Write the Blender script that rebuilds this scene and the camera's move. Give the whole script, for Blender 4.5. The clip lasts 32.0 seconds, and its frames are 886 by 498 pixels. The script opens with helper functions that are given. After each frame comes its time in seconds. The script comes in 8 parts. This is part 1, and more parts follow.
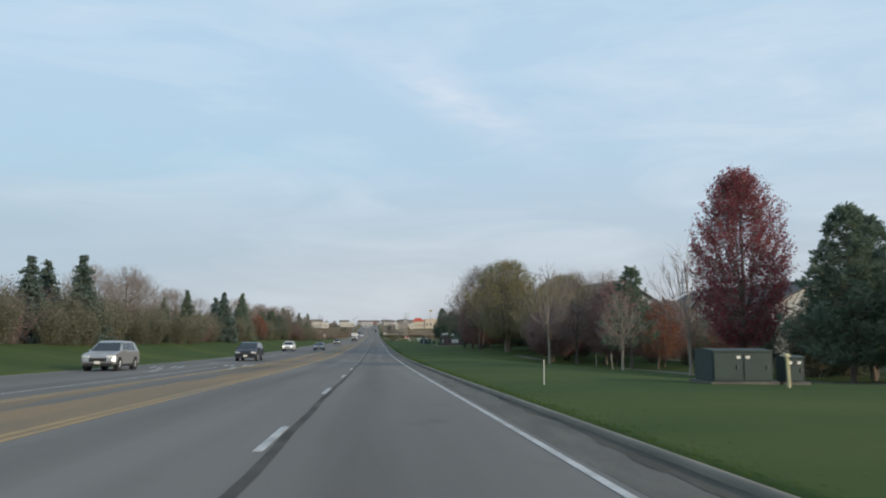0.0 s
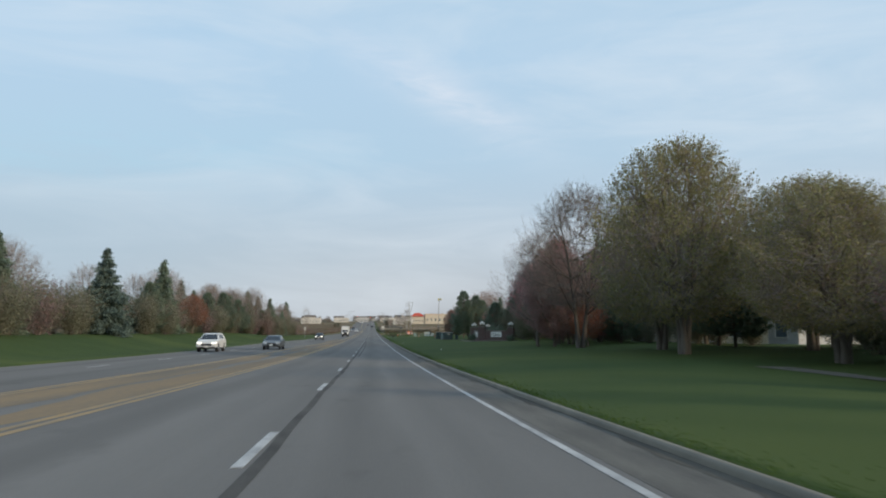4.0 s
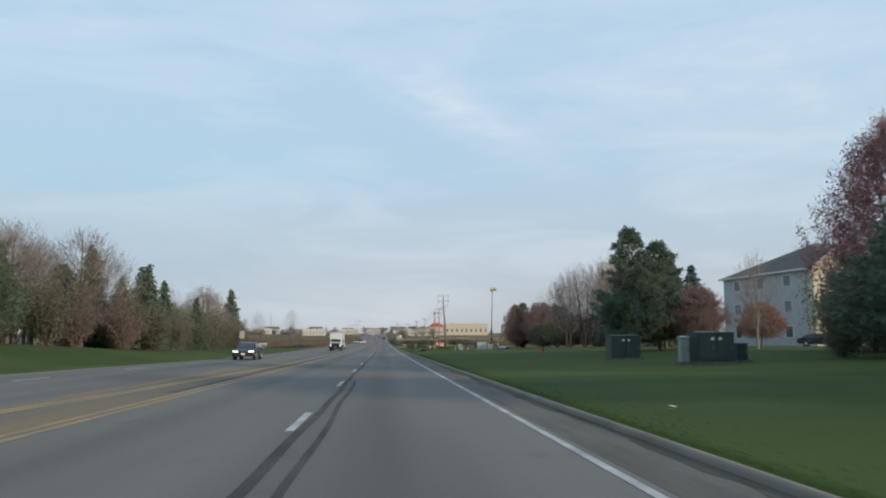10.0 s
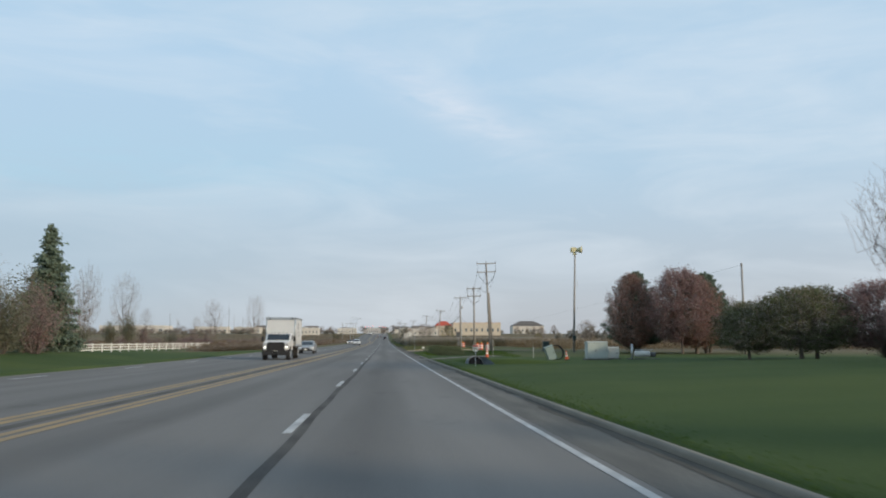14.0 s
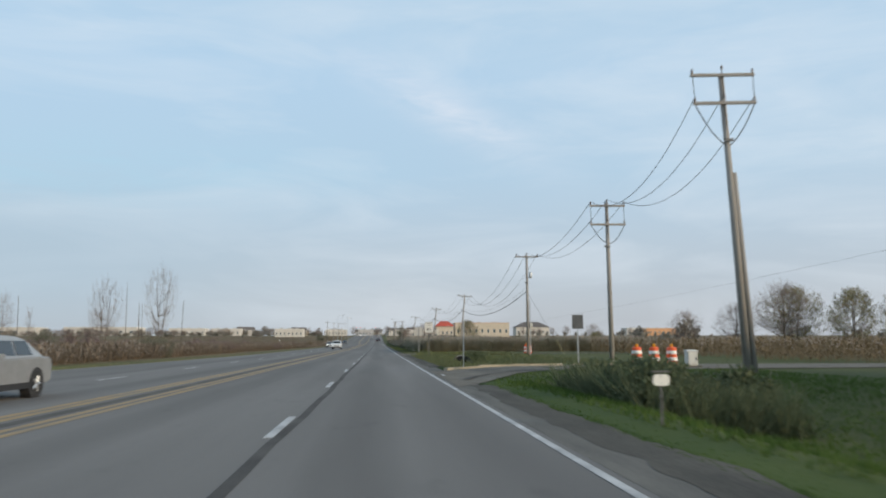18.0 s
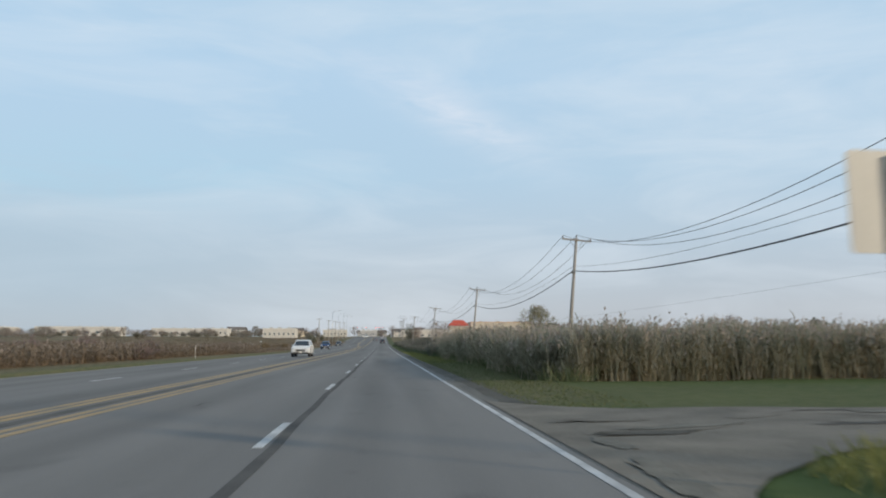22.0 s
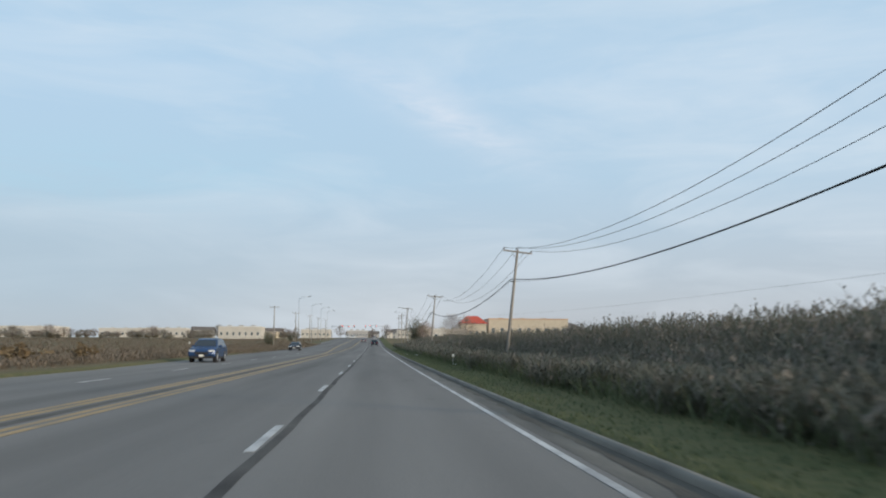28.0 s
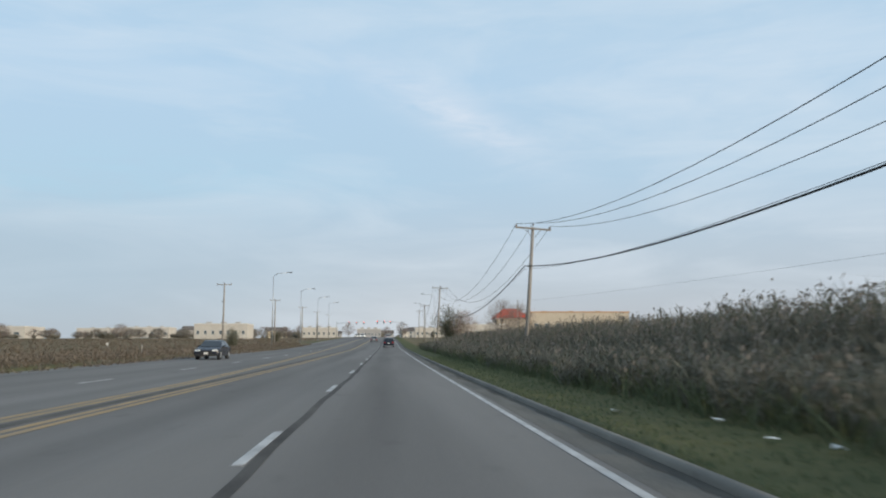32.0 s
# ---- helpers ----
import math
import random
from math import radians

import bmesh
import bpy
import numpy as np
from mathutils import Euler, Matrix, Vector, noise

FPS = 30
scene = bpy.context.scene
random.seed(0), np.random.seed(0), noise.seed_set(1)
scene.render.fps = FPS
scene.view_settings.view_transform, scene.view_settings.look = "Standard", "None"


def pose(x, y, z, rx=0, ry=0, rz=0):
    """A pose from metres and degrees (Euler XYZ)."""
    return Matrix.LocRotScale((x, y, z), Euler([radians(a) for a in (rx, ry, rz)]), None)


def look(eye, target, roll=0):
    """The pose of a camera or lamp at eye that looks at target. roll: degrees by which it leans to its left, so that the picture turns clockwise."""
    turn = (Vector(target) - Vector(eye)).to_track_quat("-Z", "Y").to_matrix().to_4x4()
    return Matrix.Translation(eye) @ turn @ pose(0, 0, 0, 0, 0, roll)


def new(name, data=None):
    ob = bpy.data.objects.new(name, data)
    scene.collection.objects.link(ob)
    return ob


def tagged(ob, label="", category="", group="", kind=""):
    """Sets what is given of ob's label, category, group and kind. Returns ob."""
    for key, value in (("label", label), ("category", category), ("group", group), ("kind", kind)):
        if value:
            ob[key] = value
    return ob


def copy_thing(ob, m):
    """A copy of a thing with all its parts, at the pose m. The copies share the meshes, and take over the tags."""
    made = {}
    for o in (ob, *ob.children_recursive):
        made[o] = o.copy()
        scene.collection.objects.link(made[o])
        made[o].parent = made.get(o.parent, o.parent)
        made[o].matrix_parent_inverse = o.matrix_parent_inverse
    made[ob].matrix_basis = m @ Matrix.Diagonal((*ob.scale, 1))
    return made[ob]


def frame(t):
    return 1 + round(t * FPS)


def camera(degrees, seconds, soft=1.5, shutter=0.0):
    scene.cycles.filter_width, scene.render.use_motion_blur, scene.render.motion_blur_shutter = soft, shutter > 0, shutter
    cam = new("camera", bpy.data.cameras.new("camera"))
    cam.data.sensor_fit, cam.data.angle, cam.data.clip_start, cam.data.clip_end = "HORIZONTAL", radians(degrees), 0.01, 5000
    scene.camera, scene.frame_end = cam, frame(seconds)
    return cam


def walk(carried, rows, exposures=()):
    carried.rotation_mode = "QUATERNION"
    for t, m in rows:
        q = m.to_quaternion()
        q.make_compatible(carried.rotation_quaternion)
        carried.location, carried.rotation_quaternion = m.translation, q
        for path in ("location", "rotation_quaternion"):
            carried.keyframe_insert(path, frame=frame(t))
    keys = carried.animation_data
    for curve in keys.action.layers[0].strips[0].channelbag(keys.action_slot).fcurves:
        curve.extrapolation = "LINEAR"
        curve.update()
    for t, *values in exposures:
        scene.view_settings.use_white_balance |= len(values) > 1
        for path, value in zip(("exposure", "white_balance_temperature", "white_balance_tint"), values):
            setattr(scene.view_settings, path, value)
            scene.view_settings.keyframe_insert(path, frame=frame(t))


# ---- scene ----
cam = camera(60.5, 32.0, soft=2.0, shutter=0.25)
PATH = [
    (0, (-2.217, 0.037, 4.397), (-1.344, 9.942, 5.459), 0.12),
    (0.5, (-2.245, 7.275, 4.245), (-1.367, 17.181, 5.286), 0.09),
    (1, (-2.271, 14.721, 4.073), (-1.393, 24.627, 5.124), 0.07),
    (1.5, (-2.283, 22.344, 3.883), (-1.410, 32.250, 4.930), 0.11),
    (2, (-2.291, 30.139, 3.688), (-1.416, 40.046, 4.728), 0.13),
    (2.5, (-2.309, 38.080, 3.495), (-1.428, 47.986, 4.537), 0.10),
    (4.5, (-2.324, 71.223, 2.782), (-1.388, 81.127, 3.802), 0.05),
    (5, (-2.337, 79.749, 2.623), (-1.398, 89.650, 3.660), -0.04),
    (5.5, (-2.320, 88.308, 2.478), (-1.376, 98.208, 3.525), -0.14),
    (6, (-2.317, 96.985, 2.343), (-1.403, 106.885, 3.418), -0.15),
    (6.5, (-2.301, 105.764, 2.218), (-1.406, 115.663, 3.316), -0.12),
    (7, (-2.295, 114.629, 2.105), (-1.426, 124.528, 3.225), 0.01),
    (7.5, (-2.293, 123.587, 2.010), (-1.436, 133.487, 3.134), -0.02),
    (8, (-2.297, 132.635, 1.931), (-1.452, 142.533, 3.078), -0.06),
    (8.5, (-2.317, 141.639, 1.866), (-1.493, 151.537, 3.027), -0.14),
    (9, (-2.335, 150.635, 1.809), (-1.534, 160.535, 2.971), -0.14),
    (9.5, (-2.313, 159.802, 1.758), (-1.527, 169.700, 2.945), -0.19),
    (10, (-2.286, 168.945, 1.712), (-1.511, 178.843, 2.906), -0.23),
    (10.5, (-2.257, 178.094, 1.670), (-1.499, 187.992, 2.873), -0.22),
    (11, (-2.227, 187.218, 1.631), (-1.488, 197.116, 2.844), -0.17),
    (11.5, (-2.226, 196.335, 1.593), (-1.491, 206.232, 2.818), -0.07),
    (12, (-2.232, 205.576, 1.555), (-1.516, 215.474, 2.780), -0.02),
    (12.5, (-2.235, 214.813, 1.516), (-1.506, 224.712, 2.730), 0.10),
    (13, (-2.241, 224.046, 1.476), (-1.505, 233.946, 2.680), 0.13),
    (13.5, (-2.266, 233.177, 1.439), (-1.519, 243.075, 2.649), 0.07),
    (15.5, (-2.288, 270.072, 1.316), (-1.485, 279.968, 2.510), -0.03),
    (16, (-2.317, 279.286, 1.293), (-1.502, 289.180, 2.500), -0.14),
    (16.5, (-2.279, 288.458, 1.273), (-1.457, 298.350, 2.482), -0.08),
    (17, (-2.242, 297.637, 1.259), (-1.415, 307.528, 2.476), 0.00),
    (17.5, (-2.211, 306.840, 1.252), (-1.379, 316.730, 2.475), -0.01),
    (18, (-2.189, 316.078, 1.252), (-1.344, 325.965, 2.495), -0.07),
    (18.5, (-2.156, 325.333, 1.257), (-1.322, 335.219, 2.513), -0.06),
    (19, (-2.127, 334.560, 1.264), (-1.283, 344.446, 2.511), -0.07),
    (19.5, (-2.107, 343.923, 1.272), (-1.290, 353.810, 2.533), -0.08),
    (20, (-2.091, 353.282, 1.284), (-1.293, 363.168, 2.563), 0.04),
    (20.5, (-2.113, 362.571, 1.298), (-1.331, 372.456, 2.594), 0.05),
    (21, (-2.125, 371.796, 1.314), (-1.338, 381.682, 2.597), 0.05),
    (21.5, (-2.133, 380.980, 1.331), (-1.351, 390.868, 2.602), 0.05),
    (22, (-2.148, 390.202, 1.351), (-1.359, 400.089, 2.622), 0.09),
    (22.5, (-2.192, 399.403, 1.373), (-1.381, 409.290, 2.639), 0.13),
    (23, (-2.239, 408.611, 1.398), (-1.413, 418.494, 2.680), 0.20),
    (23.5, (-2.263, 417.835, 1.427), (-1.423, 427.717, 2.705), 0.31),
    (24, (-2.274, 427.031, 1.458), (-1.412, 436.910, 2.742), 0.28),
    (24.5, (-2.266, 436.190, 1.487), (-1.389, 446.068, 2.774), 0.28),
    (26.5, (-2.260, 472.895, 1.569), (-1.399, 482.767, 2.908), 0.25),
    (27, (-2.245, 482.029, 1.584), (-1.374, 491.900, 2.927), 0.24),
    (27.5, (-2.230, 491.135, 1.604), (-1.319, 501.006, 2.919), 0.24),
    (28, (-2.207, 500.200, 1.631), (-1.312, 510.073, 2.942), 0.15),
    (28.5, (-2.164, 509.460, 1.669), (-1.278, 519.332, 2.994), 0.05),
    (29, (-2.128, 518.734, 1.715), (-1.266, 528.606, 3.053), -0.00),
    (29.5, (-2.121, 528.030, 1.766), (-1.280, 537.904, 3.103), -0.07),
    (30, (-2.131, 537.412, 1.820), (-1.321, 547.292, 3.135), -0.03),
    (30.5, (-2.112, 546.651, 1.876), (-1.332, 556.533, 3.189), -0.05),
    (31, (-2.100, 555.982, 1.938), (-1.346, 565.866, 3.257), -0.14),
    (31.5, (-2.109, 565.258, 2.004), (-1.379, 575.145, 3.316), -0.22),
    (32, (-2.121, 574.578, 2.074), (-1.400, 584.465, 3.386), -0.21),
]
walk(cam, [(t, look(eye, target, roll)) for t, eye, target, roll in PATH], [(0, 0.13, 6500, 7)])

# ---- world and light ----
SUN_EL, SUN_AZ = radians(17), radians(128)          # azimuth from +y towards +x
world = bpy.data.worlds.new("sky")
scene.world = world
world.use_nodes = True
wn, wl = world.node_tree.nodes, world.node_tree.links
wn.clear()


def wnode(kind, **kw):
    n = wn.new(kind)
    for k, v in kw.items():
        n.inputs[k].default_value = v
    return n


w_out = wnode("ShaderNodeOutputWorld")
w_bg = wnode("ShaderNodeBackground", Strength=0.105)
w_sky = wnode("ShaderNodeTexSky")
w_sky.sky_type, w_sky.sun_disc = "NISHITA", False
w_sky.sun_elevation, w_sky.sun_rotation = SUN_EL, SUN_AZ
w_sky.air_density, w_sky.dust_density, w_sky.ozone_density = 1.0, 1.5, 2.0
w_tc = wnode("ShaderNodeTexCoord")
w_sep = wnode("ShaderNodeSeparateXYZ")
wl.new(w_tc.outputs["Generated"], w_sep.inputs[0])
w_ramp = wnode("ShaderNodeValToRGB")
wl.new(w_sep.outputs["Z"], w_ramp.inputs[0])
el = w_ramp.color_ramp.elements
el[0].position, el[0].color = 0.0, (4.5, 4.75, 5.3, 1)
el[1].position, el[1].color = 1.0, (3.2, 4.6, 6.4, 1)
for p_, c_ in ((0.05, (4.7, 5.05, 5.75)), (0.12, (4.7, 5.45, 6.4)), (0.22, (4.4, 5.85, 7.3)), (0.34, (4.5, 6.1, 7.8)), (0.5, (4.8, 6.3, 7.8))):
    e_ = el.new(p_)
    e_.color = (*c_, 1)
w_mix = wnode("ShaderNodeMix")
w_mix.data_type = "RGBA"
w_mix.inputs[0].default_value = 0.86
wl.new(w_sky.outputs[0], w_mix.inputs[6])
wl.new(w_ramp.outputs[0], w_mix.inputs[7])
# thin streaky cirrus
w_map = wnode("ShaderNodeMapping")
w_map.inputs["Scale"].default_value = (1.3, 1.0, 5.5)
w_map.inputs["Rotation"].default_value = (0.0, 0.12, 0.3)
w_noise = wnode("ShaderNodeTexNoise", Scale=2.6, Detail=7.0, Roughness=0.55, Distortion=0.6)
wl.new(w_tc.outputs["Generated"], w_map.inputs[0])
wl.new(w_map.outputs[0], w_noise.inputs["Vector"])
w_cr = wnode("ShaderNodeValToRGB")
w_cr.color_ramp.elements[0].position, w_cr.color_ramp.elements[1].position = 0.42, 0.72
w_cr.color_ramp.elements[0].color, w_cr.color_ramp.elements[1].color = (0, 0, 0, 1), (0.45, 0.45, 0.45, 1)
wl.new(w_noise.outputs[0], w_cr.inputs[0])
w_cl = wnode("ShaderNodeMix")
w_cl.data_type = "RGBA"
w_cl.inputs[7].default_value = (6.7, 7.2, 7.9, 1)
wl.new(w_cr.outputs[0], w_cl.inputs[0])
wl.new(w_mix.outputs[2], w_cl.inputs[6])


def w_math(op, a, b=0.0, c=0.0):
    n = wn.new("ShaderNodeMath")
    n.operation = op
    for i, v in enumerate((a, b, c)):
        if isinstance(v, (int, float)):
            n.inputs[i].default_value = v
        else:
            wl.new(v, n.inputs[i])
    return n.outputs[0]


def w_bell(x, mid, width):
    """A soft bump of height one."""
    d = w_math("DIVIDE", w_math("SUBTRACT", x, mid), width)
    return w_math("EXPONENT", w_math("MULTIPLY", w_math("MULTIPLY", d, d), -1.0))


def w_over(under, fac, colour):
    n = wn.new("ShaderNodeMix")
    n.data_type = "RGBA"
    wl.new(fac, n.inputs[0])
    wl.new(under, n.inputs[6])
    n.inputs[7].default_value = (*colour, 1)
    return n.outputs[2]


# one brighter slanting streak of cirrus down the road, clear blue low in the north-west, thin white veil to the east
w_y = w_math("MAXIMUM", w_sep.outputs["Y"], 0.08)
w_a, w_b = w_math("DIVIDE", w_sep.outputs["X"], w_y), w_math("DIVIDE", w_sep.outputs["Z"], w_y)
w_n2 = wnode("ShaderNodeTexNoise", Scale=9.0, Detail=6.0, Roughness=0.6, Distortion=0.8)
wl.new(w_map.outputs[0], w_n2.inputs["Vector"])
w_rag = w_math("MULTIPLY_ADD", w_n2.outputs[0], 1.6, -0.25)
w_s = w_math("ADD", w_b, w_math("MULTIPLY", w_a, 0.5))
w_f1 = w_math("MULTIPLY", w_math("MULTIPLY", w_bell(w_s, 0.362, 0.034), w_bell(w_a, 0.09, 0.13)), w_rag)
w_f2 = w_math("MULTIPLY", w_math("MULTIPLY", w_bell(w_b, 0.225, 0.05), w_math("SMOOTH_MIN", w_math("MAXIMUM", w_math("MULTIPLY_ADD", w_a, -1.6, 0.15), 0.0), 0.75, 0.1)), w_rag)
w_f3 = w_math("MULTIPLY", w_math("MULTIPLY", w_bell(w_b, 0.37, 0.14), w_bell(w_a, 0.52, 0.28)), w_rag)
w_sky2 = w_over(w_cl.outputs[2], w_math("MINIMUM", w_math("MAXIMUM", w_f2, 0.0), 0.7), (3.95, 5.95, 7.4))
w_sky2 = w_over(w_sky2, w_math("MINIMUM", w_math("MAXIMUM", w_math("MULTIPLY", w_f3, 0.5), 0.0), 0.6), (5.9, 6.7, 7.7))
w_sky2 = w_over(w_sky2, w_math("MINIMUM", w_math("MAXIMUM", w_math("MULTIPLY", w_f1, 0.75), 0.0), 0.75), (6.7, 7.05, 7.9))
w_f4 = w_math("MULTIPLY", w_bell(w_b, 0.10, 0.10), w_math("MINIMUM", w_math("MAXIMUM", w_math("MULTIPLY_ADD", w_a, -1.5, 0.02), 0.0), 0.6))
w_sky2 = w_over(w_sky2, w_f4, (3.6, 4.7, 5.75))
wl.new(w_sky2, w_bg.inputs["Color"])
wl.new(w_bg.outputs[0], w_out.inputs[0])

sun = new("sun", bpy.data.lights.new("sun", "SUN"))
sun.data.energy, sun.data.angle, sun.data.color = 2.6, radians(3.0), (1.0, 0.80, 0.57)
s_dir = Vector((math.sin(SUN_AZ) * math.cos(SUN_EL), math.cos(SUN_AZ) * math.cos(SUN_EL), math.sin(SUN_EL)))
sun.matrix_world = look(tuple(s_dir * 50), (0, 0, 0))


# ---- materials ----
def mat(name, c1, c2=None, scale=4.0, rough=0.8, bump=0.0, fine=40.0, metal=0.0, island=False, per_object=False,
        stretch=(1, 1, 1), translucent=0.0, emit=0.0, spec=0.4):
    m = bpy.data.materials.new(name)
    m.use_nodes = True
    nt = m.node_tree
    n, l = nt.nodes, nt.links
    b = n["Principled BSDF"]
    b.inputs["Roughness"].default_value, b.inputs["Metallic"].default_value = rough, metal
    b.inputs["Specular IOR Level"].default_value = 0.1 if island else spec
    c2 = c2 or tuple(x * 0.8 for x in c1)
    tc, mp = n.new("ShaderNodeTexCoord"), n.new("ShaderNodeMapping")
    mp.inputs["Scale"].default_value = stretch
    l.new(tc.outputs["Object"], mp.inputs[0])
    mix = n.new("ShaderNodeMix")
    mix.data_type = "RGBA"
    mix.inputs[6].default_value, mix.inputs[7].default_value = (*c1, 1), (*c2, 1)
    big, small = n.new("ShaderNodeTexNoise"), n.new("ShaderNodeTexNoise")
    big.inputs["Scale"].default_value, small.inputs["Scale"].default_value = scale, fine
    big.inputs["Detail"].default_value, small.inputs["Detail"].default_value = 5, 3
    for t_ in (big, small):
        l.new(mp.outputs[0], t_.inputs["Vector"])
    add = n.new("ShaderNodeMath")
    add.operation = "MULTIPLY_ADD"
    add.inputs[1].default_value = 0.45
    l.new(small.outputs[0], add.inputs[0])
    l.new(big.outputs[0], add.inputs[2])
    rng = n.new("ShaderNodeMapRange")
    rng.inputs[1].default_value, rng.inputs[2].default_value = 0.5, 0.95
    l.new(add.outputs[0], rng.inputs[0])
    fac = rng.outputs[0]
    if island or per_object:
        src = n.new("ShaderNodeNewGeometry").outputs["Random Per Island"] if island else n.new("ShaderNodeObjectInfo").outputs["Random"]
        a2 = n.new("ShaderNodeMath")
        a2.operation = "MULTIPLY_ADD"
        a2.inputs[1].default_value = 0.35
        l.new(fac, a2.inputs[0])
        s2 = n.new("ShaderNodeMath")
        s2.operation = "MULTIPLY"
        s2.inputs[1].default_value = 0.7
        l.new(src, s2.inputs[0])
        l.new(s2.outputs[0], a2.inputs[2])
        fac = a2.outputs[0]
    l.new(fac, mix.inputs[0])
    l.new(mix.outputs[2], b.inputs["Base Color"])
    if bump:
        bp = n.new("ShaderNodeBump")
        bp.inputs["Strength"].default_value, bp.inputs["Distance"].default_value = bump, 0.02
        l.new(small.outputs[0], bp.inputs["Height"])
        l.new(bp.outputs[0], b.inputs["Normal"])
    if translucent:
        tr, ms = n.new("ShaderNodeBsdfTranslucent"), n.new("ShaderNodeMixShader")
        ms.inputs[0].default_value = translucent
        l.new(mix.outputs[2], tr.inputs[0])
        l.new(b.outputs[0], ms.inputs[1])
        l.new(tr.outputs[0], ms.inputs[2])
        l.new(ms.outputs[0], n["Material Output"].inputs[0])
    if emit:
        b.inputs["Emission Color"].default_value, b.inputs["Emission Strength"].default_value = (*c1, 1), emit
    return m


def glass_dark(name, c=(0.02, 0.025, 0.03)):
    m = mat(name, c, rough=0.08, spec=0.7)
    return m


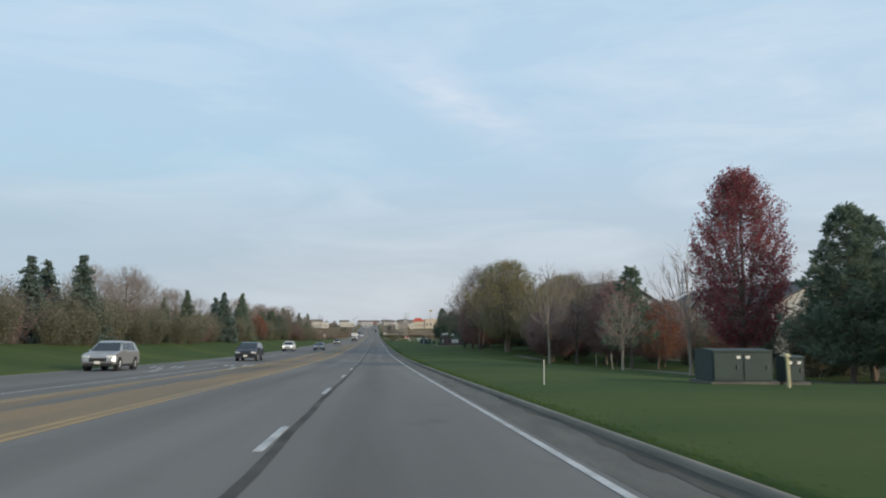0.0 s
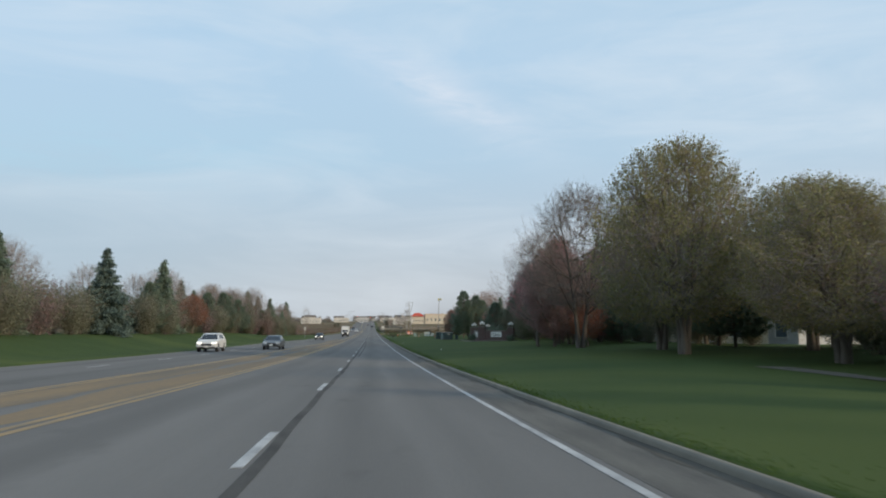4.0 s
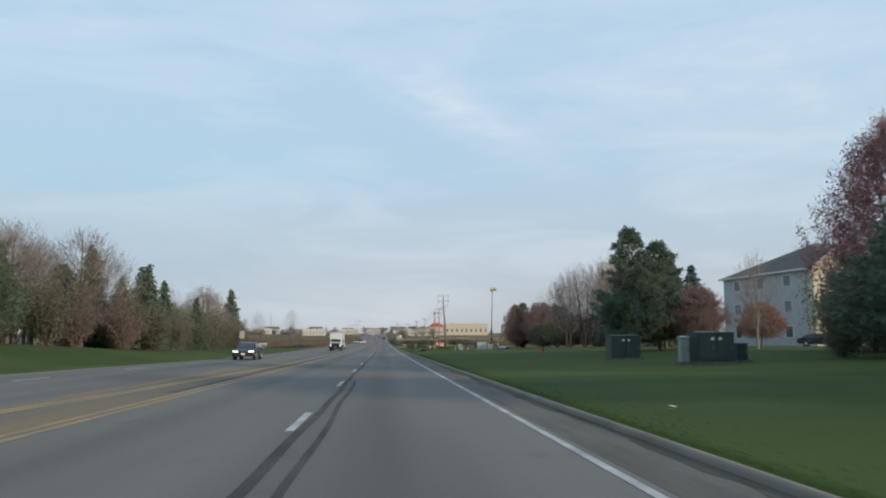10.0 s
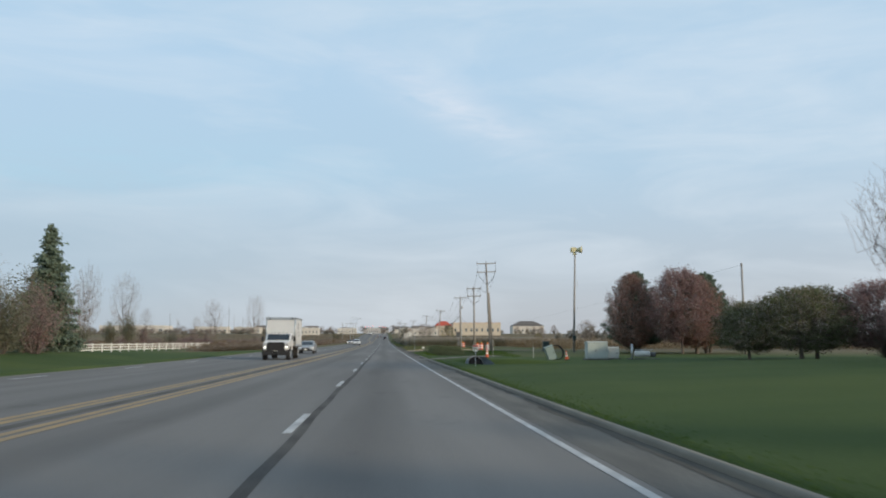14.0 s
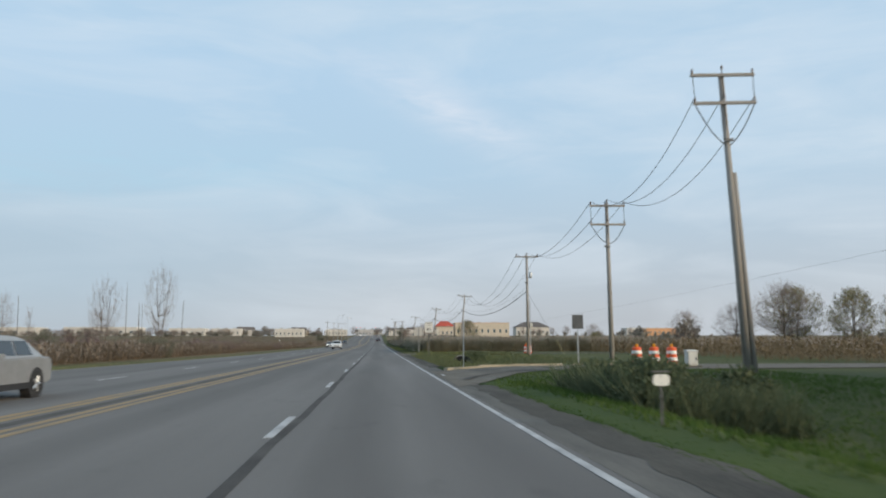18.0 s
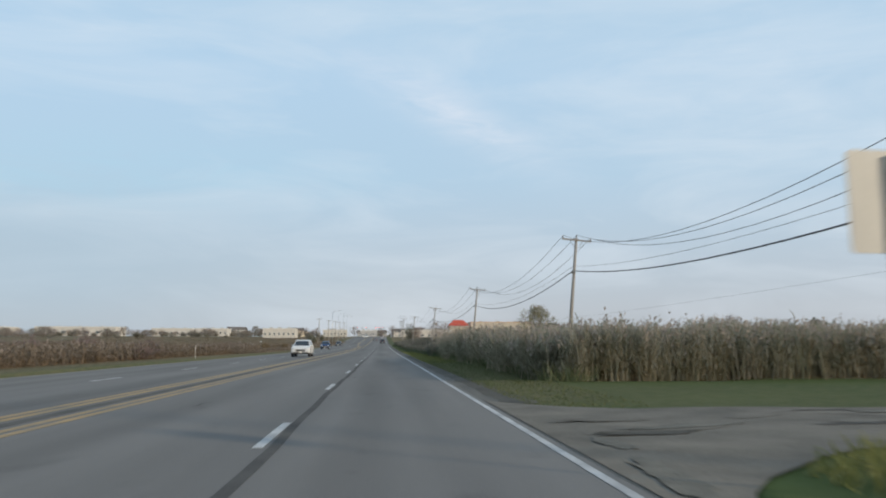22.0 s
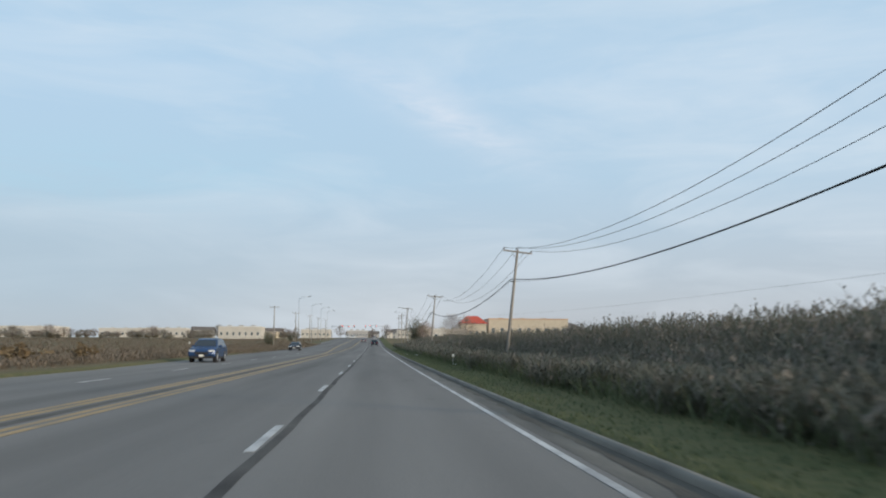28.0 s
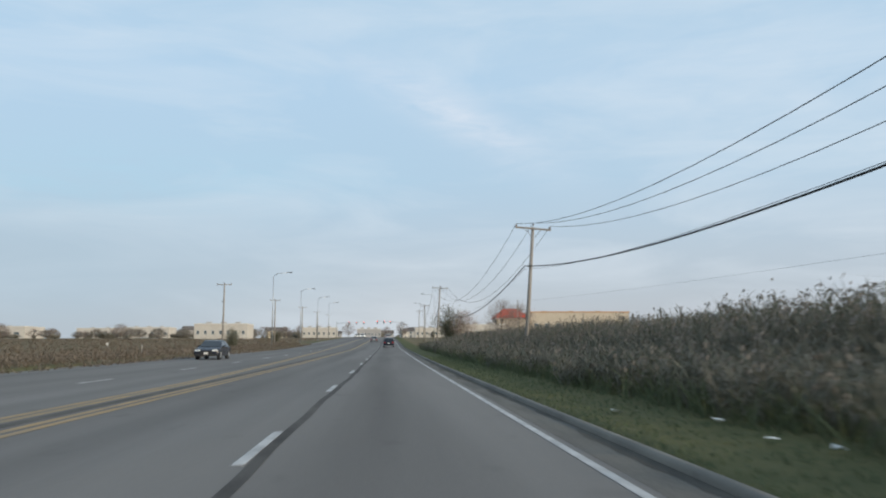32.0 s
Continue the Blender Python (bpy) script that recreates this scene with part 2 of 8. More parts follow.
M = {
    "asphalt_side": mat("asphalt_side", (0.112, 0.103, 0.088), (0.20, 0.18, 0.15), 0.9, 0.9, 0.6, 18, spec=0.12),
    "tar": mat("tar", (0.055, 0.053, 0.052), (0.12, 0.115, 0.108), 0.6, 0.9, 0.15, 30, spec=0.08),
    "seal": mat("seal", (0.085, 0.081, 0.077), (0.14, 0.132, 0.12), 0.6, 0.9, 0.15, 30, spec=0.08),
    "curb_dark": mat("curb_dark", (0.11, 0.105, 0.095), (0.2, 0.19, 0.165), 0.8, 0.9, 0.3, 40),
    "concrete": mat("concrete", (0.10, 0.097, 0.09), (0.165, 0.157, 0.14), 1.4, 0.9, 0.3, 30, stretch=(1.6, 0.25, 1), spec=0.12),
    "curb": mat("curb", (0.15, 0.138, 0.112), (0.23, 0.21, 0.17), 0.8, 0.85, 0.3, 40),
    "white_paint": mat("white_paint", (0.56, 0.56, 0.55), (0.26, 0.26, 0.26), 1.1, 0.7, 0.15, 9),
    "median_dust": mat("median_dust", (0.150, 0.138, 0.122), (0.29, 0.21, 0.125), 0.32, 0.9, 0.2, 14, stretch=(1.6, 0.16, 1), spec=0.1),
    "yellow_paint": mat("yellow_paint", (0.38, 0.245, 0.095), (0.22, 0.17, 0.105), 0.9, 0.7, 0.15, 14),
    "gravel_pale": mat("gravel_pale", (0.13, 0.125, 0.105), (0.215, 0.20, 0.17), 2.2, 0.9, 0.8, 25),
    "gravel": mat("gravel", (0.085, 0.08, 0.065), (0.175, 0.16, 0.13), 2.2, 0.9, 0.8, 25),
    # curb concrete lightened: low sun on the curbs is put into the colour
    "curb_sunlit": mat("curb_sunlit", (0.30, 0.265, 0.20), (0.42, 0.37, 0.28), 0.8, 0.85, 0.3, 40),
    "gutter_dirt": mat("gutter_dirt", (0.07, 0.066, 0.059), (0.12, 0.112, 0.096), 1.6, 0.95, 0.4, 22, stretch=(1, 0.3, 1), spec=0.08),
    "field_stem": mat("field_stem", (0.176, 0.14, 0.107), (0.312, 0.24, 0.169), 0.4, 0.9, island=True, translucent=0.35),
    "dirt": mat("dirt", (0.10, 0.085, 0.06), (0.16, 0.13, 0.085), 0.8, 0.95, 0.6, 20),
    "bark": mat("bark", (0.0945, 0.081, 0.0675), (0.189, 0.162, 0.135), 3, 0.9, 0.7, 30, stretch=(1, 1, 0.25)),
    "bark_dark": mat("bark_dark", (0.065, 0.057, 0.05), (0.13, 0.112, 0.098), 3, 0.9, 0.7, 30, stretch=(1, 1, 0.25)),
    "bark_pale": mat("bark_pale", (0.24, 0.21, 0.17), (0.36, 0.32, 0.27), 3, 0.9, 0.5, 30, stretch=(1, 1, 0.25)),
    "stem_green": mat("stem_green", (0.07, 0.085, 0.04), (0.12, 0.12, 0.06), 1, 0.8),
    "twig": mat("twig", (0.195, 0.163, 0.15), (0.312, 0.267, 0.24), 3, 0.9),
    "twig_dark": mat("twig_dark", (0.14, 0.12, 0.108), (0.215, 0.182, 0.162), 3, 0.9),
    "twig_red": mat("twig_red", (0.25, 0.195, 0.18), (0.34, 0.275, 0.25), 3, 0.9),
    "leaf_red": mat("leaf_red", (0.414, 0.121, 0.144), (0.241, 0.0805, 0.0978), 0.6, 0.6, island=True, translucent=0.56),
    "leaf_rust": mat("leaf_rust", (0.55, 0.245, 0.262), (0.34, 0.165, 0.172), 0.6, 0.6, island=True, translucent=0.56),
    "leaf_orange": mat("leaf_orange", (0.414, 0.172, 0.0978), (0.253, 0.109, 0.0747), 0.6, 0.6, island=True, translucent=0.56),
    "leaf_maroon": mat("leaf_maroon", (0.38, 0.235, 0.226), (0.265, 0.18, 0.172), 0.6, 0.7, island=True, translucent=0.56),
    "leaf_olive": mat("leaf_olive", (0.19, 0.215, 0.105), (0.34, 0.29, 0.14), 0.25, 0.6, island=True, translucent=0.42),
    "leaf_turning": mat("leaf_turning", (0.19, 0.195, 0.145), (0.48, 0.235, 0.205), 0.5, 0.6, island=True, translucent=0.56),
    "blade_dry": mat("blade_dry", (0.10, 0.13, 0.062), (0.172, 0.175, 0.092), 0.5, 0.7, island=True, translucent=0.38),
    "blade_pale": mat("blade_pale", (0.15, 0.18, 0.058), (0.25, 0.235, 0.09), 0.5, 0.7, island=True, translucent=0.35),
    "leaf_green": mat("leaf_green", (0.115, 0.135, 0.075), (0.165, 0.165, 0.085), 0.6, 0.65, island=True, translucent=0.35),
    "needle": mat("needle", (0.13, 0.178, 0.14), (0.21, 0.26, 0.188), 0.6, 0.7, island=True, translucent=0.38),
    "needle_blue": mat("needle_blue", (0.105, 0.148, 0.132), (0.165, 0.215, 0.185), 0.6, 0.7, island=True, translucent=0.38),
    "shrub": mat("shrub", (0.14, 0.158, 0.112), (0.22, 0.208, 0.15), 0.6, 0.8, island=True, translucent=0.32),
    # dull far foliage, lightened so that haze is part of the colour
    "leaf_far_hazed": mat("leaf_far_hazed", (0.22, 0.225, 0.19), (0.32, 0.285, 0.24), 0.6, 0.8, island=True, translucent=0.3),
    "weed": mat("weed", (0.09, 0.122, 0.068), (0.152, 0.168, 0.10), 0.5, 0.8, island=True, translucent=0.3),
    "reed": mat("reed", (0.22, 0.235, 0.165), (0.46, 0.40, 0.31), 0.4, 0.8, island=True, translucent=0.42),
    "plume_dull": mat("plume_dull", (0.19, 0.175, 0.155), (0.30, 0.27, 0.235), 0.8, 0.9, island=True, translucent=0.4),
    # reed copy darkened: the bank's self-shade is put into its colour
    "reed_shaded": mat("reed_shaded", (0.112, 0.124, 0.095), (0.205, 0.19, 0.155), 0.4, 0.8, island=True, translucent=0.36),
    "plume": mat("plume", (0.33, 0.275, 0.235), (0.50, 0.43, 0.37), 0.8, 0.9, island=True, translucent=0.45),
    "dry_grass": mat("dry_grass", (0.16, 0.12, 0.075), (0.26, 0.195, 0.12), 0.4, 0.9, island=True, translucent=0.3),
    "blade": mat("blade", (0.062, 0.108, 0.026), (0.10, 0.15, 0.04), 0.5, 0.7, island=True, translucent=0.4),
    "pole_wood": mat("pole_wood", (0.24, 0.225, 0.21), (0.35, 0.33, 0.305), 1.5, 0.9, 0.5, 25, stretch=(3, 3, 0.2)),
    "wire": mat("wire", (0.03, 0.03, 0.033), rough=0.6),
    "porcelain": mat("porcelain", (0.16, 0.13, 0.12), rough=0.3),
    "galv": mat("galv", (0.42, 0.44, 0.46), (0.52, 0.54, 0.55), 3, 0.45, metal=0.7),
    "steel_dark": mat("steel_dark", (0.10, 0.105, 0.11), (0.16, 0.16, 0.16), 4, 0.55, metal=0.5),
    "sign_back": mat("sign_back", (0.42, 0.41, 0.39), (0.49, 0.48, 0.45), 2, 0.6, metal=0.2),
    "sign_white": mat("sign_white", (0.78, 0.77, 0.73), (0.70, 0.69, 0.65), 2, 0.5),
    "sign_black": mat("sign_black", (0.03, 0.03, 0.03), rough=0.5),
    "sign_red": mat("sign_red", (0.5, 0.05, 0.04), rough=0.5),
    "orange_plastic": mat("orange_plastic", (0.78, 0.125, 0.035), (0.62, 0.095, 0.03), 3, 0.45),
    "reflective": mat("reflective", (0.85, 0.84, 0.82), (0.7, 0.7, 0.68), 3, 0.35),
    "amber": mat("amber", (0.8, 0.35, 0.03), rough=0.25),
    "rubber": mat("rubber", (0.025, 0.025, 0.026), (0.04, 0.04, 0.04), 6, 0.85),
    "box_green": mat("box_green", (0.026, 0.045, 0.045), (0.038, 0.062, 0.06), 2, 0.5),
    "box_teal": mat("box_teal", (0.22, 0.29, 0.28), (0.27, 0.34, 0.32), 2, 0.5),
    "box_pale": mat("box_pale", (0.38, 0.43, 0.41), (0.45, 0.50, 0.47), 2, 0.5),
    "box_white": mat("box_white", (0.62, 0.62, 0.58), (0.52, 0.52, 0.49), 2, 0.5),
    "box_yellow": mat("box_yellow", (0.62, 0.56, 0.33), (0.52, 0.48, 0.30), 2, 0.5),
    "vinyl": mat("vinyl", (0.80, 0.79, 0.76), (0.68, 0.67, 0.64), 1.2, 0.5),
    "globe": mat("globe", (0.82, 0.82, 0.8), (0.74, 0.74, 0.73), 3, 0.3, translucent=0.3),
    "siding": mat("siding", (0.42, 0.43, 0.44), (0.50, 0.50, 0.50), 1, 0.8),
    "siding_warm": mat("siding_warm", (0.60, 0.53, 0.40), (0.68, 0.60, 0.46), 1, 0.8),
    "trim": mat("trim", (0.72, 0.72, 0.70), (0.64, 0.64, 0.62), 1, 0.6),
    "shingle": mat("shingle", (0.10, 0.09, 0.085), (0.15, 0.135, 0.125), 3, 0.9, 0.5, 20),
    "roof_red": mat("roof_red", (0.52, 0.085, 0.045), (0.42, 0.07, 0.04), 1, 0.6),
    "stucco": mat("stucco", (0.50, 0.44, 0.35), (0.57, 0.51, 0.42), 0.5, 0.85),
    "stucco_orange": mat("stucco_orange", (0.55, 0.30, 0.16), (0.62, 0.36, 0.2), 0.5, 0.85),
    "wall_white": mat("wall_white", (0.50, 0.48, 0.44), (0.60, 0.57, 0.52), 0.3, 0.8),
    "wall_grey": mat("wall_grey", (0.36, 0.36, 0.36), (0.44, 0.43, 0.42), 0.3, 0.8),
    "glass": glass_dark("glass"),
    "glass_pale": glass_dark("glass_pale", (0.10, 0.13, 0.15)),
    "plastic_dark": mat("plastic_dark", (0.03, 0.03, 0.032), rough=0.6),
    "lens_grey": mat("lens_grey", (0.34, 0.35, 0.36), (0.46, 0.47, 0.48), 8, 0.2),
    "emblem_grey": mat("emblem_grey", (0.26, 0.27, 0.29), (0.34, 0.35, 0.36), 8, 0.6),
    "lens": mat("lens", (0.75, 0.78, 0.8), rough=0.1),
    "lamp_on": mat("lamp_on", (1.0, 0.95, 0.85), rough=0.2, emit=1.3),
    "lens_red": mat("lens_red", (0.4, 0.02, 0.02), rough=0.15),
    "signal_red": mat("signal_red", (1.0, 0.08, 0.04), rough=0.3, emit=4.0),
    "paint_white": mat("paint_white", (0.66, 0.67, 0.67), (0.60, 0.61, 0.61), 0.8, rough=0.3, fine=3),
    "paint_silver": mat("paint_silver", (0.42, 0.43, 0.44), rough=0.3, metal=0.5),
    "paint_grey": mat("paint_grey", (0.20, 0.22, 0.24), rough=0.3, metal=0.4),
    "paint_dark": mat("paint_dark", (0.03, 0.035, 0.05), rough=0.25),
    "paint_blue": mat("paint_blue", (0.03, 0.07, 0.17), rough=0.25, metal=0.2),
    "corrugated": mat("corrugated", (0.13, 0.155, 0.185), (0.23, 0.255, 0.285), 2, 0.6, metal=0.2),
    # corrugated steel darkened: the ditch's shade is put into the colour
    "corrugated_shaded": mat("corrugated_shaded", (0.045, 0.050, 0.055), (0.09, 0.095, 0.10), 2, 0.75, metal=0.1),
    "rim_zinc": mat("rim_zinc", (0.16, 0.165, 0.165), (0.40, 0.40, 0.385), 6, 0.7, metal=0.2),
    # near black that stands in for the shade inside openings
    "hole_shade": mat("hole_shade", (0.012, 0.014, 0.018), rough=1.0),
    "litter": mat("litter", (0.75, 0.75, 0.72), rough=0.7),
}


def asphalt_material():
    """Worn asphalt: aggregate, long stains, and in each lane two polished wheel tracks beside a darker oily strip."""
    m = mat("asphalt", (0.137, 0.132, 0.126), (0.205, 0.197, 0.187), 0.22, 0.9, 0.25, 90, stretch=(2.2, 0.12, 1), spec=0.12)
    n, l = m.node_tree.nodes, m.node_tree.links
    b = n["Principled BSDF"]
    base = b.inputs["Base Color"].links[0].from_socket
    tc, sep = n.new("ShaderNodeTexCoord"), n.new("ShaderNodeSeparateXYZ")
    l.new(tc.outputs["Object"], sep.inputs[0])

    def calc(op, a, c=0.0, d=0.0):
        x = n.new("ShaderNodeMath")
        x.operation = op
        for i, v in enumerate((a, c, d)):
            if isinstance(v, (int, float)):
                x.inputs[i].default_value = v
            else:
                l.new(v, x.inputs[i])
        return x.outputs[0]

    def texture(scale, stretch, detail=4):
        mp, t_ = n.new("ShaderNodeMapping"), n.new("ShaderNodeTexNoise")
        mp.inputs["Scale"].default_value = stretch
        t_.inputs["Scale"].default_value, t_.inputs["Detail"].default_value = scale, detail
        l.new(tc.outputs["Object"], mp.inputs[0])
        l.new(mp.outputs[0], t_.inputs["Vector"])
        return t_.outputs[0]
    along = calc("MULTIPLY", calc("ADD", sep.outputs["X"], texture(0.25, (0.2, 0.25, 1))), 2 * math.pi / 3.72)
    wear = calc("COSINE", along)                           # one in the lane's seams, minus one in its middle
    oil = calc("MAXIMUM", calc("MULTIPLY_ADD", wear, -1.6, -0.75), 0.0)
    patchy = calc("MULTIPLY_ADD", texture(0.5, (1, 0.06, 1)), 1.4, -0.2)
    dark = calc("MULTIPLY", calc("MULTIPLY", oil, patchy), 0.34)
    spots = calc("MULTIPLY", calc("MAXIMUM", calc("MULTIPLY_ADD", texture(1.1, (1, 0.5, 1), 6), 5.0, -3.1), 0.0), 0.25)
    keep = calc("MAXIMUM", calc("SUBTRACT", calc("SUBTRACT", 1.03, dark), spots), 0.55)
    mul = n.new("ShaderNodeVectorMath")
    mul.operation = "SCALE"
    l.new(base, mul.inputs[0])
    l.new(keep, mul.inputs["Scale"])
    l.new(mul.outputs[0], b.inputs["Base Color"])
    return m


def terrain_material():
    """Mown lawn beside the road, dry brown field further off, by two noises and the distance from the road."""
    m = bpy.data.materials.new("terrain")
    m.use_nodes = True
    n, l = m.node_tree.nodes, m.node_tree.links
    b = n["Principled BSDF"]
    b.inputs["Roughness"].default_value, b.inputs["Specular IOR Level"].default_value = 0.95, 0.1
    tc = n.new("ShaderNodeTexCoord")

    def noise_tex(scale, detail=5, stretch=(1, 1, 1)):
        mp, t_ = n.new("ShaderNodeMapping"), n.new("ShaderNodeTexNoise")
        mp.inputs["Scale"].default_value = stretch
        t_.inputs["Scale"].default_value, t_.inputs["Detail"].default_value = scale, detail
        l.new(tc.outputs["Object"], mp.inputs[0])
        l.new(mp.outputs[0], t_.inputs["Vector"])
        return t_.outputs[0]

    def mixed(fac, a, c):
        x = n.new("ShaderNodeMix")
        x.data_type = "RGBA"
        l.new(fac, x.inputs[0])
        for i, v in ((6, a), (7, c)):
            if isinstance(v, tuple):
                x.inputs[i].default_value = (*v, 1)
            else:
                l.new(v, x.inputs[i])
        return x.outputs[2]

    def ranged(src, lo, hi):
        r = n.new("ShaderNodeMapRange")
        r.inputs[1].default_value, r.inputs[2].default_value = lo, hi
        l.new(src, r.inputs[0])
        return r.outputs[0]
    fine = noise_tex(22, 4)
    lawn = mixed(ranged(noise_tex(0.35, 6), 0.35, 0.7), (0.034, 0.060, 0.018), (0.054, 0.081, 0.025))
    # broad yellow-green patches paint sunlit grass into the lawn
    lawn = mixed(ranged(noise_tex(0.055, 4, (0.5, 1.6, 1)), 0.46, 0.7), lawn, (0.092, 0.113, 0.03))
    lawn = mixed(ranged(fine, 0.35, 0.75), lawn, (0.066, 0.097, 0.034))
    field = mixed(ranged(noise_tex(0.08, 6, (1, 0.35, 1)), 0.35, 0.65), (0.155, 0.118, 0.075), (0.09, 0.09, 0.05))
    field = mixed(ranged(noise_tex(3, 5), 0.4, 0.7), field, (0.21, 0.16, 0.10))
    at = n.new("ShaderNodeAttribute")
    at.attribute_name = "field"
    col = mixed(at.outputs["Fac"], lawn, field)
    l.new(col, b.inputs["Base Color"])
    bp = n.new("ShaderNodeBump")
    bp.inputs["Strength"].default_value, bp.inputs["Distance"].default_value = 0.4, 0.03
    l.new(fine, bp.inputs["Height"])
    l.new(bp.outputs[0], b.inputs["Normal"])
    return m


def brick_material():
    m = bpy.data.materials.new("brickwork")
    m.use_nodes = True
    n, l = m.node_tree.nodes, m.node_tree.links
    b = n["Principled BSDF"]
    b.inputs["Roughness"].default_value = 0.9
    tc, mp, br = n.new("ShaderNodeTexCoord"), n.new("ShaderNodeMapping"), n.new("ShaderNodeTexBrick")
    mp.inputs["Rotation"].default_value = (radians(90), 0, 0)
    br.inputs["Scale"].default_value = 1.0
    br.inputs["Brick Width"].default_value, br.inputs["Row Height"].default_value, br.inputs["Mortar Size"].default_value = 0.22, 0.075, 0.008
    br.inputs["Color1"].default_value, br.inputs["Color2"].default_value = (0.115, 0.060, 0.052, 1), (0.082, 0.045, 0.042, 1)
    br.inputs["Mortar"].default_value = (0.16, 0.148, 0.138, 1)
    l.new(tc.outputs["Object"], mp.inputs[0])
    l.new(mp.outputs[0], br.inputs["Vector"])
    l.new(br.outputs["Color"], b.inputs["Base Color"])
    bp = n.new("ShaderNodeBump")
    bp.inputs["Strength"].default_value, bp.inputs["Distance"].default_value = 0.5, 0.01
    l.new(br.outputs["Fac"], bp.inputs["Height"])
    bp.invert = True
    l.new(bp.outputs[0], b.inputs["Normal"])
    return m


M["terrain"], M["brick"], M["asphalt"] = terrain_material(), brick_material(), asphalt_material()

# ---- the lie of the land ----
GRADE = [(-300, 7.2), (-60, 4.1), (0, 3.15), (40, 2.15), (80, 1.33), (120, 0.77), (160, 0.49), (200, 0.30), (250, 0.09), (300, -0.02),
         (350, 0.0), (400, 0.10), (450, 0.24), (500, 0.36), (550, 0.62), (620, 1.2), (700, 2.2), (800, 4.7), (900, 7.2), (1000, 9.0), (1300, 12.5), (2000, 14.0), (5000, 14.0)]
GY, GZ = np.array(GRADE).T
_fine_y = np.arange(-400, 5000, 5.0)
_win = np.hanning(15)
_fine_z = np.convolve(np.pad(np.interp(_fine_y, GY, GZ), 7, mode="edge"), _win / _win.sum(), "valid")


def road_z(y):
    return float(np.interp(y, _fine_y, _fine_z))


def step(a, b, x):
    u = min(max((x - a) / (b - a), 0.0), 1.0)
    return u * u * (3 - 2 * u)


def left_edge(y):
    return float(np.interp(y, (195, 240, 290, 340, 400, 540, 640, 2000), (-19.8, -17.0, -17.2, -18.6, -16.2, -16.2, -20.5, -20.5)))


def curb_x(y):
    return float(np.interp(y, (290, 345, 410, 440), (1.1, 0.95, 0.75, 0.72)))


FILLS = ((297.8, 313.0, 16.0), (340.0, 359.0, 60.0), (388.1, 414.0, 60.0))     # banks over the pipes

MOUTHS = ((4.25, 297.2), (5.55, 387.5))     # where the culverts open


def bare_edge(y):
    """1 where the verge meets the road without a curb."""
    e = step(315, 317, y) * (1 - step(468, 472, y))
    for a, b in ((338.5, 357), (394.5, 407)):
        e *= 1 - step(a - 1, a, y) * (1 - step(b, b + 1, y))
    return e


def ground_z(x, y):
    """Height of the ground anywhere."""
    z = road_z(y)
    le = left_edge(y)
    if x >= curb_x(y) + 0.09:
        d = x - curb_x(y)
        z += 0.07 + 0.05 * step(0.5, 3.0, d) - 0.055 * bare_edge(y) * (1 - step(0.5, 2.0, d))
        z -= 0.75 * step(5, 19, d) * step(15, 45, y) * (1 - step(78, 112, y))
        z += 0.026 * min(d, 25) * step(70, 120, y) * (1 - step(270, 300, y))
        ditch = step(283, 292, y) * (1 - step(412, 425, y))
        for a, b, n in FILLS:
            ditch *= 1 - step(a - 0.4, a + 0.6, y) * (1 - step(b, b + 4, y)) * (1 - step(n - 2, n, x))
        z -= 0.85 * ditch * step(1.2, 4.2, d) * (1 - step(6.0, 10.5, d))
        z -= 0.3 * step(415, 430, y) * step(2.0, 5.0, d)
        z -= 0.5 * step(498, 530, y) * step(2.5, 5, d) * (1 - step(8.5, 11, d)) * (1 - step(575, 595, y))
        z -= 0.2 * step(6.5, 10.0, d) * (1 - step(16, 24, d)) * step(284, 293, y) * (1 - step(318, 330, y))
        for a, b in MOUTHS:
            z -= 0.42 * math.exp(-((x - a - 0.45) ** 2 + (y - b + 0.9) ** 2) / 1.1)
        for a, b in ((300, 311), (338.5, 356), (394.5, 407)):
            z -= 0.06 * step(a - 1, a + 1, y) * (1 - step(b - 1, b + 1, y)) * (1 - step(0.8, 4.5, d))
    elif x > le:
        z -= 0.25
    else:
        d = le - x
        z += 0.1 + 1.5 * step(2, 12, d) * (1 - step(215, 260, y)) + 0.5 * step(2, 8, d) * step(215, 260, y) * (1 - step(300, 330, y))
        z -= 0.25 * step(3, 10, d) * step(320, 350, y)
    return z


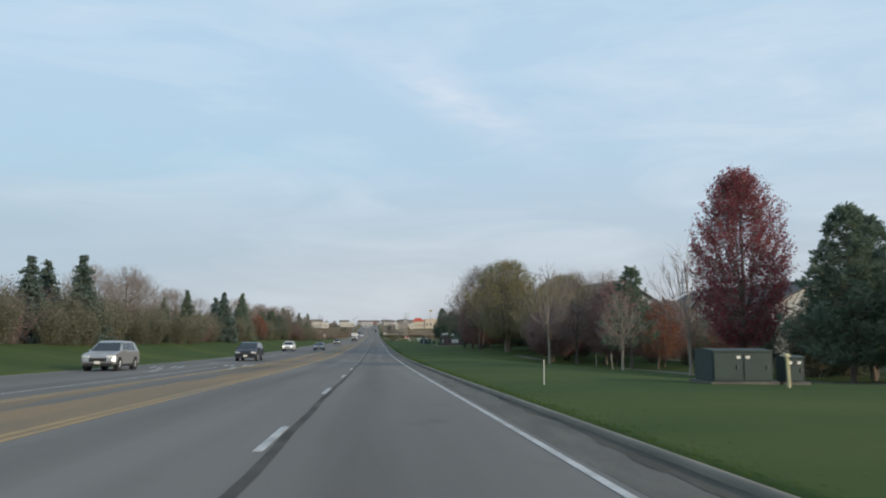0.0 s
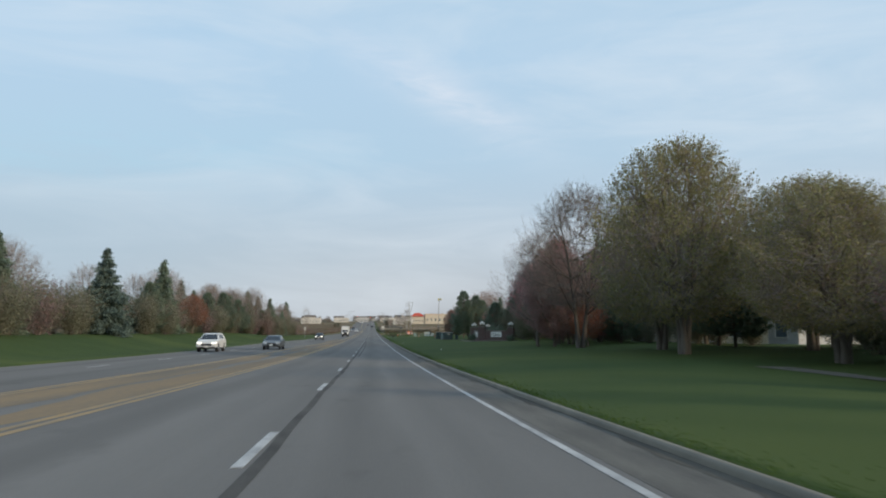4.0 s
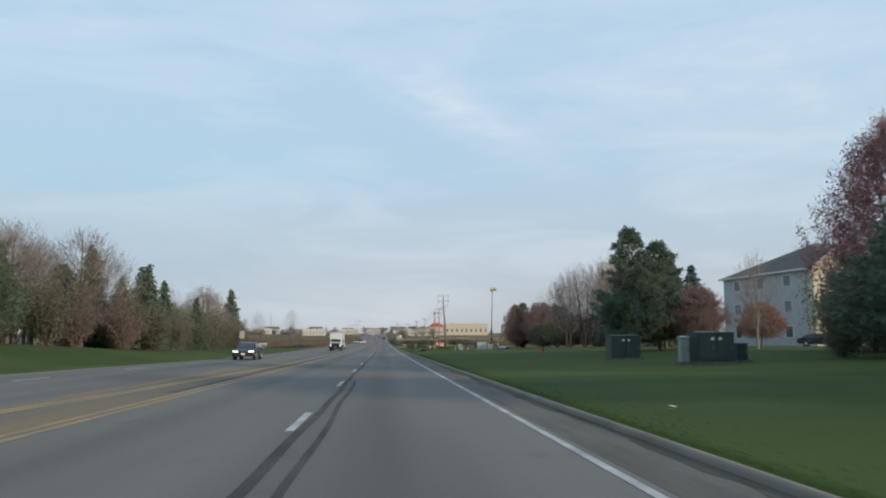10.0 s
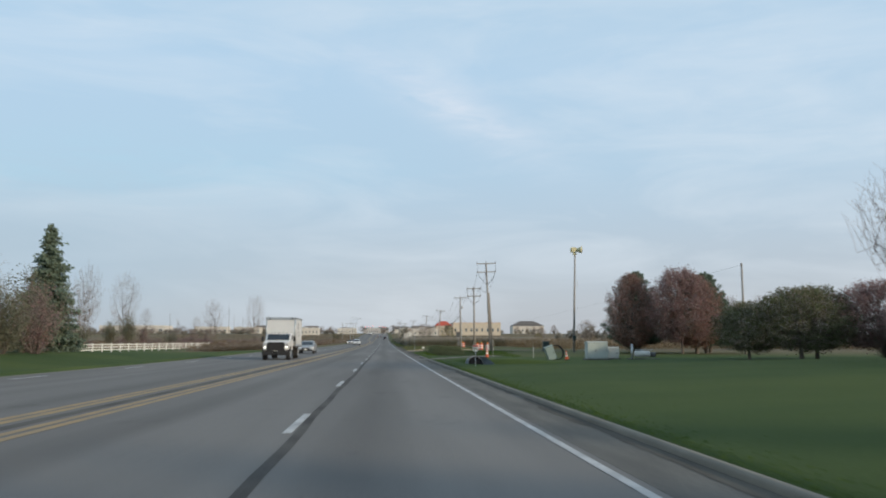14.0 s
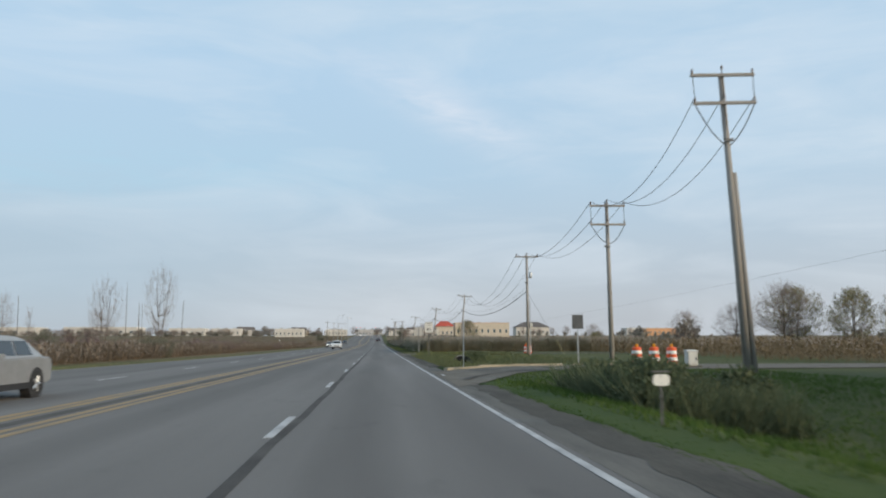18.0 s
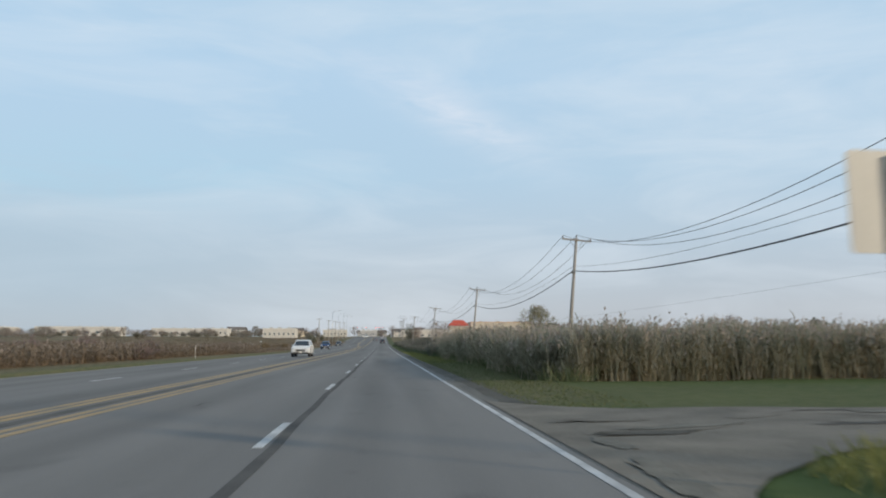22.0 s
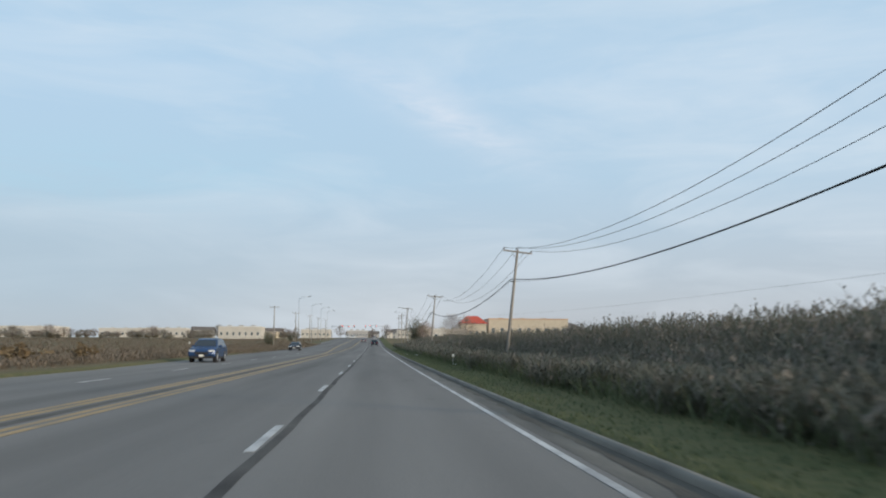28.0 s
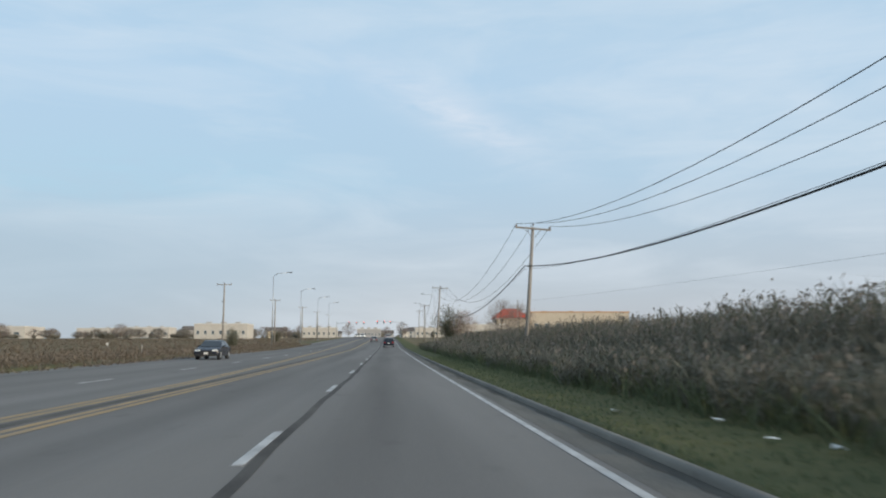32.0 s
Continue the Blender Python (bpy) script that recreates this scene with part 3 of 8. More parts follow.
# ---- mesh helpers ----
class Build:
    """Gathers vertices and faces of one part."""

    def __init__(self):
        self.v, self.f = [], []

    def add(self, verts, faces):
        o = len(self.v)
        self.v += [tuple(p) for p in verts]
        self.f += [tuple(i + o for i in f) for f in faces]
        return self

    def box(self, c, s, turn=0.0, taper=1.0):
        x, y, z = (k / 2 for k in s)
        co, si = math.cos(turn), math.sin(turn)
        pts = []
        for dz, k in ((-z, 1.0), (z, taper)):
            for dx, dy in ((-x, -y), (x, -y), (x, y), (-x, y)):
                pts.append((c[0] + (dx * co - dy * si) * k, c[1] + (dx * si + dy * co) * k, c[2] + dz))
        return self.add(pts, [(3, 2, 1, 0), (4, 5, 6, 7), (0, 1, 5, 4), (1, 2, 6, 5), (2, 3, 7, 6), (3, 0, 4, 7)])

    def tube(self, pts, radii, n=8, cap=True):
        pts = [Vector(p) for p in pts]
        if not hasattr(radii, "__len__"):
            radii = [radii] * len(pts)
        o = len(self.v)
        for i, p in enumerate(pts):
            d = (pts[min(i + 1, len(pts) - 1)] - pts[max(i - 1, 0)]).normalized()
            a = d.cross(Vector((0, 0, 1)) if abs(d.z) < 0.95 else Vector((0, 1, 0))).normalized()
            b = d.cross(a)
            for k in range(n):
                w = 2 * math.pi * k / n
                self.v.append(tuple(p + (a * math.cos(w) + b * math.sin(w)) * radii[i]))
        for i in range(len(pts) - 1):
            for k in range(n):
                k2 = (k + 1) % n
                self.f.append((o + i * n + k, o + i * n + k2, o + (i + 1) * n + k2, o + (i + 1) * n + k))
        if cap:
            self.f.append(tuple(o + k for k in range(n)))
            self.f.append(tuple(o + (len(pts) - 1) * n + k for k in reversed(range(n))))
        return self

    def lathe(self, profile, n=16, at=(0, 0, 0)):
        """profile: (radius, z) from the bottom up."""
        o = len(self.v)
        for r, z in profile:
            for k in range(n):
                w = 2 * math.pi * k / n
                self.v.append((at[0] + r * math.cos(w), at[1] + r * math.sin(w), at[2] + z))
        for i in range(len(profile) - 1):
            for k in range(n):
                k2 = (k + 1) % n
                self.f.append((o + i * n + k, o + i * n + k2, o + (i + 1) * n + k2, o + (i + 1) * n + k))
        self.f.append(tuple(o + k for k in reversed(range(n))))
        self.f.append(tuple(o + (len(profile) - 1) * n + k for k in range(n)))
        return self

    def prism(self, outline, a, b, axis="x"):
        """A flat outline (two coordinates a point) carried from a to b along an axis."""
        def at(p, t_):
            return {"x": (t_, p[0], p[1]), "y": (p[0], t_, p[1]), "z": (p[0], p[1], t_)}[axis]
        n = len(outline)
        return self.add([at(p, a) for p in outline] + [at(p, b) for p in outline],
                        [tuple(range(n))[::-1], tuple(range(n, 2 * n))] + [(i, (i + 1) % n, n + (i + 1) % n, n + i) for i in range(n)])

    def mesh(self, name, material, bevel=0.0, smooth=False):
        me = bpy.data.meshes.new(name)
        me.from_pydata(self.v, [], self.f)
        bm = bmesh.new()
        bm.from_mesh(me)
        if len(bm.faces) < 4000:
            bmesh.ops.recalc_face_normals(bm, faces=bm.faces)
        if bevel:
            bmesh.ops.bevel(bm, geom=[e for e in bm.edges if e.is_manifold and e.calc_face_angle(0) > 0.5], offset=bevel, segments=2, affect="EDGES", clamp_overlap=True)
        bm.to_mesh(me)
        bm.free()
        if smooth:
            me.shade_smooth()
        me.materials.append(M[material] if isinstance(material, str) else material)
        return me


def part(name, built, material, parent, label="", bevel=0.0, smooth=False):
    ob = new(name, built.mesh(name, material, bevel, smooth))
    ob.parent = parent
    return tagged(ob, label)


def thing(name, label, category, group="", kind="", at=(0, 0, 0), turn=0.0):
    ob = new(name)
    ob.empty_display_size = 0.2
    ob.matrix_basis = pose(*at, 0, 0, turn)
    return tagged(ob, label, category, group, kind)


def fast_mesh(name, verts, quads, material, smooth=False):
    """A large mesh from arrays."""
    me = bpy.data.meshes.new(name)
    v, q = np.asarray(verts, np.float32).reshape(-1, 3), np.asarray(quads, np.int32)
    k = q.shape[1]
    me.vertices.add(len(v))
    me.vertices.foreach_set("co", v.ravel())
    me.loops.add(q.size)
    me.loops.foreach_set("vertex_index", q.ravel())
    me.polygons.add(len(q))
    me.polygons.foreach_set("loop_start", np.arange(0, q.size, k, dtype=np.int32))
    me.update(calc_edges=True)
    me.validate()
    me.materials.append(M[material] if isinstance(material, str) else material)
    return me


def cards(centres, size, rng, flat=0.0, aspect=1.0, droop=None):
    """Small leaf quads, one at each centre, turned at random."""
    n = len(centres)
    a = rng.normal(size=(n, 3))
    a[:, 2] *= 1 - flat
    if droop is not None:
        a = droop + 0.35 * a
    a /= np.linalg.norm(a, axis=1, keepdims=True) + 1e-9
    b = np.cross(a, rng.normal(size=(n, 3)))
    b /= np.linalg.norm(b, axis=1, keepdims=True) + 1e-9
    s = (size * rng.uniform(0.6, 1.3, n))[:, None]
    a, b = a * s * aspect, b * s
    c = np.asarray(centres)
    v = np.stack([c - a - 0.2 * b, c + 0.1 * a - b * 0.9, c + a + 0.2 * b, c - 0.1 * a + b * 0.9], 1).reshape(-1, 3)
    return v, np.arange(4 * n).reshape(n, 4)

# ---- plants ----
def limb_tree(rng, height, spread, levels, trunk_r, start=0.25, up=0.6, kids=(9, 6, 5, 4), wander=0.12, lean=0.0):
    """Branches of a broad-leaved tree: lists of (points, radii) for the trunk and limbs, for twigs, and the tips."""
    limbs, twigs, tips = [], [], []

    def grow(p, d, length, r, level):
        n = 5 if level < 2 else 2
        pts, rad = [p], [r]
        for i in range(n):
            d = (d + Vector(rng.normal(size=3) * wander * (0.35 if level == 0 else 1.0)) + Vector((0, 0, 0.06 * up))).normalized()
            p = p + d * (length / n)
            pts.append(p)
            rad.append(r * (1 - 0.75 * (i + 1) / n))
        (limbs if level < 2 else twigs).append((pts, rad))
        if level >= levels:
            tips.extend(pts[1:])
            return
        for k in range(kids[level]):
            f = start + (1 - start) * (k + rng.uniform(0, 1)) / kids[level] if level == 0 else rng.uniform(0.25, 1.0)
            i = min(int(f * n), n - 1)
            q = pts[i].lerp(pts[i + 1], f * n - i)
            w = rng.uniform(0, 2 * math.pi) if level else 2.4 * k + rng.uniform(-0.4, 0.4)
            side = Vector((math.cos(w), math.sin(w), 0))
            if level:
                side = (side - d * side.dot(d)).normalized()
                nd = (d * 0.75 + side * 0.8 + Vector((0, 0, 0.25 * up))).normalized()
                ln = length * rng.uniform(0.42, 0.68)
            else:
                nd = (side * (1.05 - 0.55 * f) + Vector((0, 0, up))).normalized()
                ln = spread * rng.uniform(0.8, 1.1) * (1.15 - 0.75 * f)
            grow(q, nd, ln, max(rad[i] * 0.5, 0.006), level + 1)
    grow(Vector((0, 0, -0.15)), Vector((lean, 0, 1)).normalized(), height, trunk_r, 0)
    return limbs, twigs, tips


def tubes_mesh(name, runs, sides, material, least=0.0):
    b = Build()
    for pts, rad in runs:
        b.tube(pts, [max(r, least) for r in rad], sides, cap=False)
    me = fast_mesh(name, b.v, b.f, material)
    me.shade_smooth()
    return me


def tubes_np(pts, radii, sides=3):
    """Many thin tubes at once: pts is (tubes, points, 3), radii (tubes, points)."""
    n, k, _ = pts.shape
    t = np.gradient(pts, axis=1)
    t /= np.linalg.norm(t, axis=2, keepdims=True) + 1e-9
    ref = np.where(np.abs(t[..., 2:3]) < 0.9, np.array((0, 0, 1.0)), np.array((1.0, 0, 0)))
    a = np.cross(t, ref)
    a /= np.linalg.norm(a, axis=2, keepdims=True) + 1e-9
    b = np.cross(t, a)
    w = 2 * math.pi * np.arange(sides) / sides
    v = pts[:, :, None] + (a[:, :, None] * np.cos(w)[:, None] + b[:, :, None] * np.sin(w)[:, None]) * radii[:, :, None, None]
    i = (np.arange(n) * k * sides)[:, None, None] + (np.arange(k - 1) * sides)[None, :, None]
    j, j2 = np.arange(sides), (np.arange(sides) + 1) % sides
    q = np.stack([i + j, i + j2, i + sides + j2, i + sides + j], -1)
    return v.reshape(-1, 3), q.reshape(-1, 4)


def joined(*meshes):
    """Vertices and quads of several meshes as one."""
    v, q, o = [], [], 0
    for a, b in meshes:
        v.append(a)
        q.append(b + o)
        o += len(a)
    return np.concatenate(v), np.concatenate(q)


def feather_tree(name, label, seed, height, radius, z0, fork, limbs=18, shoots=700, length=(0.8, 1.5), rise=1.0, leaf=None, per=20, leaf_size=0.06,
                 spread=0.13, belly=0.75, square=0.6, lobes=0.16, trunk_r=0.18, bark="bark", twig="twig", fine=0.008, hollow=0.2, stems=1, bare_tip=1.5, low=0.45):
    """A broad-leaved tree: trunk, limbs that sweep up to an uneven egg-shaped crown, branchlets, upright shoots, and leaves along the shoots."""
    rng = np.random.default_rng(seed)
    t_ = thing(name, label, "tree")
    ph = rng.uniform(0, 6.28, 4)

    def reach(u, w):
        return radius * np.sin(math.pi * u ** belly) ** square * (1 + lobes * (0.6 * np.sin(2 * w + ph[0] + 4 * u) + 0.5 * np.sin(5 * w + ph[1] - 7 * u) + 0.4 * np.sin(9 * w + ph[2] + 11 * u)))
    trunks = []
    for k in range(stems):
        a = 2 * math.pi * k / stems + ph[3]
        off = np.array((math.cos(a), math.sin(a), 0)) * (0.0 if stems == 1 else 1.0)
        s = np.linspace(0, 1, 9)
        p = np.stack([0 * s, 0 * s, -0.2 + (height * 0.86 + 0.2) * s], 1) + off * (0.18 + radius * 0.30 * s[:, None] ** 1.3) + np.cumsum(rng.normal(size=(9, 3)) * np.array((0.045, 0.045, 0)), 0)
        flare = 1 + 0.35 * np.exp(-np.maximum(p[:, 2], 0) / 0.35)
        trunks.append((p, trunk_r / stems ** 0.5 * (1.02 - s) ** 0.8 * flare + 0.008))
    main = tubes_np(np.array([p for p, r in trunks]), np.array([r for p, r in trunks]), 9)
    # limbs
    u = rng.uniform(0.22, 0.97, limbs)
    w = 2.4 * np.arange(limbs) + rng.uniform(-0.4, 0.4, limbs)
    end = np.stack([np.cos(w) * reach(u, w) * 0.84, np.sin(w) * reach(u, w) * 0.84, z0 + (height - z0) * u], 1)
    L = []
    R = []
    s = np.linspace(0, 1, 8)[:, None]
    for e in end:
        p, r = trunks[rng.integers(stems)]
        zs = max(fork, fork + (e[2] - fork) * rng.uniform(0.0, 1.0) ** 0.7 * low)
        i = int(np.argmin(np.abs(p[:, 2] - zs)))
        a = p[i]
        c = np.array((a[0] + (e[0] - a[0]) * 0.55, a[1] + (e[1] - a[1]) * 0.55, a[2] + (e[2] - a[2]) * (0.5 / max(rise, 0.4)) * 0.8))
        L.append((1 - s) ** 2 * a + 2 * s * (1 - s) * c + s * s * e + np.cumsum(rng.normal(size=(8, 3)) * 0.055, 0) * s)
        R.append(np.linspace(max(r[i] * 0.45, 0.02), max(fine, 0.01), 8))
    L, R = np.array(L), np.array(R)
    ob = new("trunk", fast_mesh("trunk", *joined(main, tubes_np(L, R, 6)), bark))
    ob.data.shade_smooth()
    ob.parent = t_
    # shoots, each joined to the nearest limb by a branchlet
    u = rng.uniform(0.03, 0.985, shoots)
    w = rng.uniform(0, 2 * math.pi, shoots)
    r = reach(u, w) * np.sqrt(rng.uniform(hollow, 1.0, shoots))
    p = np.stack([np.cos(w) * r, np.sin(w) * r, z0 + (height - z0) * u], 1)
    d = np.stack([np.cos(w) * (0.6 + 0.4 * (1 - u)), np.sin(w) * (0.6 + 0.4 * (1 - u)), rise * (0.55 + 0.75 * u)], 1) + rng.normal(size=(shoots, 3)) * 0.3
    d /= np.linalg.norm(d, axis=1, keepdims=True)
    ln = rng.uniform(*length, shoots)[:, None]
    a, b = p - d * ln * 0.6, p + d * ln * 0.4
    a[:, 2] = np.maximum(a[:, 2], 0.3)
    mid = (a + b) / 2 + rng.normal(size=(shoots, 3)) * 0.06
    node = np.concatenate([L[:, 2:].reshape(-1, 3)] + [q[4:] for q, _ in trunks])
    near = node[np.array([np.argmin((((node - k) ** 2).sum(1) + 2.0 * np.maximum(node[:, 2] - k[2], 0) ** 2) * rng.uniform(0.4, 1.6, len(node))) for k in a])]
    bend = (near + a) / 2 + rng.normal(size=(shoots, 3)) * 0.08 - np.array((0, 0, 0.06))
    runs = np.concatenate([np.stack([near, bend, a], 1), np.stack([a, mid, b], 1)])
    rad = np.concatenate([np.tile((fine * 2.2, fine * 1.8, fine * 1.4), (shoots, 1)), np.tile((fine * 1.4, fine * 1.1, fine * 0.6), (shoots, 1))])
    sets = [tubes_np(runs, rad)]
    for k in range(2):
        f = rng.uniform(0.3, 0.9, shoots)[:, None]
        q = a + (b - a) * f
        e = d + rng.normal(size=(shoots, 3)) * 0.55
        e = q + e / np.linalg.norm(e, axis=1, keepdims=True) * ln * rng.uniform(0.3, 0.55, shoots)[:, None]
        sets.append(tubes_np(np.stack([q, e], 1), np.tile((fine, fine * 0.55), (shoots, 1))))
    ob = new("twig_crown", fast_mesh("twig_crown", *joined(*sets), twig))
    ob.parent = t_
    ob["kind"] = "stuff"
    if leaf:
        i = np.repeat(np.arange(shoots), per)
        f = rng.beta(1.2, bare_tip, len(i))[:, None] * 1.05
        c = a[i] + (b - a)[i] * f + rng.normal(size=(len(i), 3)) * spread * (1.15 - 0.5 * f)
        c[:, 2] = np.maximum(c[:, 2], 0.15)
        v, q = cards(c, leaf_size, rng)
        ob = new("crown", fast_mesh("crown", v, q, leaf))
        ob.parent = t_
    return t_


def pine_tree(name, label, seed, height, radius, leaf="needle", limbs=110, base=0.1, per=26, dense=0.5, needle=0.045, dome=0.75):
    """A pine: limbs that turn up at their ends, with needles in separate tufts and sky between them."""
    rng = np.random.default_rng(seed)
    t_ = thing(name, label, "tree")
    s = np.linspace(0, 1, 7)
    trunk = np.stack([0 * s, 0 * s, -0.15 + (height * 0.97 + 0.15) * s], 1) + np.cumsum(rng.normal(size=(7, 3)) * np.array((0.05, 0.05, 0)), 0)
    L, R, C, D = [], [], [], []
    for k in range(limbs):
        f = base + (1 - base) * (k + rng.uniform(0, 1)) / limbs
        r = radius * min(1.0, (1 - f) / dome) ** 0.8 * (0.72 + 0.28 * min(1, f / 0.25)) * rng.uniform(0.62, 1.12) + 0.15
        w = 2.4 * k + rng.uniform(-0.5, 0.5)
        out = np.array((math.cos(w), math.sin(w), 0))
        side = np.array((-out[1], out[0], 0))
        t = np.linspace(0, 1, 5)[:, None]
        rise = rng.uniform(-0.05, 0.2) + 0.35 * f
        line = np.array((0, 0, height * f)) + out * r * t + np.array((0, 0, 1)) * r * (rise * t - 0.18 * t + 0.32 * t ** 3) + side * r * 0.12 * rng.normal() * t ** 2
        L.append(line)
        R.append(np.linspace(0.02 + 0.012 * r, 0.01, 5))
        m = max(2, int(r / dense))
        for j in range(m):
            g = 0.34 + 0.66 * (j + rng.uniform(0.2, 1)) / m
            q = line[0] + (line[-1] - line[0]) * g
            q[2] = np.interp(g, t[:, 0], line[:, 2])
            for e in (-1, 0, 1):
                if e and (g > 0.93 or rng.uniform() < 0.25):
                    continue
                C.append(q + side * e * rng.uniform(0.2, 0.45) * (0.5 + 0.35 * r * (1.15 - g)) + out * abs(e) * 0.12 + rng.normal(size=3) * 0.06)
                D.append(out * 0.75 + side * e * 0.5 + np.array((0, 0, 0.55)))
    for k in range(5):
        C.append(trunk[-1] + rng.normal(size=3) * np.array((0.12, 0.12, 0.2)))
        D.append(np.array((0, 0, 1.0)))
    C, D = np.array(C), np.array(D)
    i = np.repeat(np.arange(len(C)), per)
    dirs = D[i] + rng.normal(size=(len(i), 3)) * 0.75
    dirs /= np.linalg.norm(dirs, axis=1, keepdims=True)
    c = C[i] + dirs * rng.uniform(0.05, 0.26, len(i))[:, None] + rng.normal(size=(len(i), 3)) * 0.06
    v, q = cards(c, needle, rng, aspect=3.0, droop=dirs * 2)
    ob = new("trunk", fast_mesh("trunk", *joined(tubes_np(trunk[None], np.linspace(height * 0.019, 0.015, 7)[None], 8), tubes_np(np.array(L), np.array(R), 4)), "bark"))
    ob.data.shade_smooth()
    ob.parent = t_
    ob = new("crown", fast_mesh("crown", v, q, leaf))
    ob.parent = t_
    return t_


def broad_tree(name, label, seed, height, spread, leaf=None, leaf_size=0.14, per_tip=5, fuzz=0.35, levels=3, trunk_r=0.16, start=0.25, up=0.6,
               kids=(10, 6, 5, 4), bark="bark", twig="twig", wander=0.12, thin=0.9, twig_least=0.012):
    rng = np.random.default_rng(seed)
    limbs, twigs, tips = limb_tree(rng, height, spread, levels, trunk_r, start, up, kids, wander)
    t_ = thing(name, label, "tree")
    ob = new("trunk", tubes_mesh("trunk", limbs, 7, bark, 0.02))
    ob.parent = t_
    if twigs:
        ob = new("twig_crown", tubes_mesh("twig_crown", twigs, 3, twig, twig_least))
        ob.parent = t_
        ob["kind"] = "stuff"
    if leaf:
        c = np.array([tuple(p) for p in tips])
        c = c[rng.uniform(size=len(c)) < thin]
        c = np.repeat(c, per_tip, 0) + rng.normal(size=(len(c) * per_tip, 3)) * fuzz
        v, q = cards(c, leaf_size, rng)
        ob = new("crown", fast_mesh("crown", v, q, leaf))
        ob.parent = t_
    return t_


def spruce(name, label, seed, height, radius, leaf="needle", tiers=34, card=0.075, base=0.04, power=0.85, reps=7):
    rng = np.random.default_rng(seed)
    t_ = thing(name, label, "tree")
    ob = new("trunk", Build().tube([(0, 0, -0.15), (0, 0, height * 0.6), (0, 0, height)], [height * 0.018, height * 0.01, 0.01], 7).mesh("trunk", "bark", smooth=True))
    ob.parent = t_
    cs, ds, runs = [], [], []
    for i in range(tiers):
        f = base + (1 - base) * i / tiers
        z = height * f
        reach = radius * (1 - f) ** power * rng.uniform(0.8, 1.12) + 0.12
        n = max(5, int(9 * (1 - f) + 4))
        for k in range(n):
            w = 2 * math.pi * (k + rng.uniform(-0.3, 0.3)) / n + i * 0.7
            r = reach * rng.uniform(0.6, 1.15)
            zb = z + rng.normal() * 0.55 * height / tiers
            out = np.array((math.cos(w), math.sin(w), 0.0))
            m = max(4, int(r / 0.10))
            s = np.linspace(0.12, 1, m)
            line = out * (r * s)[:, None] + np.array((0, 0, zb)) + np.array((0, 0, 1)) * (-0.42 * r * s ** 1.3 + 0.22 * r * s ** 4)[:, None]
            runs.append(([Vector(line[0]), Vector(line[m // 2]), Vector(line[-1])], [0.03, 0.02, 0.008]))
            for rep in range(reps):
                cs.append(line + rng.normal(size=line.shape) * np.array((0.10, 0.10, 0.06)) * (1 + r * 0.45))
                ds.append(np.repeat((out * 0.8 + np.array((0, 0, -0.45)))[None], m, 0) + rng.normal(size=(m, 3)) * 0.4)
    v, q = cards(np.concatenate(cs), card, rng, aspect=1.9, droop=np.concatenate(ds))
    ob = new("bough_frame", tubes_mesh("bough_frame", runs, 3, "bark"))
    ob.parent = t_
    ob["kind"] = "stuff"
    ob = new("crown", fast_mesh("crown", v, q, leaf))
    ob.parent = t_
    return t_


def clump_bush(name, label, seed, size, leaf, count=1800, card=0.13, category="shrub", twig="twig", stems=20, shoots=4):
    """A dense shrub of stems and leaves, wider than high, with an uneven top."""
    rng = np.random.default_rng(seed)
    t_ = thing(name, label, category)
    runs, cs = [], []
    for k in range(stems):
        w, lean = rng.uniform(0, 6.28), rng.uniform(0.05, 0.75)
        top = Vector((math.cos(w) * lean * size[0] * 0.62, math.sin(w) * lean * size[1] * 0.62, size[2] * rng.uniform(0.6, 1.1) * (1.08 - 0.45 * lean ** 2)))
        mid = top * 0.5 + Vector(rng.normal(size=3) * 0.12)
        runs.append(([Vector((0.1 * math.cos(w), 0.1 * math.sin(w), -0.1)), mid, top], [0.03, 0.02, 0.008]))
        for j in range(shoots):
            a = mid.lerp(top, rng.uniform(0, 1))
            b = a + Vector((rng.normal() * 0.35, rng.normal() * 0.35, rng.uniform(0.1, 0.6)))
            runs.append(([a, (a + b) / 2 + Vector(rng.normal(size=3) * 0.05), b], [0.014, 0.011, 0.006]))
        n = count // stems
        f = rng.uniform(0.15, 1.05, n)[:, None]
        cs.append(np.array(top)[None] * f + rng.normal(size=(n, 3)) * np.array((0.32, 0.32, 0.22)) * (size[2] / 3) + np.array(mid - top * 0.5)[None] * (1 - f))
    c = np.concatenate(cs)
    c[:, 2] = np.abs(c[:, 2])
    v, q = cards(c, card, rng)
    ob = new("stem_frame", tubes_mesh("stem_frame", runs, 3, twig))
    ob.parent = t_
    ob["kind"] = "stuff"
    ob = new("foliage", fast_mesh("foliage", v, q, leaf))
    ob.parent = t_
    return t_


PLANTS = {}


def plant(kind, x, y, size=1.0, turn=None, group=""):
    """The first of a kind is moved to its place, the others are copies."""
    src, used = PLANTS[kind]
    turn = (x * 37.3 + y * 17.1) % 360 if turn is None else turn
    sx = size if hasattr(size, "__len__") else (size, size)
    m = pose(x, y, ground_z(x, y) - 0.04, 0, 0, turn)
    if used:
        s0 = src.scale.copy()
        src.scale = (sx[0], sx[0], sx[1])
        ob = copy_thing(src, m)
        src.scale = s0
    else:
        ob = src
        ob.matrix_basis = m @ Matrix.Diagonal((sx[0], sx[0], sx[1], 1))
        PLANTS[kind][1] = True
    if group:
        ob["group"] = group
    return ob


def kind_of(key, made):
    PLANTS[key] = [made, False]


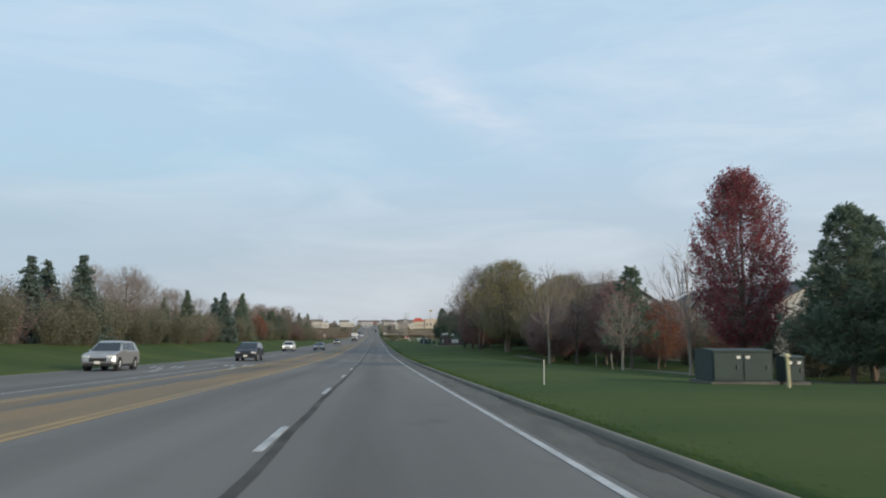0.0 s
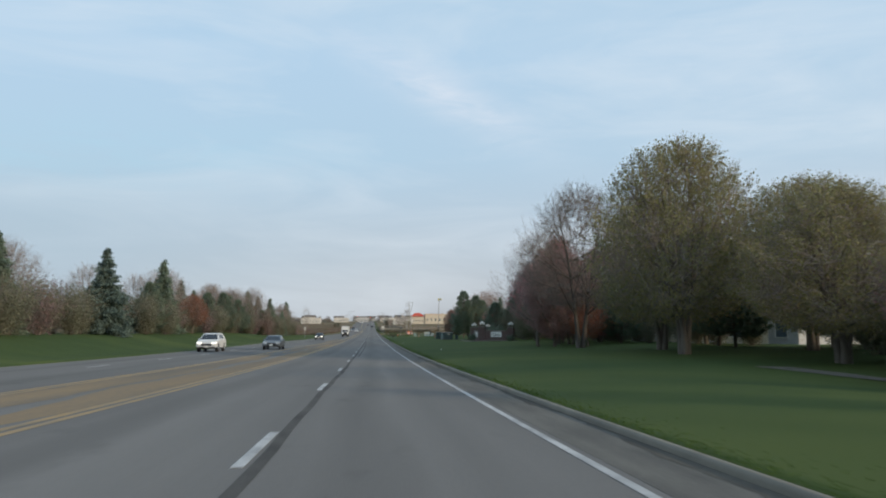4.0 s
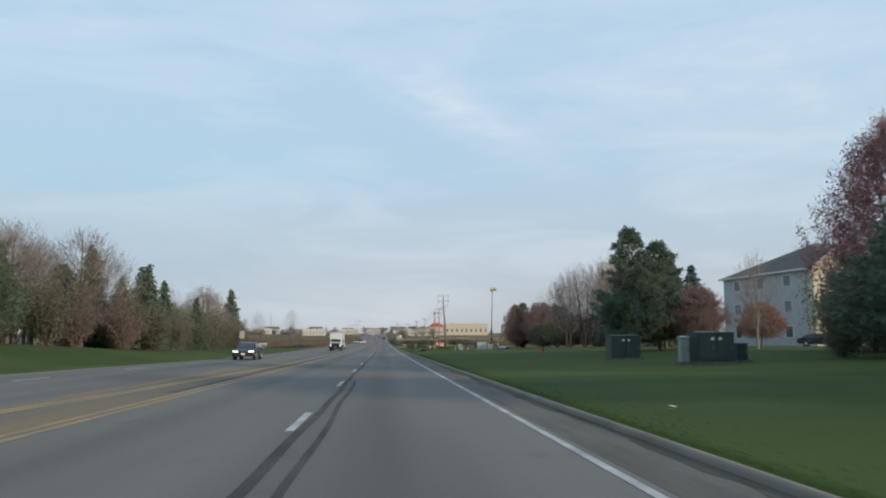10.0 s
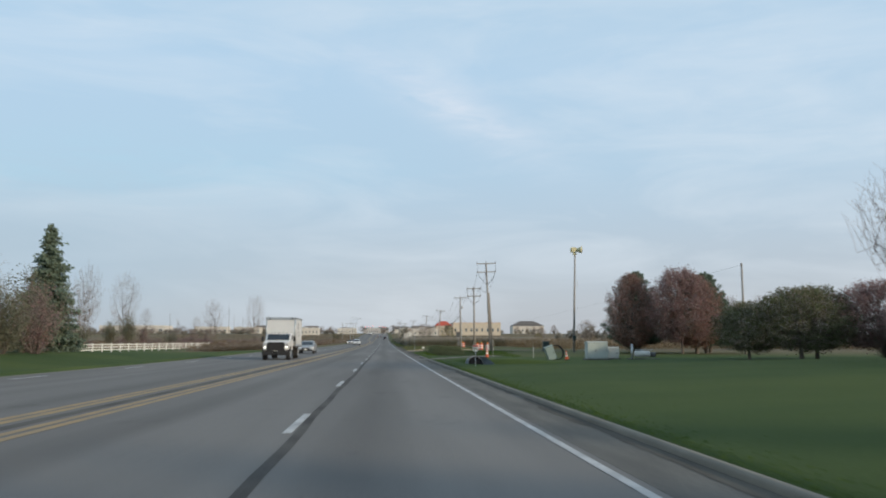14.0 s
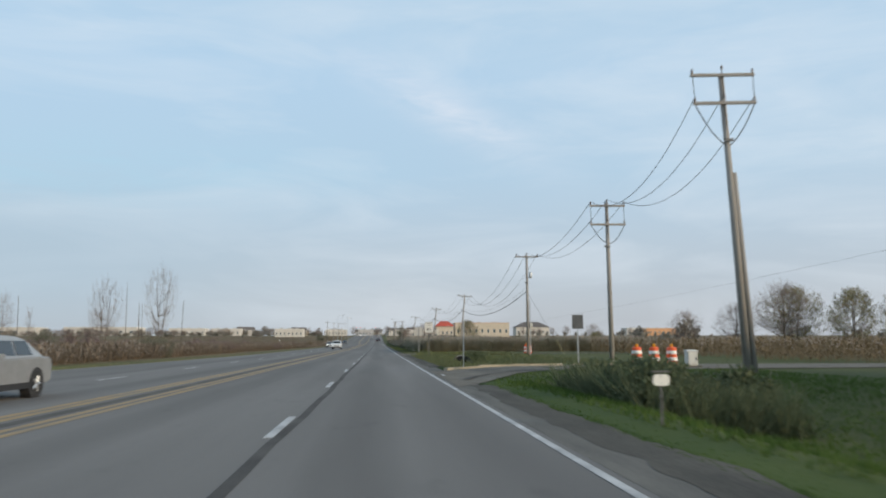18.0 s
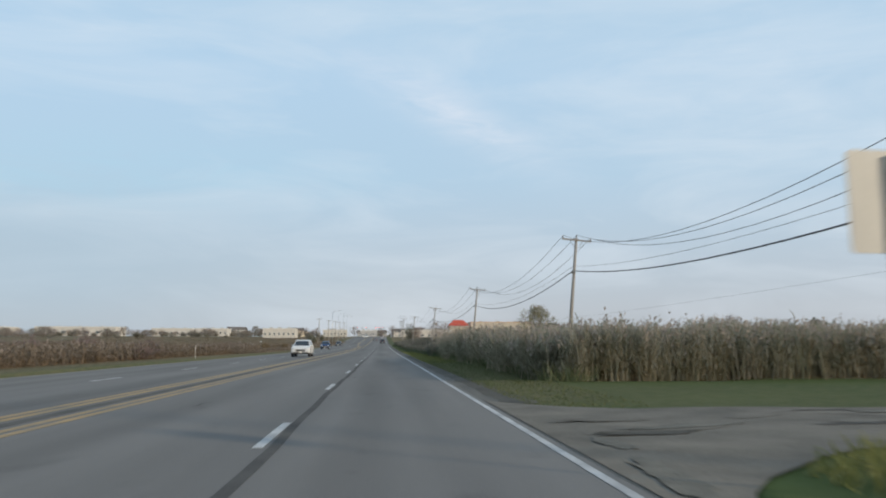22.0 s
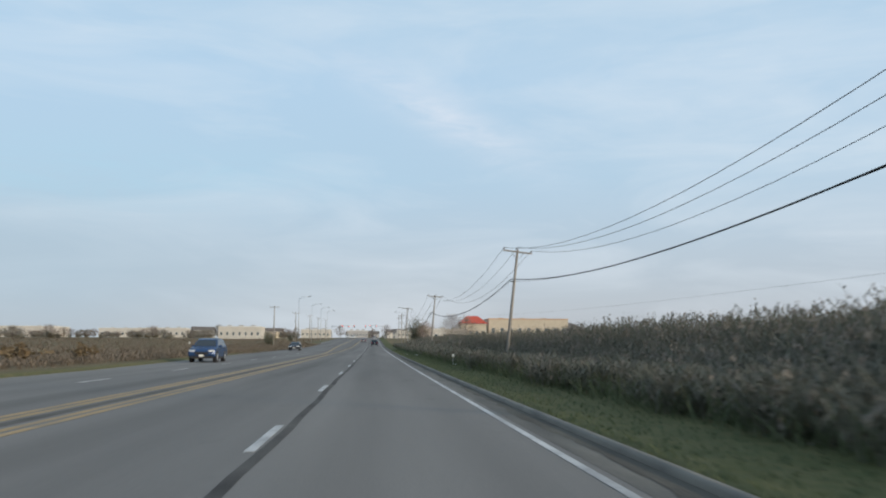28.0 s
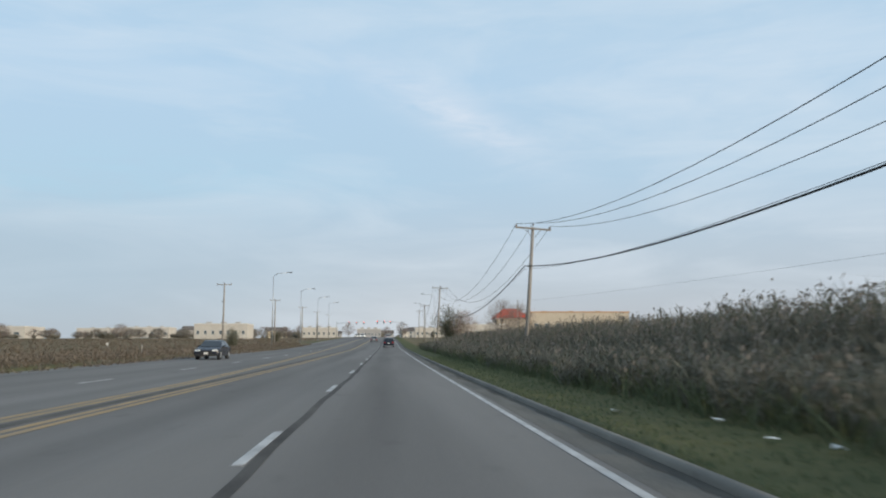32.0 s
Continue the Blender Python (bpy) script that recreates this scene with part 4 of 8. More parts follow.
kind_of("red_maple", feather_tree("maple_tree", "tall upright maple with crimson autumn leaves beside the lawn", 3, 12.0, 3.3, 1.9, 1.8, 26, 1150, (0.8, 1.5), 1.1, "leaf_red", 26, 0.062, 0.15, trunk_r=0.2, lobes=0.2, bare_tip=1.2))
kind_of("round_maple", feather_tree("maple_tree", "broad maple with thinning dusky red leaves and bare upright twig ends", 5, 11.9, 5.1, 1.0, 1.5, 34, 1700, (0.9, 1.9), 1.25, "leaf_rust", 22, 0.062, 0.17, trunk_r=0.24, lobes=0.2, fine=0.007, bare_tip=1.9, stems=3))
kind_of("maroon_tree", feather_tree("ornamental_tree", "low rounded ornamental tree with dark maroon leaves", 8, 6.4, 3.4, 0.9, 1.0, 22, 900, (0.6, 1.2), 0.9, "leaf_maroon", 24, 0.055, 0.15, trunk_r=0.13, square=0.5, lobes=0.16, stems=2))
kind_of("full_tree", feather_tree("shade_tree", "dense rounded tree turning from green to rust red", 10, 9.1, 3.4, 0.9, 1.4, 24, 950, (0.7, 1.3), 1.0, "leaf_turning", 26, 0.062, 0.16, trunk_r=0.18, lobes=0.22))
kind_of("rust_tree", feather_tree("ornamental_tree", "small tree with rust orange autumn leaves", 9, 5.3, 2.2, 1.2, 1.2, 16, 420, (0.5, 1.0), 0.9, "leaf_orange", 18, 0.052, 0.14, trunk_r=0.07, lobes=0.2))
kind_of("green_tree", feather_tree("shade_tree", "small rounded tree still in dull green leaf", 13, 5.4, 2.8, 0.8, 1.0, 18, 620, (0.5, 1.0), 0.9, "leaf_green", 24, 0.05, 0.14, trunk_r=0.1, square=0.5, lobes=0.18))
kind_of("willow", feather_tree("shade_tree", "large airy tree with fine olive green and yellowing leaves", 12, 10.2, 5.9, 1.7, 1.6, 44, 1900, (0.8, 1.5), 0.75, "leaf_olive", 20, 0.056, 0.2, belly=0.72, square=0.5, trunk_r=0.34, lobes=0.22, stems=3, bare_tip=1.2))
kind_of("bare", feather_tree("bare_tree", "leafless tree with fine grey twigs and a spreading crown", 21, 10.0, 4.6, 2.6, 2.0, 34, 620, (0.9, 1.9), 1.2, trunk_r=0.18, belly=0.8, lobes=0.24, fine=0.008, hollow=0.1, low=0.75))
kind_of("big_bare", feather_tree("bare_tree", "large leafless tree with a thick dark trunk and heavy spreading limbs", 24, 13.6, 6.0, 3.4, 2.6, 44, 1900, (1.0, 2.0), 1.15, trunk_r=0.27, belly=0.85, lobes=0.26, fine=0.007, hollow=0.08, low=0.85, stems=2, bark="bark_dark", twig="twig_dark"))
kind_of("field_bare", feather_tree("bare_tree", "tall leafless tree with upright limbs and few twigs in the field", 22, 10.0, 4.4, 2.2, 1.8, 20, 230, (0.9, 1.9), 1.7, trunk_r=0.16, belly=1.0, lobes=0.2, fine=0.008, hollow=0.1, low=0.75, stems=2))
kind_of("bare_vase", feather_tree("bare_tree", "leafless round-headed tree with upright brown twigs", 25, 9.4, 4.2, 2.6, 1.7, 26, 620, (1.2, 2.6), 2.3, trunk_r=0.15, belly=1.05, square=0.5, lobes=0.12, fine=0.0075, hollow=0.04, twig="twig_red", stems=2, low=0.6))
kind_of("young_bare", feather_tree("bare_tree", "slender young leafless tree with a pale trunk", 28, 6.6, 1.9, 2.4, 2.1, 14, 130, (0.9, 1.9), 2.0, trunk_r=0.075, lobes=0.2, fine=0.008, bark="bark_pale", hollow=0.05))
kind_of("dead_tree", broad_tree("dead_tree", "thin dead tree with few bare branches in the field", 31, 8.6, 3.2, None, trunk_r=0.11, start=0.25, up=1.1, kids=(10, 6, 4, 2), levels=3))
kind_of("snag", broad_tree("dead_tree", "short broken dead trunk in the field", 33, 5.0, 1.2, None, trunk_r=0.13, start=0.6, up=1.2, kids=(3, 2, 1, 1), levels=1))
kind_of("spruce", spruce("spruce_tree", "pointed dark green spruce tree", 41, 9.5, 2.7))
kind_of("blue_spruce", spruce("spruce_tree", "grey-green spruce with drooping boughs", 43, 9.0, 2.9, "needle_blue"))
kind_of("pine", pine_tree("pine_tree", "bushy dark green pine with a ragged domed crown", 47, 9.5, 3.3))
kind_of("open_pine", pine_tree("pine_tree", "open pine with tufted upturned limbs and sky between them", 49, 9.0, 3.0, limbs=54, base=0.2, per=30, dense=0.62))
kind_of("thicket", clump_bush("thicket", "dense dull green thicket under the trees", 51, (4.6, 4.6, 3.6), "shrub", 7600, 0.05, stems=26, shoots=6, twig="twig_dark"))
kind_of("brush", clump_bush("brush_thicket", "leafless greyish brown brush thicket", 53, (4.4, 4.4, 3.6), "leaf_maroon", 2400, 0.045, stems=34, shoots=9, twig="twig_dark"))
kind_of("hedge", clump_bush("evergreen_bush", "rounded dark evergreen bush", 55, (2.2, 2.2, 1.9), "needle", 2200, 0.10))
kind_of("scrub", clump_bush("scrub_bush", "low tan scrub bush in the field", 57, (2.8, 2.8, 1.5), "dry_grass", 400, 0.14, stems=10, shoots=1))
# far off, of fewer and larger leaves, the leaf colour paled for haze
kind_of("far_tree", feather_tree("tree", "distant rounded tree in dull autumn colour paled with painted haze", 81, 7.2, 3.6, 0.8, 1.2, 12, 170, (0.8, 1.6), 0.9, "leaf_far_hazed", 8, 0.16, 0.3, trunk_r=0.18, fine=0.02))
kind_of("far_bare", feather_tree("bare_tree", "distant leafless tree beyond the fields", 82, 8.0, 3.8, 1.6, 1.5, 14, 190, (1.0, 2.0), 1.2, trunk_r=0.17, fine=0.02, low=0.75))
kind_of("far_bush", clump_bush("thicket", "distant dull green thicket paled with painted haze beyond the fields", 83, (6, 6, 3.6), "leaf_far_hazed", 620, 0.28, stems=10, shoots=1))
kind_of("mid_tree", feather_tree("tree", "open olive green tree at the back of the field", 85, 8.6, 4.4, 1.6, 1.5, 22, 420, (0.8, 1.6), 0.9, "leaf_olive", 14, 0.08, 0.24, trunk_r=0.2, lobes=0.28, fine=0.012, low=0.7, stems=2))
kind_of("ditch_shrub", clump_bush("ditch_shrub", "low dense dark green shrub in the ditch", 83, (2.6, 2.6, 1.15), "weed", 5200, 0.055, stems=24, shoots=1, twig="stem_green"))

# ---- ground, road, markings ----
def grid_strip(name, xs_of, ys, z_of, material, kind="structure", label="", category=""):
    """A sheet between two or more lines that run along y."""
    v, f = [], []
    k = len(xs_of(ys[0]))
    for y in ys:
        for x in xs_of(y):
            v.append((x, y, z_of(x, y)))
    for i in range(len(ys) - 1):
        for j in range(k - 1):
            a = i * k + j
            f.append((a, a + 1, a + k + 1, a + k))
    ob = new(name, fast_mesh(name, v, f, material))
    ob.data.shade_smooth()
    return tagged(ob, label, category, kind=kind)


def build_ground():
    ys = np.unique(np.concatenate([np.arange(-300, -40, 20), np.arange(-40, 280, 5), np.arange(280, 430, 1.0), np.arange(294.5, 299, 0.25), np.arange(385, 389.5, 0.25), np.arange(430, 760, 5), np.arange(760, 1600, 40), np.array([1800, 2200, 3000, 4500.])]))
    off_r = [0.11, 0.5, 1.2, 2, 2.4, 2.8, 3.2, 3.6, 4.0, 4.5, 5, 5.5, 6, 6.5, 7, 8, 9, 10.5, 12, 15, 20, 26, 35, 60, 120, 300, 900, 2600]
    off_l = [-2600, -900, -300, -120, -60, -35, -24, -18, -14, -12, -10, -8, -6, -4, -2, -1, 0]

    def xs(y):
        return [left_edge(y) + o for o in off_l] + [left_edge(y) + 0.4, curb_x(y) + 0.05] + [curb_x(y) + o for o in off_r]
    ob = grid_strip("ground", xs, list(ys), ground_z, "terrain", label="green mown verge turning into dry brown fields", category="ground")
    at = ob.data.attributes.new("field", "FLOAT", "POINT")
    vals = []
    for v in ob.data.vertices:
        x, y = v.co.x, v.co.y
        if x > 0:
            f = max(step(414, 418, y) * (0.42 + 0.58 * step(2.8, 4.2, x)), 0.55 * step(404, 408, y) * (1 - step(432, 450, y)) * (1 - step(2.8, 3.6, x))) + (1 - step(409, 418, y)) * step(24, 40, x) * step(300, 340, y)
            f = max(f, 0.3 * step(312, 322, y) * (1 - step(410, 416, y)) * step(1.5, 3.5, x), step(60, 110, x), 0.42 * step(354, 358, y) * (1 - step(394, 397, y)) * (1 - step(3.2, 6.5, x)))
        else:
            d = left_edge(y) - x
            f = step(348, 360, y) * (0.55 + 0.45 * step(0.4, 2.0, d)) * (1 - step(15, 19, d) * (1 - step(386, 394, y)))
            f = max(f, step(40, 70, d))
        vals.append(f)
    at.data.foreach_set("value", vals)


def flat_z(lift):
    return lambda x, y: road_z(y) + lift


ROAD_YS = list(np.concatenate([np.arange(-300, -40, 20), np.arange(-40, 760, 5.0), np.arange(760, 1500, 20)]))
build_ground()
grid_strip("road", lambda y: [left_edge(y), -12.0, -7.5, -3.66, 0.16], ROAD_YS, flat_z(0), "asphalt", label="worn grey asphalt road with faded markings", category="road")
grid_strip("gutter", lambda y: [0.16, curb_x(y)], ROAD_YS, flat_z(0.002), "concrete", label="stained concrete gutter along the road edge", category="gutter")


def curb(name, x_of, y0, y1, side, label, material="curb"):
    """A kerb with a sloping face and a rounded top."""
    ys = sorted(set([y0, y0 + 1.2, y0 + 2.5, y1 - 2.5, y1 - 1.2, y1] + list(np.arange(y0 + 4, y1 - 3, 4.0))))
    prof = [(0, -0.05), (0.015, 0.045), (0.035, 0.075), (0.06, 0.083), (0.12, 0.083), (0.145, 0.07), (0.15, -0.1)]
    v, f = [], []
    k = len(prof)
    for y in ys:
        for dx, dz in prof:
            low = min(1.0, 0.12 + (y - y0) / 2.5, 0.12 + (y1 - y) / 2.5)
            v.append((x_of(y) + side * dx, y, road_z(y) + (dz * low if dz > 0 else dz)))
    for i in range(len(ys) - 1):
        for j in range(k - 1):
            a = i * k + j
            f.append((a, a + 1, a + k + 1, a + k))
    ob = new(name, fast_mesh(name, v, f, material))
    tagged(ob, label, "curb", kind="structure")


curb("curb", curb_x, -150, 316.5, 1, "pale weathered concrete curb beside the lawn")
curb("curb", curb_x, 470, 900, 1, "dark weathered concrete curb below the reeds", "curb_dark")
curb("curb", left_edge, -150, 1000, -1, "concrete curb in sunlit colour on the far side of the road", "curb_sunlit")
grid_strip("gutter", lambda y: [left_edge(y), left_edge(y) + 0.5], ROAD_YS, flat_z(0.003), "curb", label="tan concrete gutter on the far side of the road", category="gutter")


def line(name, x_of, y0, y1, width, material, label, lift=0.005, stepping=5.0):
    ys = list(np.arange(y0, y1, stepping)) + [y1]
    return grid_strip(name, lambda y: [x_of(y) - width / 2, x_of(y) + width / 2], ys, flat_z(lift), material, label=label, category="road marking")


line("edge_line", lambda y: 0.0, -150, 900, 0.11, "white_paint", "solid white edge line, worn")
for gap in (-0.13, 0.13):
    line("yellow_line", lambda y: -7.5 + gap * 1.1, -150, 900, 0.17, "yellow_paint", "faded solid yellow centre line")
    line("yellow_line", lambda y: float(np.interp(y, (160, 190, 215, 600, 700), (-11.2, -9.3, -8.6, -8.5, -11.5))) + gap * 1.1, -150, 900, 0.19, "yellow_paint", "faded solid yellow centre line")
line("tar_joint", lambda y: -3.5 + 0.03 * math.sin(y * 0.21) + 0.02 * math.sin(y * 0.9), -150, 900, 0.15, "tar", "dark tar-filled joint between the lanes", 0.0035, 2.0)
line("tar_joint", lambda y: -3.2 + 0.1 * math.sin(y * 0.05) + 0.03 * math.sin(y * 0.6), 118, 196, 0.10, "tar", "dark tar-filled crack beside the lane line", 0.0037, 2.0)
line("tar_joint", lambda y: -8.0 + 0.04 * math.sin(y * 0.17), 190, 800, 0.3, "seal", "dark joint between the yellow lines", 0.0035, 4.0)
def median_stain(y0, y1, xa, xb, seed):
    """Tan dust and worn paint spread over the flush median."""
    ys = np.arange(y0, y1, 0.8)
    rr = np.random.default_rng(seed)
    ease = np.minimum(1, np.minimum(ys - y0, y1 - ys) / 12)
    wob = [np.convolve(rr.normal(size=len(ys)), np.ones(5) / 5, 'same') * 0.28 for k in (0, 1)]
    mid, half = (xa + xb) / 2, (xb - xa) / 2
    v = []
    for i, y in enumerate(ys):
        a, c = mid - half * ease[i] + wob[0][i] * ease[i], mid + half * ease[i] + wob[1][i] * ease[i]
        v += [(a, y, road_z(y) + 0.003), (max(a + 0.01, c), y, road_z(y) + 0.003)]
    f = [(2 * i, 2 * i + 1, 2 * i + 3, 2 * i + 2) for i in range(len(ys) - 1)]
    tagged(new("median_stain", fast_mesh("median_stain", v, f, "median_dust")), "tan dust and worn yellow paint on the flush median", "stain", kind="structure")


median_stain(-12, 74, -9.6, -7.5, 5)
median_stain(-30, 30, -11.3, -10.2, 9)
median_stain(36, 128, -11.0, -9.6, 6)
median_stain(70, 225, -9.0, -7.6, 7)
median_stain(128, 240, -10.4, -9.4, 8)


def dirt_strip(y0, y1, seed):
    """Damp dirt and leaf litter along the foot of the kerb, uneven in width."""
    ys = np.arange(y0, y1, 0.3)
    rr = np.random.default_rng(int(seed * 10))
    w = 0.2 + 0.08 * np.sin(ys * 0.13 + seed) + 0.06 * np.sin(ys * 0.71 + 2 * seed) + np.convolve(rr.normal(size=len(ys)), np.ones(3) / 3, 'same') * 0.07
    w = np.clip(w, 0.03, 0.5)
    v = [(curb_x(y) - (k * wi), y, road_z(y) + 0.006) for y, wi in zip(ys, w) for k in (1, 0)]
    f = [(2 * i, 2 * i + 1, 2 * i + 3, 2 * i + 2) for i in range(len(ys) - 1)]
    tagged(new("gutter_dirt", fast_mesh("gutter_dirt", v, f, "gutter_dirt")), "dark damp dirt along the foot of the curb", "dirt", kind="structure")


def bare_shoulder(y0, y1, seed):
    """Dirt and fine gravel where the verge meets the road without a curb."""
    ys = np.arange(y0, y1, 0.3)
    rr = np.random.default_rng(seed)
    w = np.clip(0.33 + 0.08 * np.sin(ys * 0.17 + seed) + np.convolve(rr.normal(size=len(ys)), np.ones(3) / 3, 'same') * 0.08, 0.1, 0.6)
    o = np.clip(0.36 + 0.1 * np.sin(ys * 0.23 + 2 * seed) + np.convolve(rr.normal(size=len(ys)), np.ones(3) / 3, 'same') * 0.1, 0.16, 0.7)
    v = []
    for y, wi, oi in zip(ys, w, o):
        c = curb_x(y)
        v += [(c - wi, y, road_z(y) + 0.006), (c - 0.04, y, road_z(y) + 0.012), (c + 0.13, y, ground_z(c + 0.13, y) + 0.014), (c + oi, y, ground_z(c + oi, y) + 0.008)]
    f = [(4 * i + k, 4 * i + k + 1, 4 * i + k + 5, 4 * i + k + 4) for i in range(len(ys) - 1) for k in range(3)]
    tagged(new("gutter_dirt", fast_mesh("gutter_dirt", v, f, "gutter_dirt")), "dark dirt and gravel shoulder between road and grass", "dirt", kind="structure")


dirt_strip(-60, 316, 1.0)
bare_shoulder(316, 339.5, 2)
bare_shoulder(356.5, 395, 3)
bare_shoulder(406.5, 470.5, 4)
dirt_strip(470, 700, 4.0)
line("lane_line", lambda y: -12.7, 10, 52, 0.11, "white_paint", "solid white turn lane line")


dash_me = Build().box((0, 0, 0.0), (0.13, 3.05, 0.004)).mesh("lane_dash", "white_paint")


def put_dash(x, y_far):
    y = y_far - 1.525
    ob = new("lane_dash", dash_me)
    slope = math.degrees(math.atan((road_z(y + 1.5) - road_z(y - 1.5)) / 3.0))
    ob.matrix_basis = pose(x, y, road_z(y) + 0.0065, slope, 0, 0)
    tagged(ob, "worn white lane dash on the asphalt", "road marking", "lane dashes", "structure")


for i in range(-4, 62):
    put_dash(-3.66, 12.87 + 12.19 * i)
for i in range(0, 60):
    y_ = 18.0 + 12.19 * i
    if y_ > 55:
        put_dash(-15.6 if y_ < 340 else -12.0, y_)

# turn arrows and lane words, too worn to read, on the far turn lane
for ax, ay in ((-11.0, 47.5), (-14.6, 44.0)):
    b = Build()
    b.box((0, -0.9, 0), (0.14, 2.2, 0.004))
    b.add([(-0.45, 0.2, 0.002), (0.45, 0.2, 0.002), (0, 1.5, 0.002)], [(0, 1, 2)])
    for w in (-0.8, -0.4, 0.4, 0.8):
        b.box((w, -3.2, 0), (0.12, 1.5, 0.004))
    ob = new("lane_arrow", b.mesh("lane_arrow", "white_paint"))
    ob.matrix_basis = pose(ax, ay, road_z(ay) + 0.01, -1.4, 0, 180)
    tagged(ob, "worn white turn arrow painted on the road", "road marking", kind="structure")


# drives that cross the verge
DRIVE_EDGES = []


def on_drive(x, y):
    for near, far, length in DRIVE_EDGES:
        if x < length and np.interp(x, *zip(*near)) - 0.15 < y < np.interp(x, *zip(*far)) + 0.15:
            return True
    return False


def drive(near, far, length, material, label):
    """A paved strip between two edges, each given as (x, y) along the drive."""
    DRIVE_EDGES.append((near, far, length))
    xs = [0.2, 0.6, 1.0, 1.5, 2.0, 2.6, 3.3, 4, 5, 6, 7, 8, 10, 12, 14, 17, 20, 25, 30, 36, 45, 52, 60]
    xs = [x for x in xs if x <= length]
    v, f = [], []
    n = 16
    for x in xs:
        y0, y1 = (float(np.interp(x, [p[0] for p in e], [p[1] for p in e])) for e in (near, far))
        for k in range(n + 1):
            y = y0 + (y1 - y0) * k / n
            v.append((x, y, max(ground_z(x, y), road_z(y) - 0.01) + 0.022 + 0.012 * step(0.9, 2.0, x)))
    for i in range(len(xs) - 1):
        for k in range(n):
            a = i * (n + 1) + k
            f.append((a, a + n + 1, a + n + 2, a + 1))
    tagged(new("driveway", fast_mesh("driveway", v, f, material)), label, "driveway", kind="structure")


drive([(0.9, 300.8), (3, 303.4), (9, 309.0)], [(0.9, 303.6), (3, 306.0), (9, 311.6)], 8, "gravel_pale", "faint gravel field path over the ditch")
drive([(0.2, 338.8), (1.2, 340.6), (2.2, 343.3), (3.3, 346.0), (4.4, 347.6), (7, 348.7), (14, 349.4), (60, 352)], [(0.2, 351.3), (1.2, 352.1), (2.8, 353.5), (7, 354.7), (60, 358)], 60, "asphalt_side", "cracked grey asphalt side drive")
drive([(0.2, 394.8), (1.2, 397.0), (3, 398.6), (8, 398.8), (60, 399)], [(0.2, 407.6), (1.2, 405.8), (2.6, 404.4), (6, 403.6), (60, 404)], 60, "asphalt_side", "patched asphalt side drive beside the reeds")


def drive_curb(name, pts, label):
    b = Build()
    for (x0, y0), (x1, y1) in zip(pts, pts[1:]):
        d = Vector((x1 - x0, y1 - y0))
        w = math.atan2(d.y, d.x)
        cx, cy = (x0 + x1) / 2, (y0 + y1) / 2
        b.box((cx, cy, max(road_z(cy), ground_z(cx, cy)) + 0.03), (d.length + 0.03, 0.22, 0.2), w)
    tagged(new(name, b.mesh(name, "curb_sunlit", 0.02)), label, "curb", kind="structure")


drive_curb("curb", [(1.0, 352.0), (1.7, 352.9), (2.8, 353.6), (4.5, 354.2), (7.2, 354.7)], "chipped curb in sunlit colour round the corner of the side drive")
drive_curb("curb", [(7.8, 354.8), (9.4, 355.0), (12.0, 355.2)], "broken end of the side drive's curb")
# long gravel lane behind the siren and the ditch
v_, f_ = [], []
for i, x in enumerate(np.arange(14, 92, 3.0)):
    yc_ = 352 + 0.02 * (x - 14)
    for dy in (-2.0, 2.0):
        v_.append((x, yc_ + dy + 3, ground_z(x, yc_ + dy) + 0.03))
    if i:
        f_.append((2 * i - 2, 2 * i, 2 * i + 1, 2 * i - 1))
tagged(new("gravel_lane", fast_mesh("gravel_lane", v_, f_, "gravel")), "narrow pale gravel lane across the field", "path", kind="structure")

# footpath behind the first lawn
v_, f_ = [], []
for i, y in enumerate(np.arange(30, 97, 1.5)):
    xc_ = float(np.interp(y, (30, 52, 63, 72, 81, 97), (21.5, 20.6, 20.2, 19.5, 18.6, 15.5)))
    for dx in (-0.85, 0.85):
        v_.append((xc_ + dx, y, ground_z(xc_ + dx, y) + 0.03))
    if i:
        f_.append((2 * i - 2, 2 * i - 1, 2 * i + 1, 2 * i))
tagged(new("footpath", fast_mesh("footpath", v_, f_, "gravel")), "pale grey footpath behind the lawn", "path", kind="structure")

# storm drain in the gutter, cracks and patches in the asphalt
for gy in (29.0, 106.0):
    t_ = thing("storm_drain", "dark iron storm drain in the gutter", "drain", kind="structure", at=(0.62, gy, road_z(gy) + 0.006))
    b = Build()
    for k in range(7):
        b.box((0, -0.36 + 0.12 * k, 0.006), (0.42, 0.05, 0.012))
    part("grate", b, "steel_dark", t_)
    # flat black sheet in place of the shaded pit below the bars
    part("pit_shade", Build().box((0, 0, -0.002), (0.52, 0.9, 0.004)), "hole_shade", t_)
rng0 = np.random.default_rng(77)
for k in range(15):
    y0 = rng0.uniform(10, 570)
    x0 = rng0.uniform(-6.8, -0.4)
    pts = [(x0, y0)]
    for j in range(7):
        pts.append((pts[-1][0] + rng0.normal() * 0.22 + 0.12, pts[-1][1] + rng0.uniform(0.1, 0.5)))
    v_, f_ = [], []
    for i, (x, y) in enumerate(pts):
        v_ += [(x - 0.025, y, road_z(y) + 0.003), (x + 0.025, y, road_z(y) + 0.003)]
        if i:
            f_.append((2 * i - 2, 2 * i - 1, 2 * i + 1, 2 * i))
    tagged(new("crack", fast_mesh("crack", v_, f_, "tar")), "dark crack in the asphalt", "crack", "cracks", "structure")

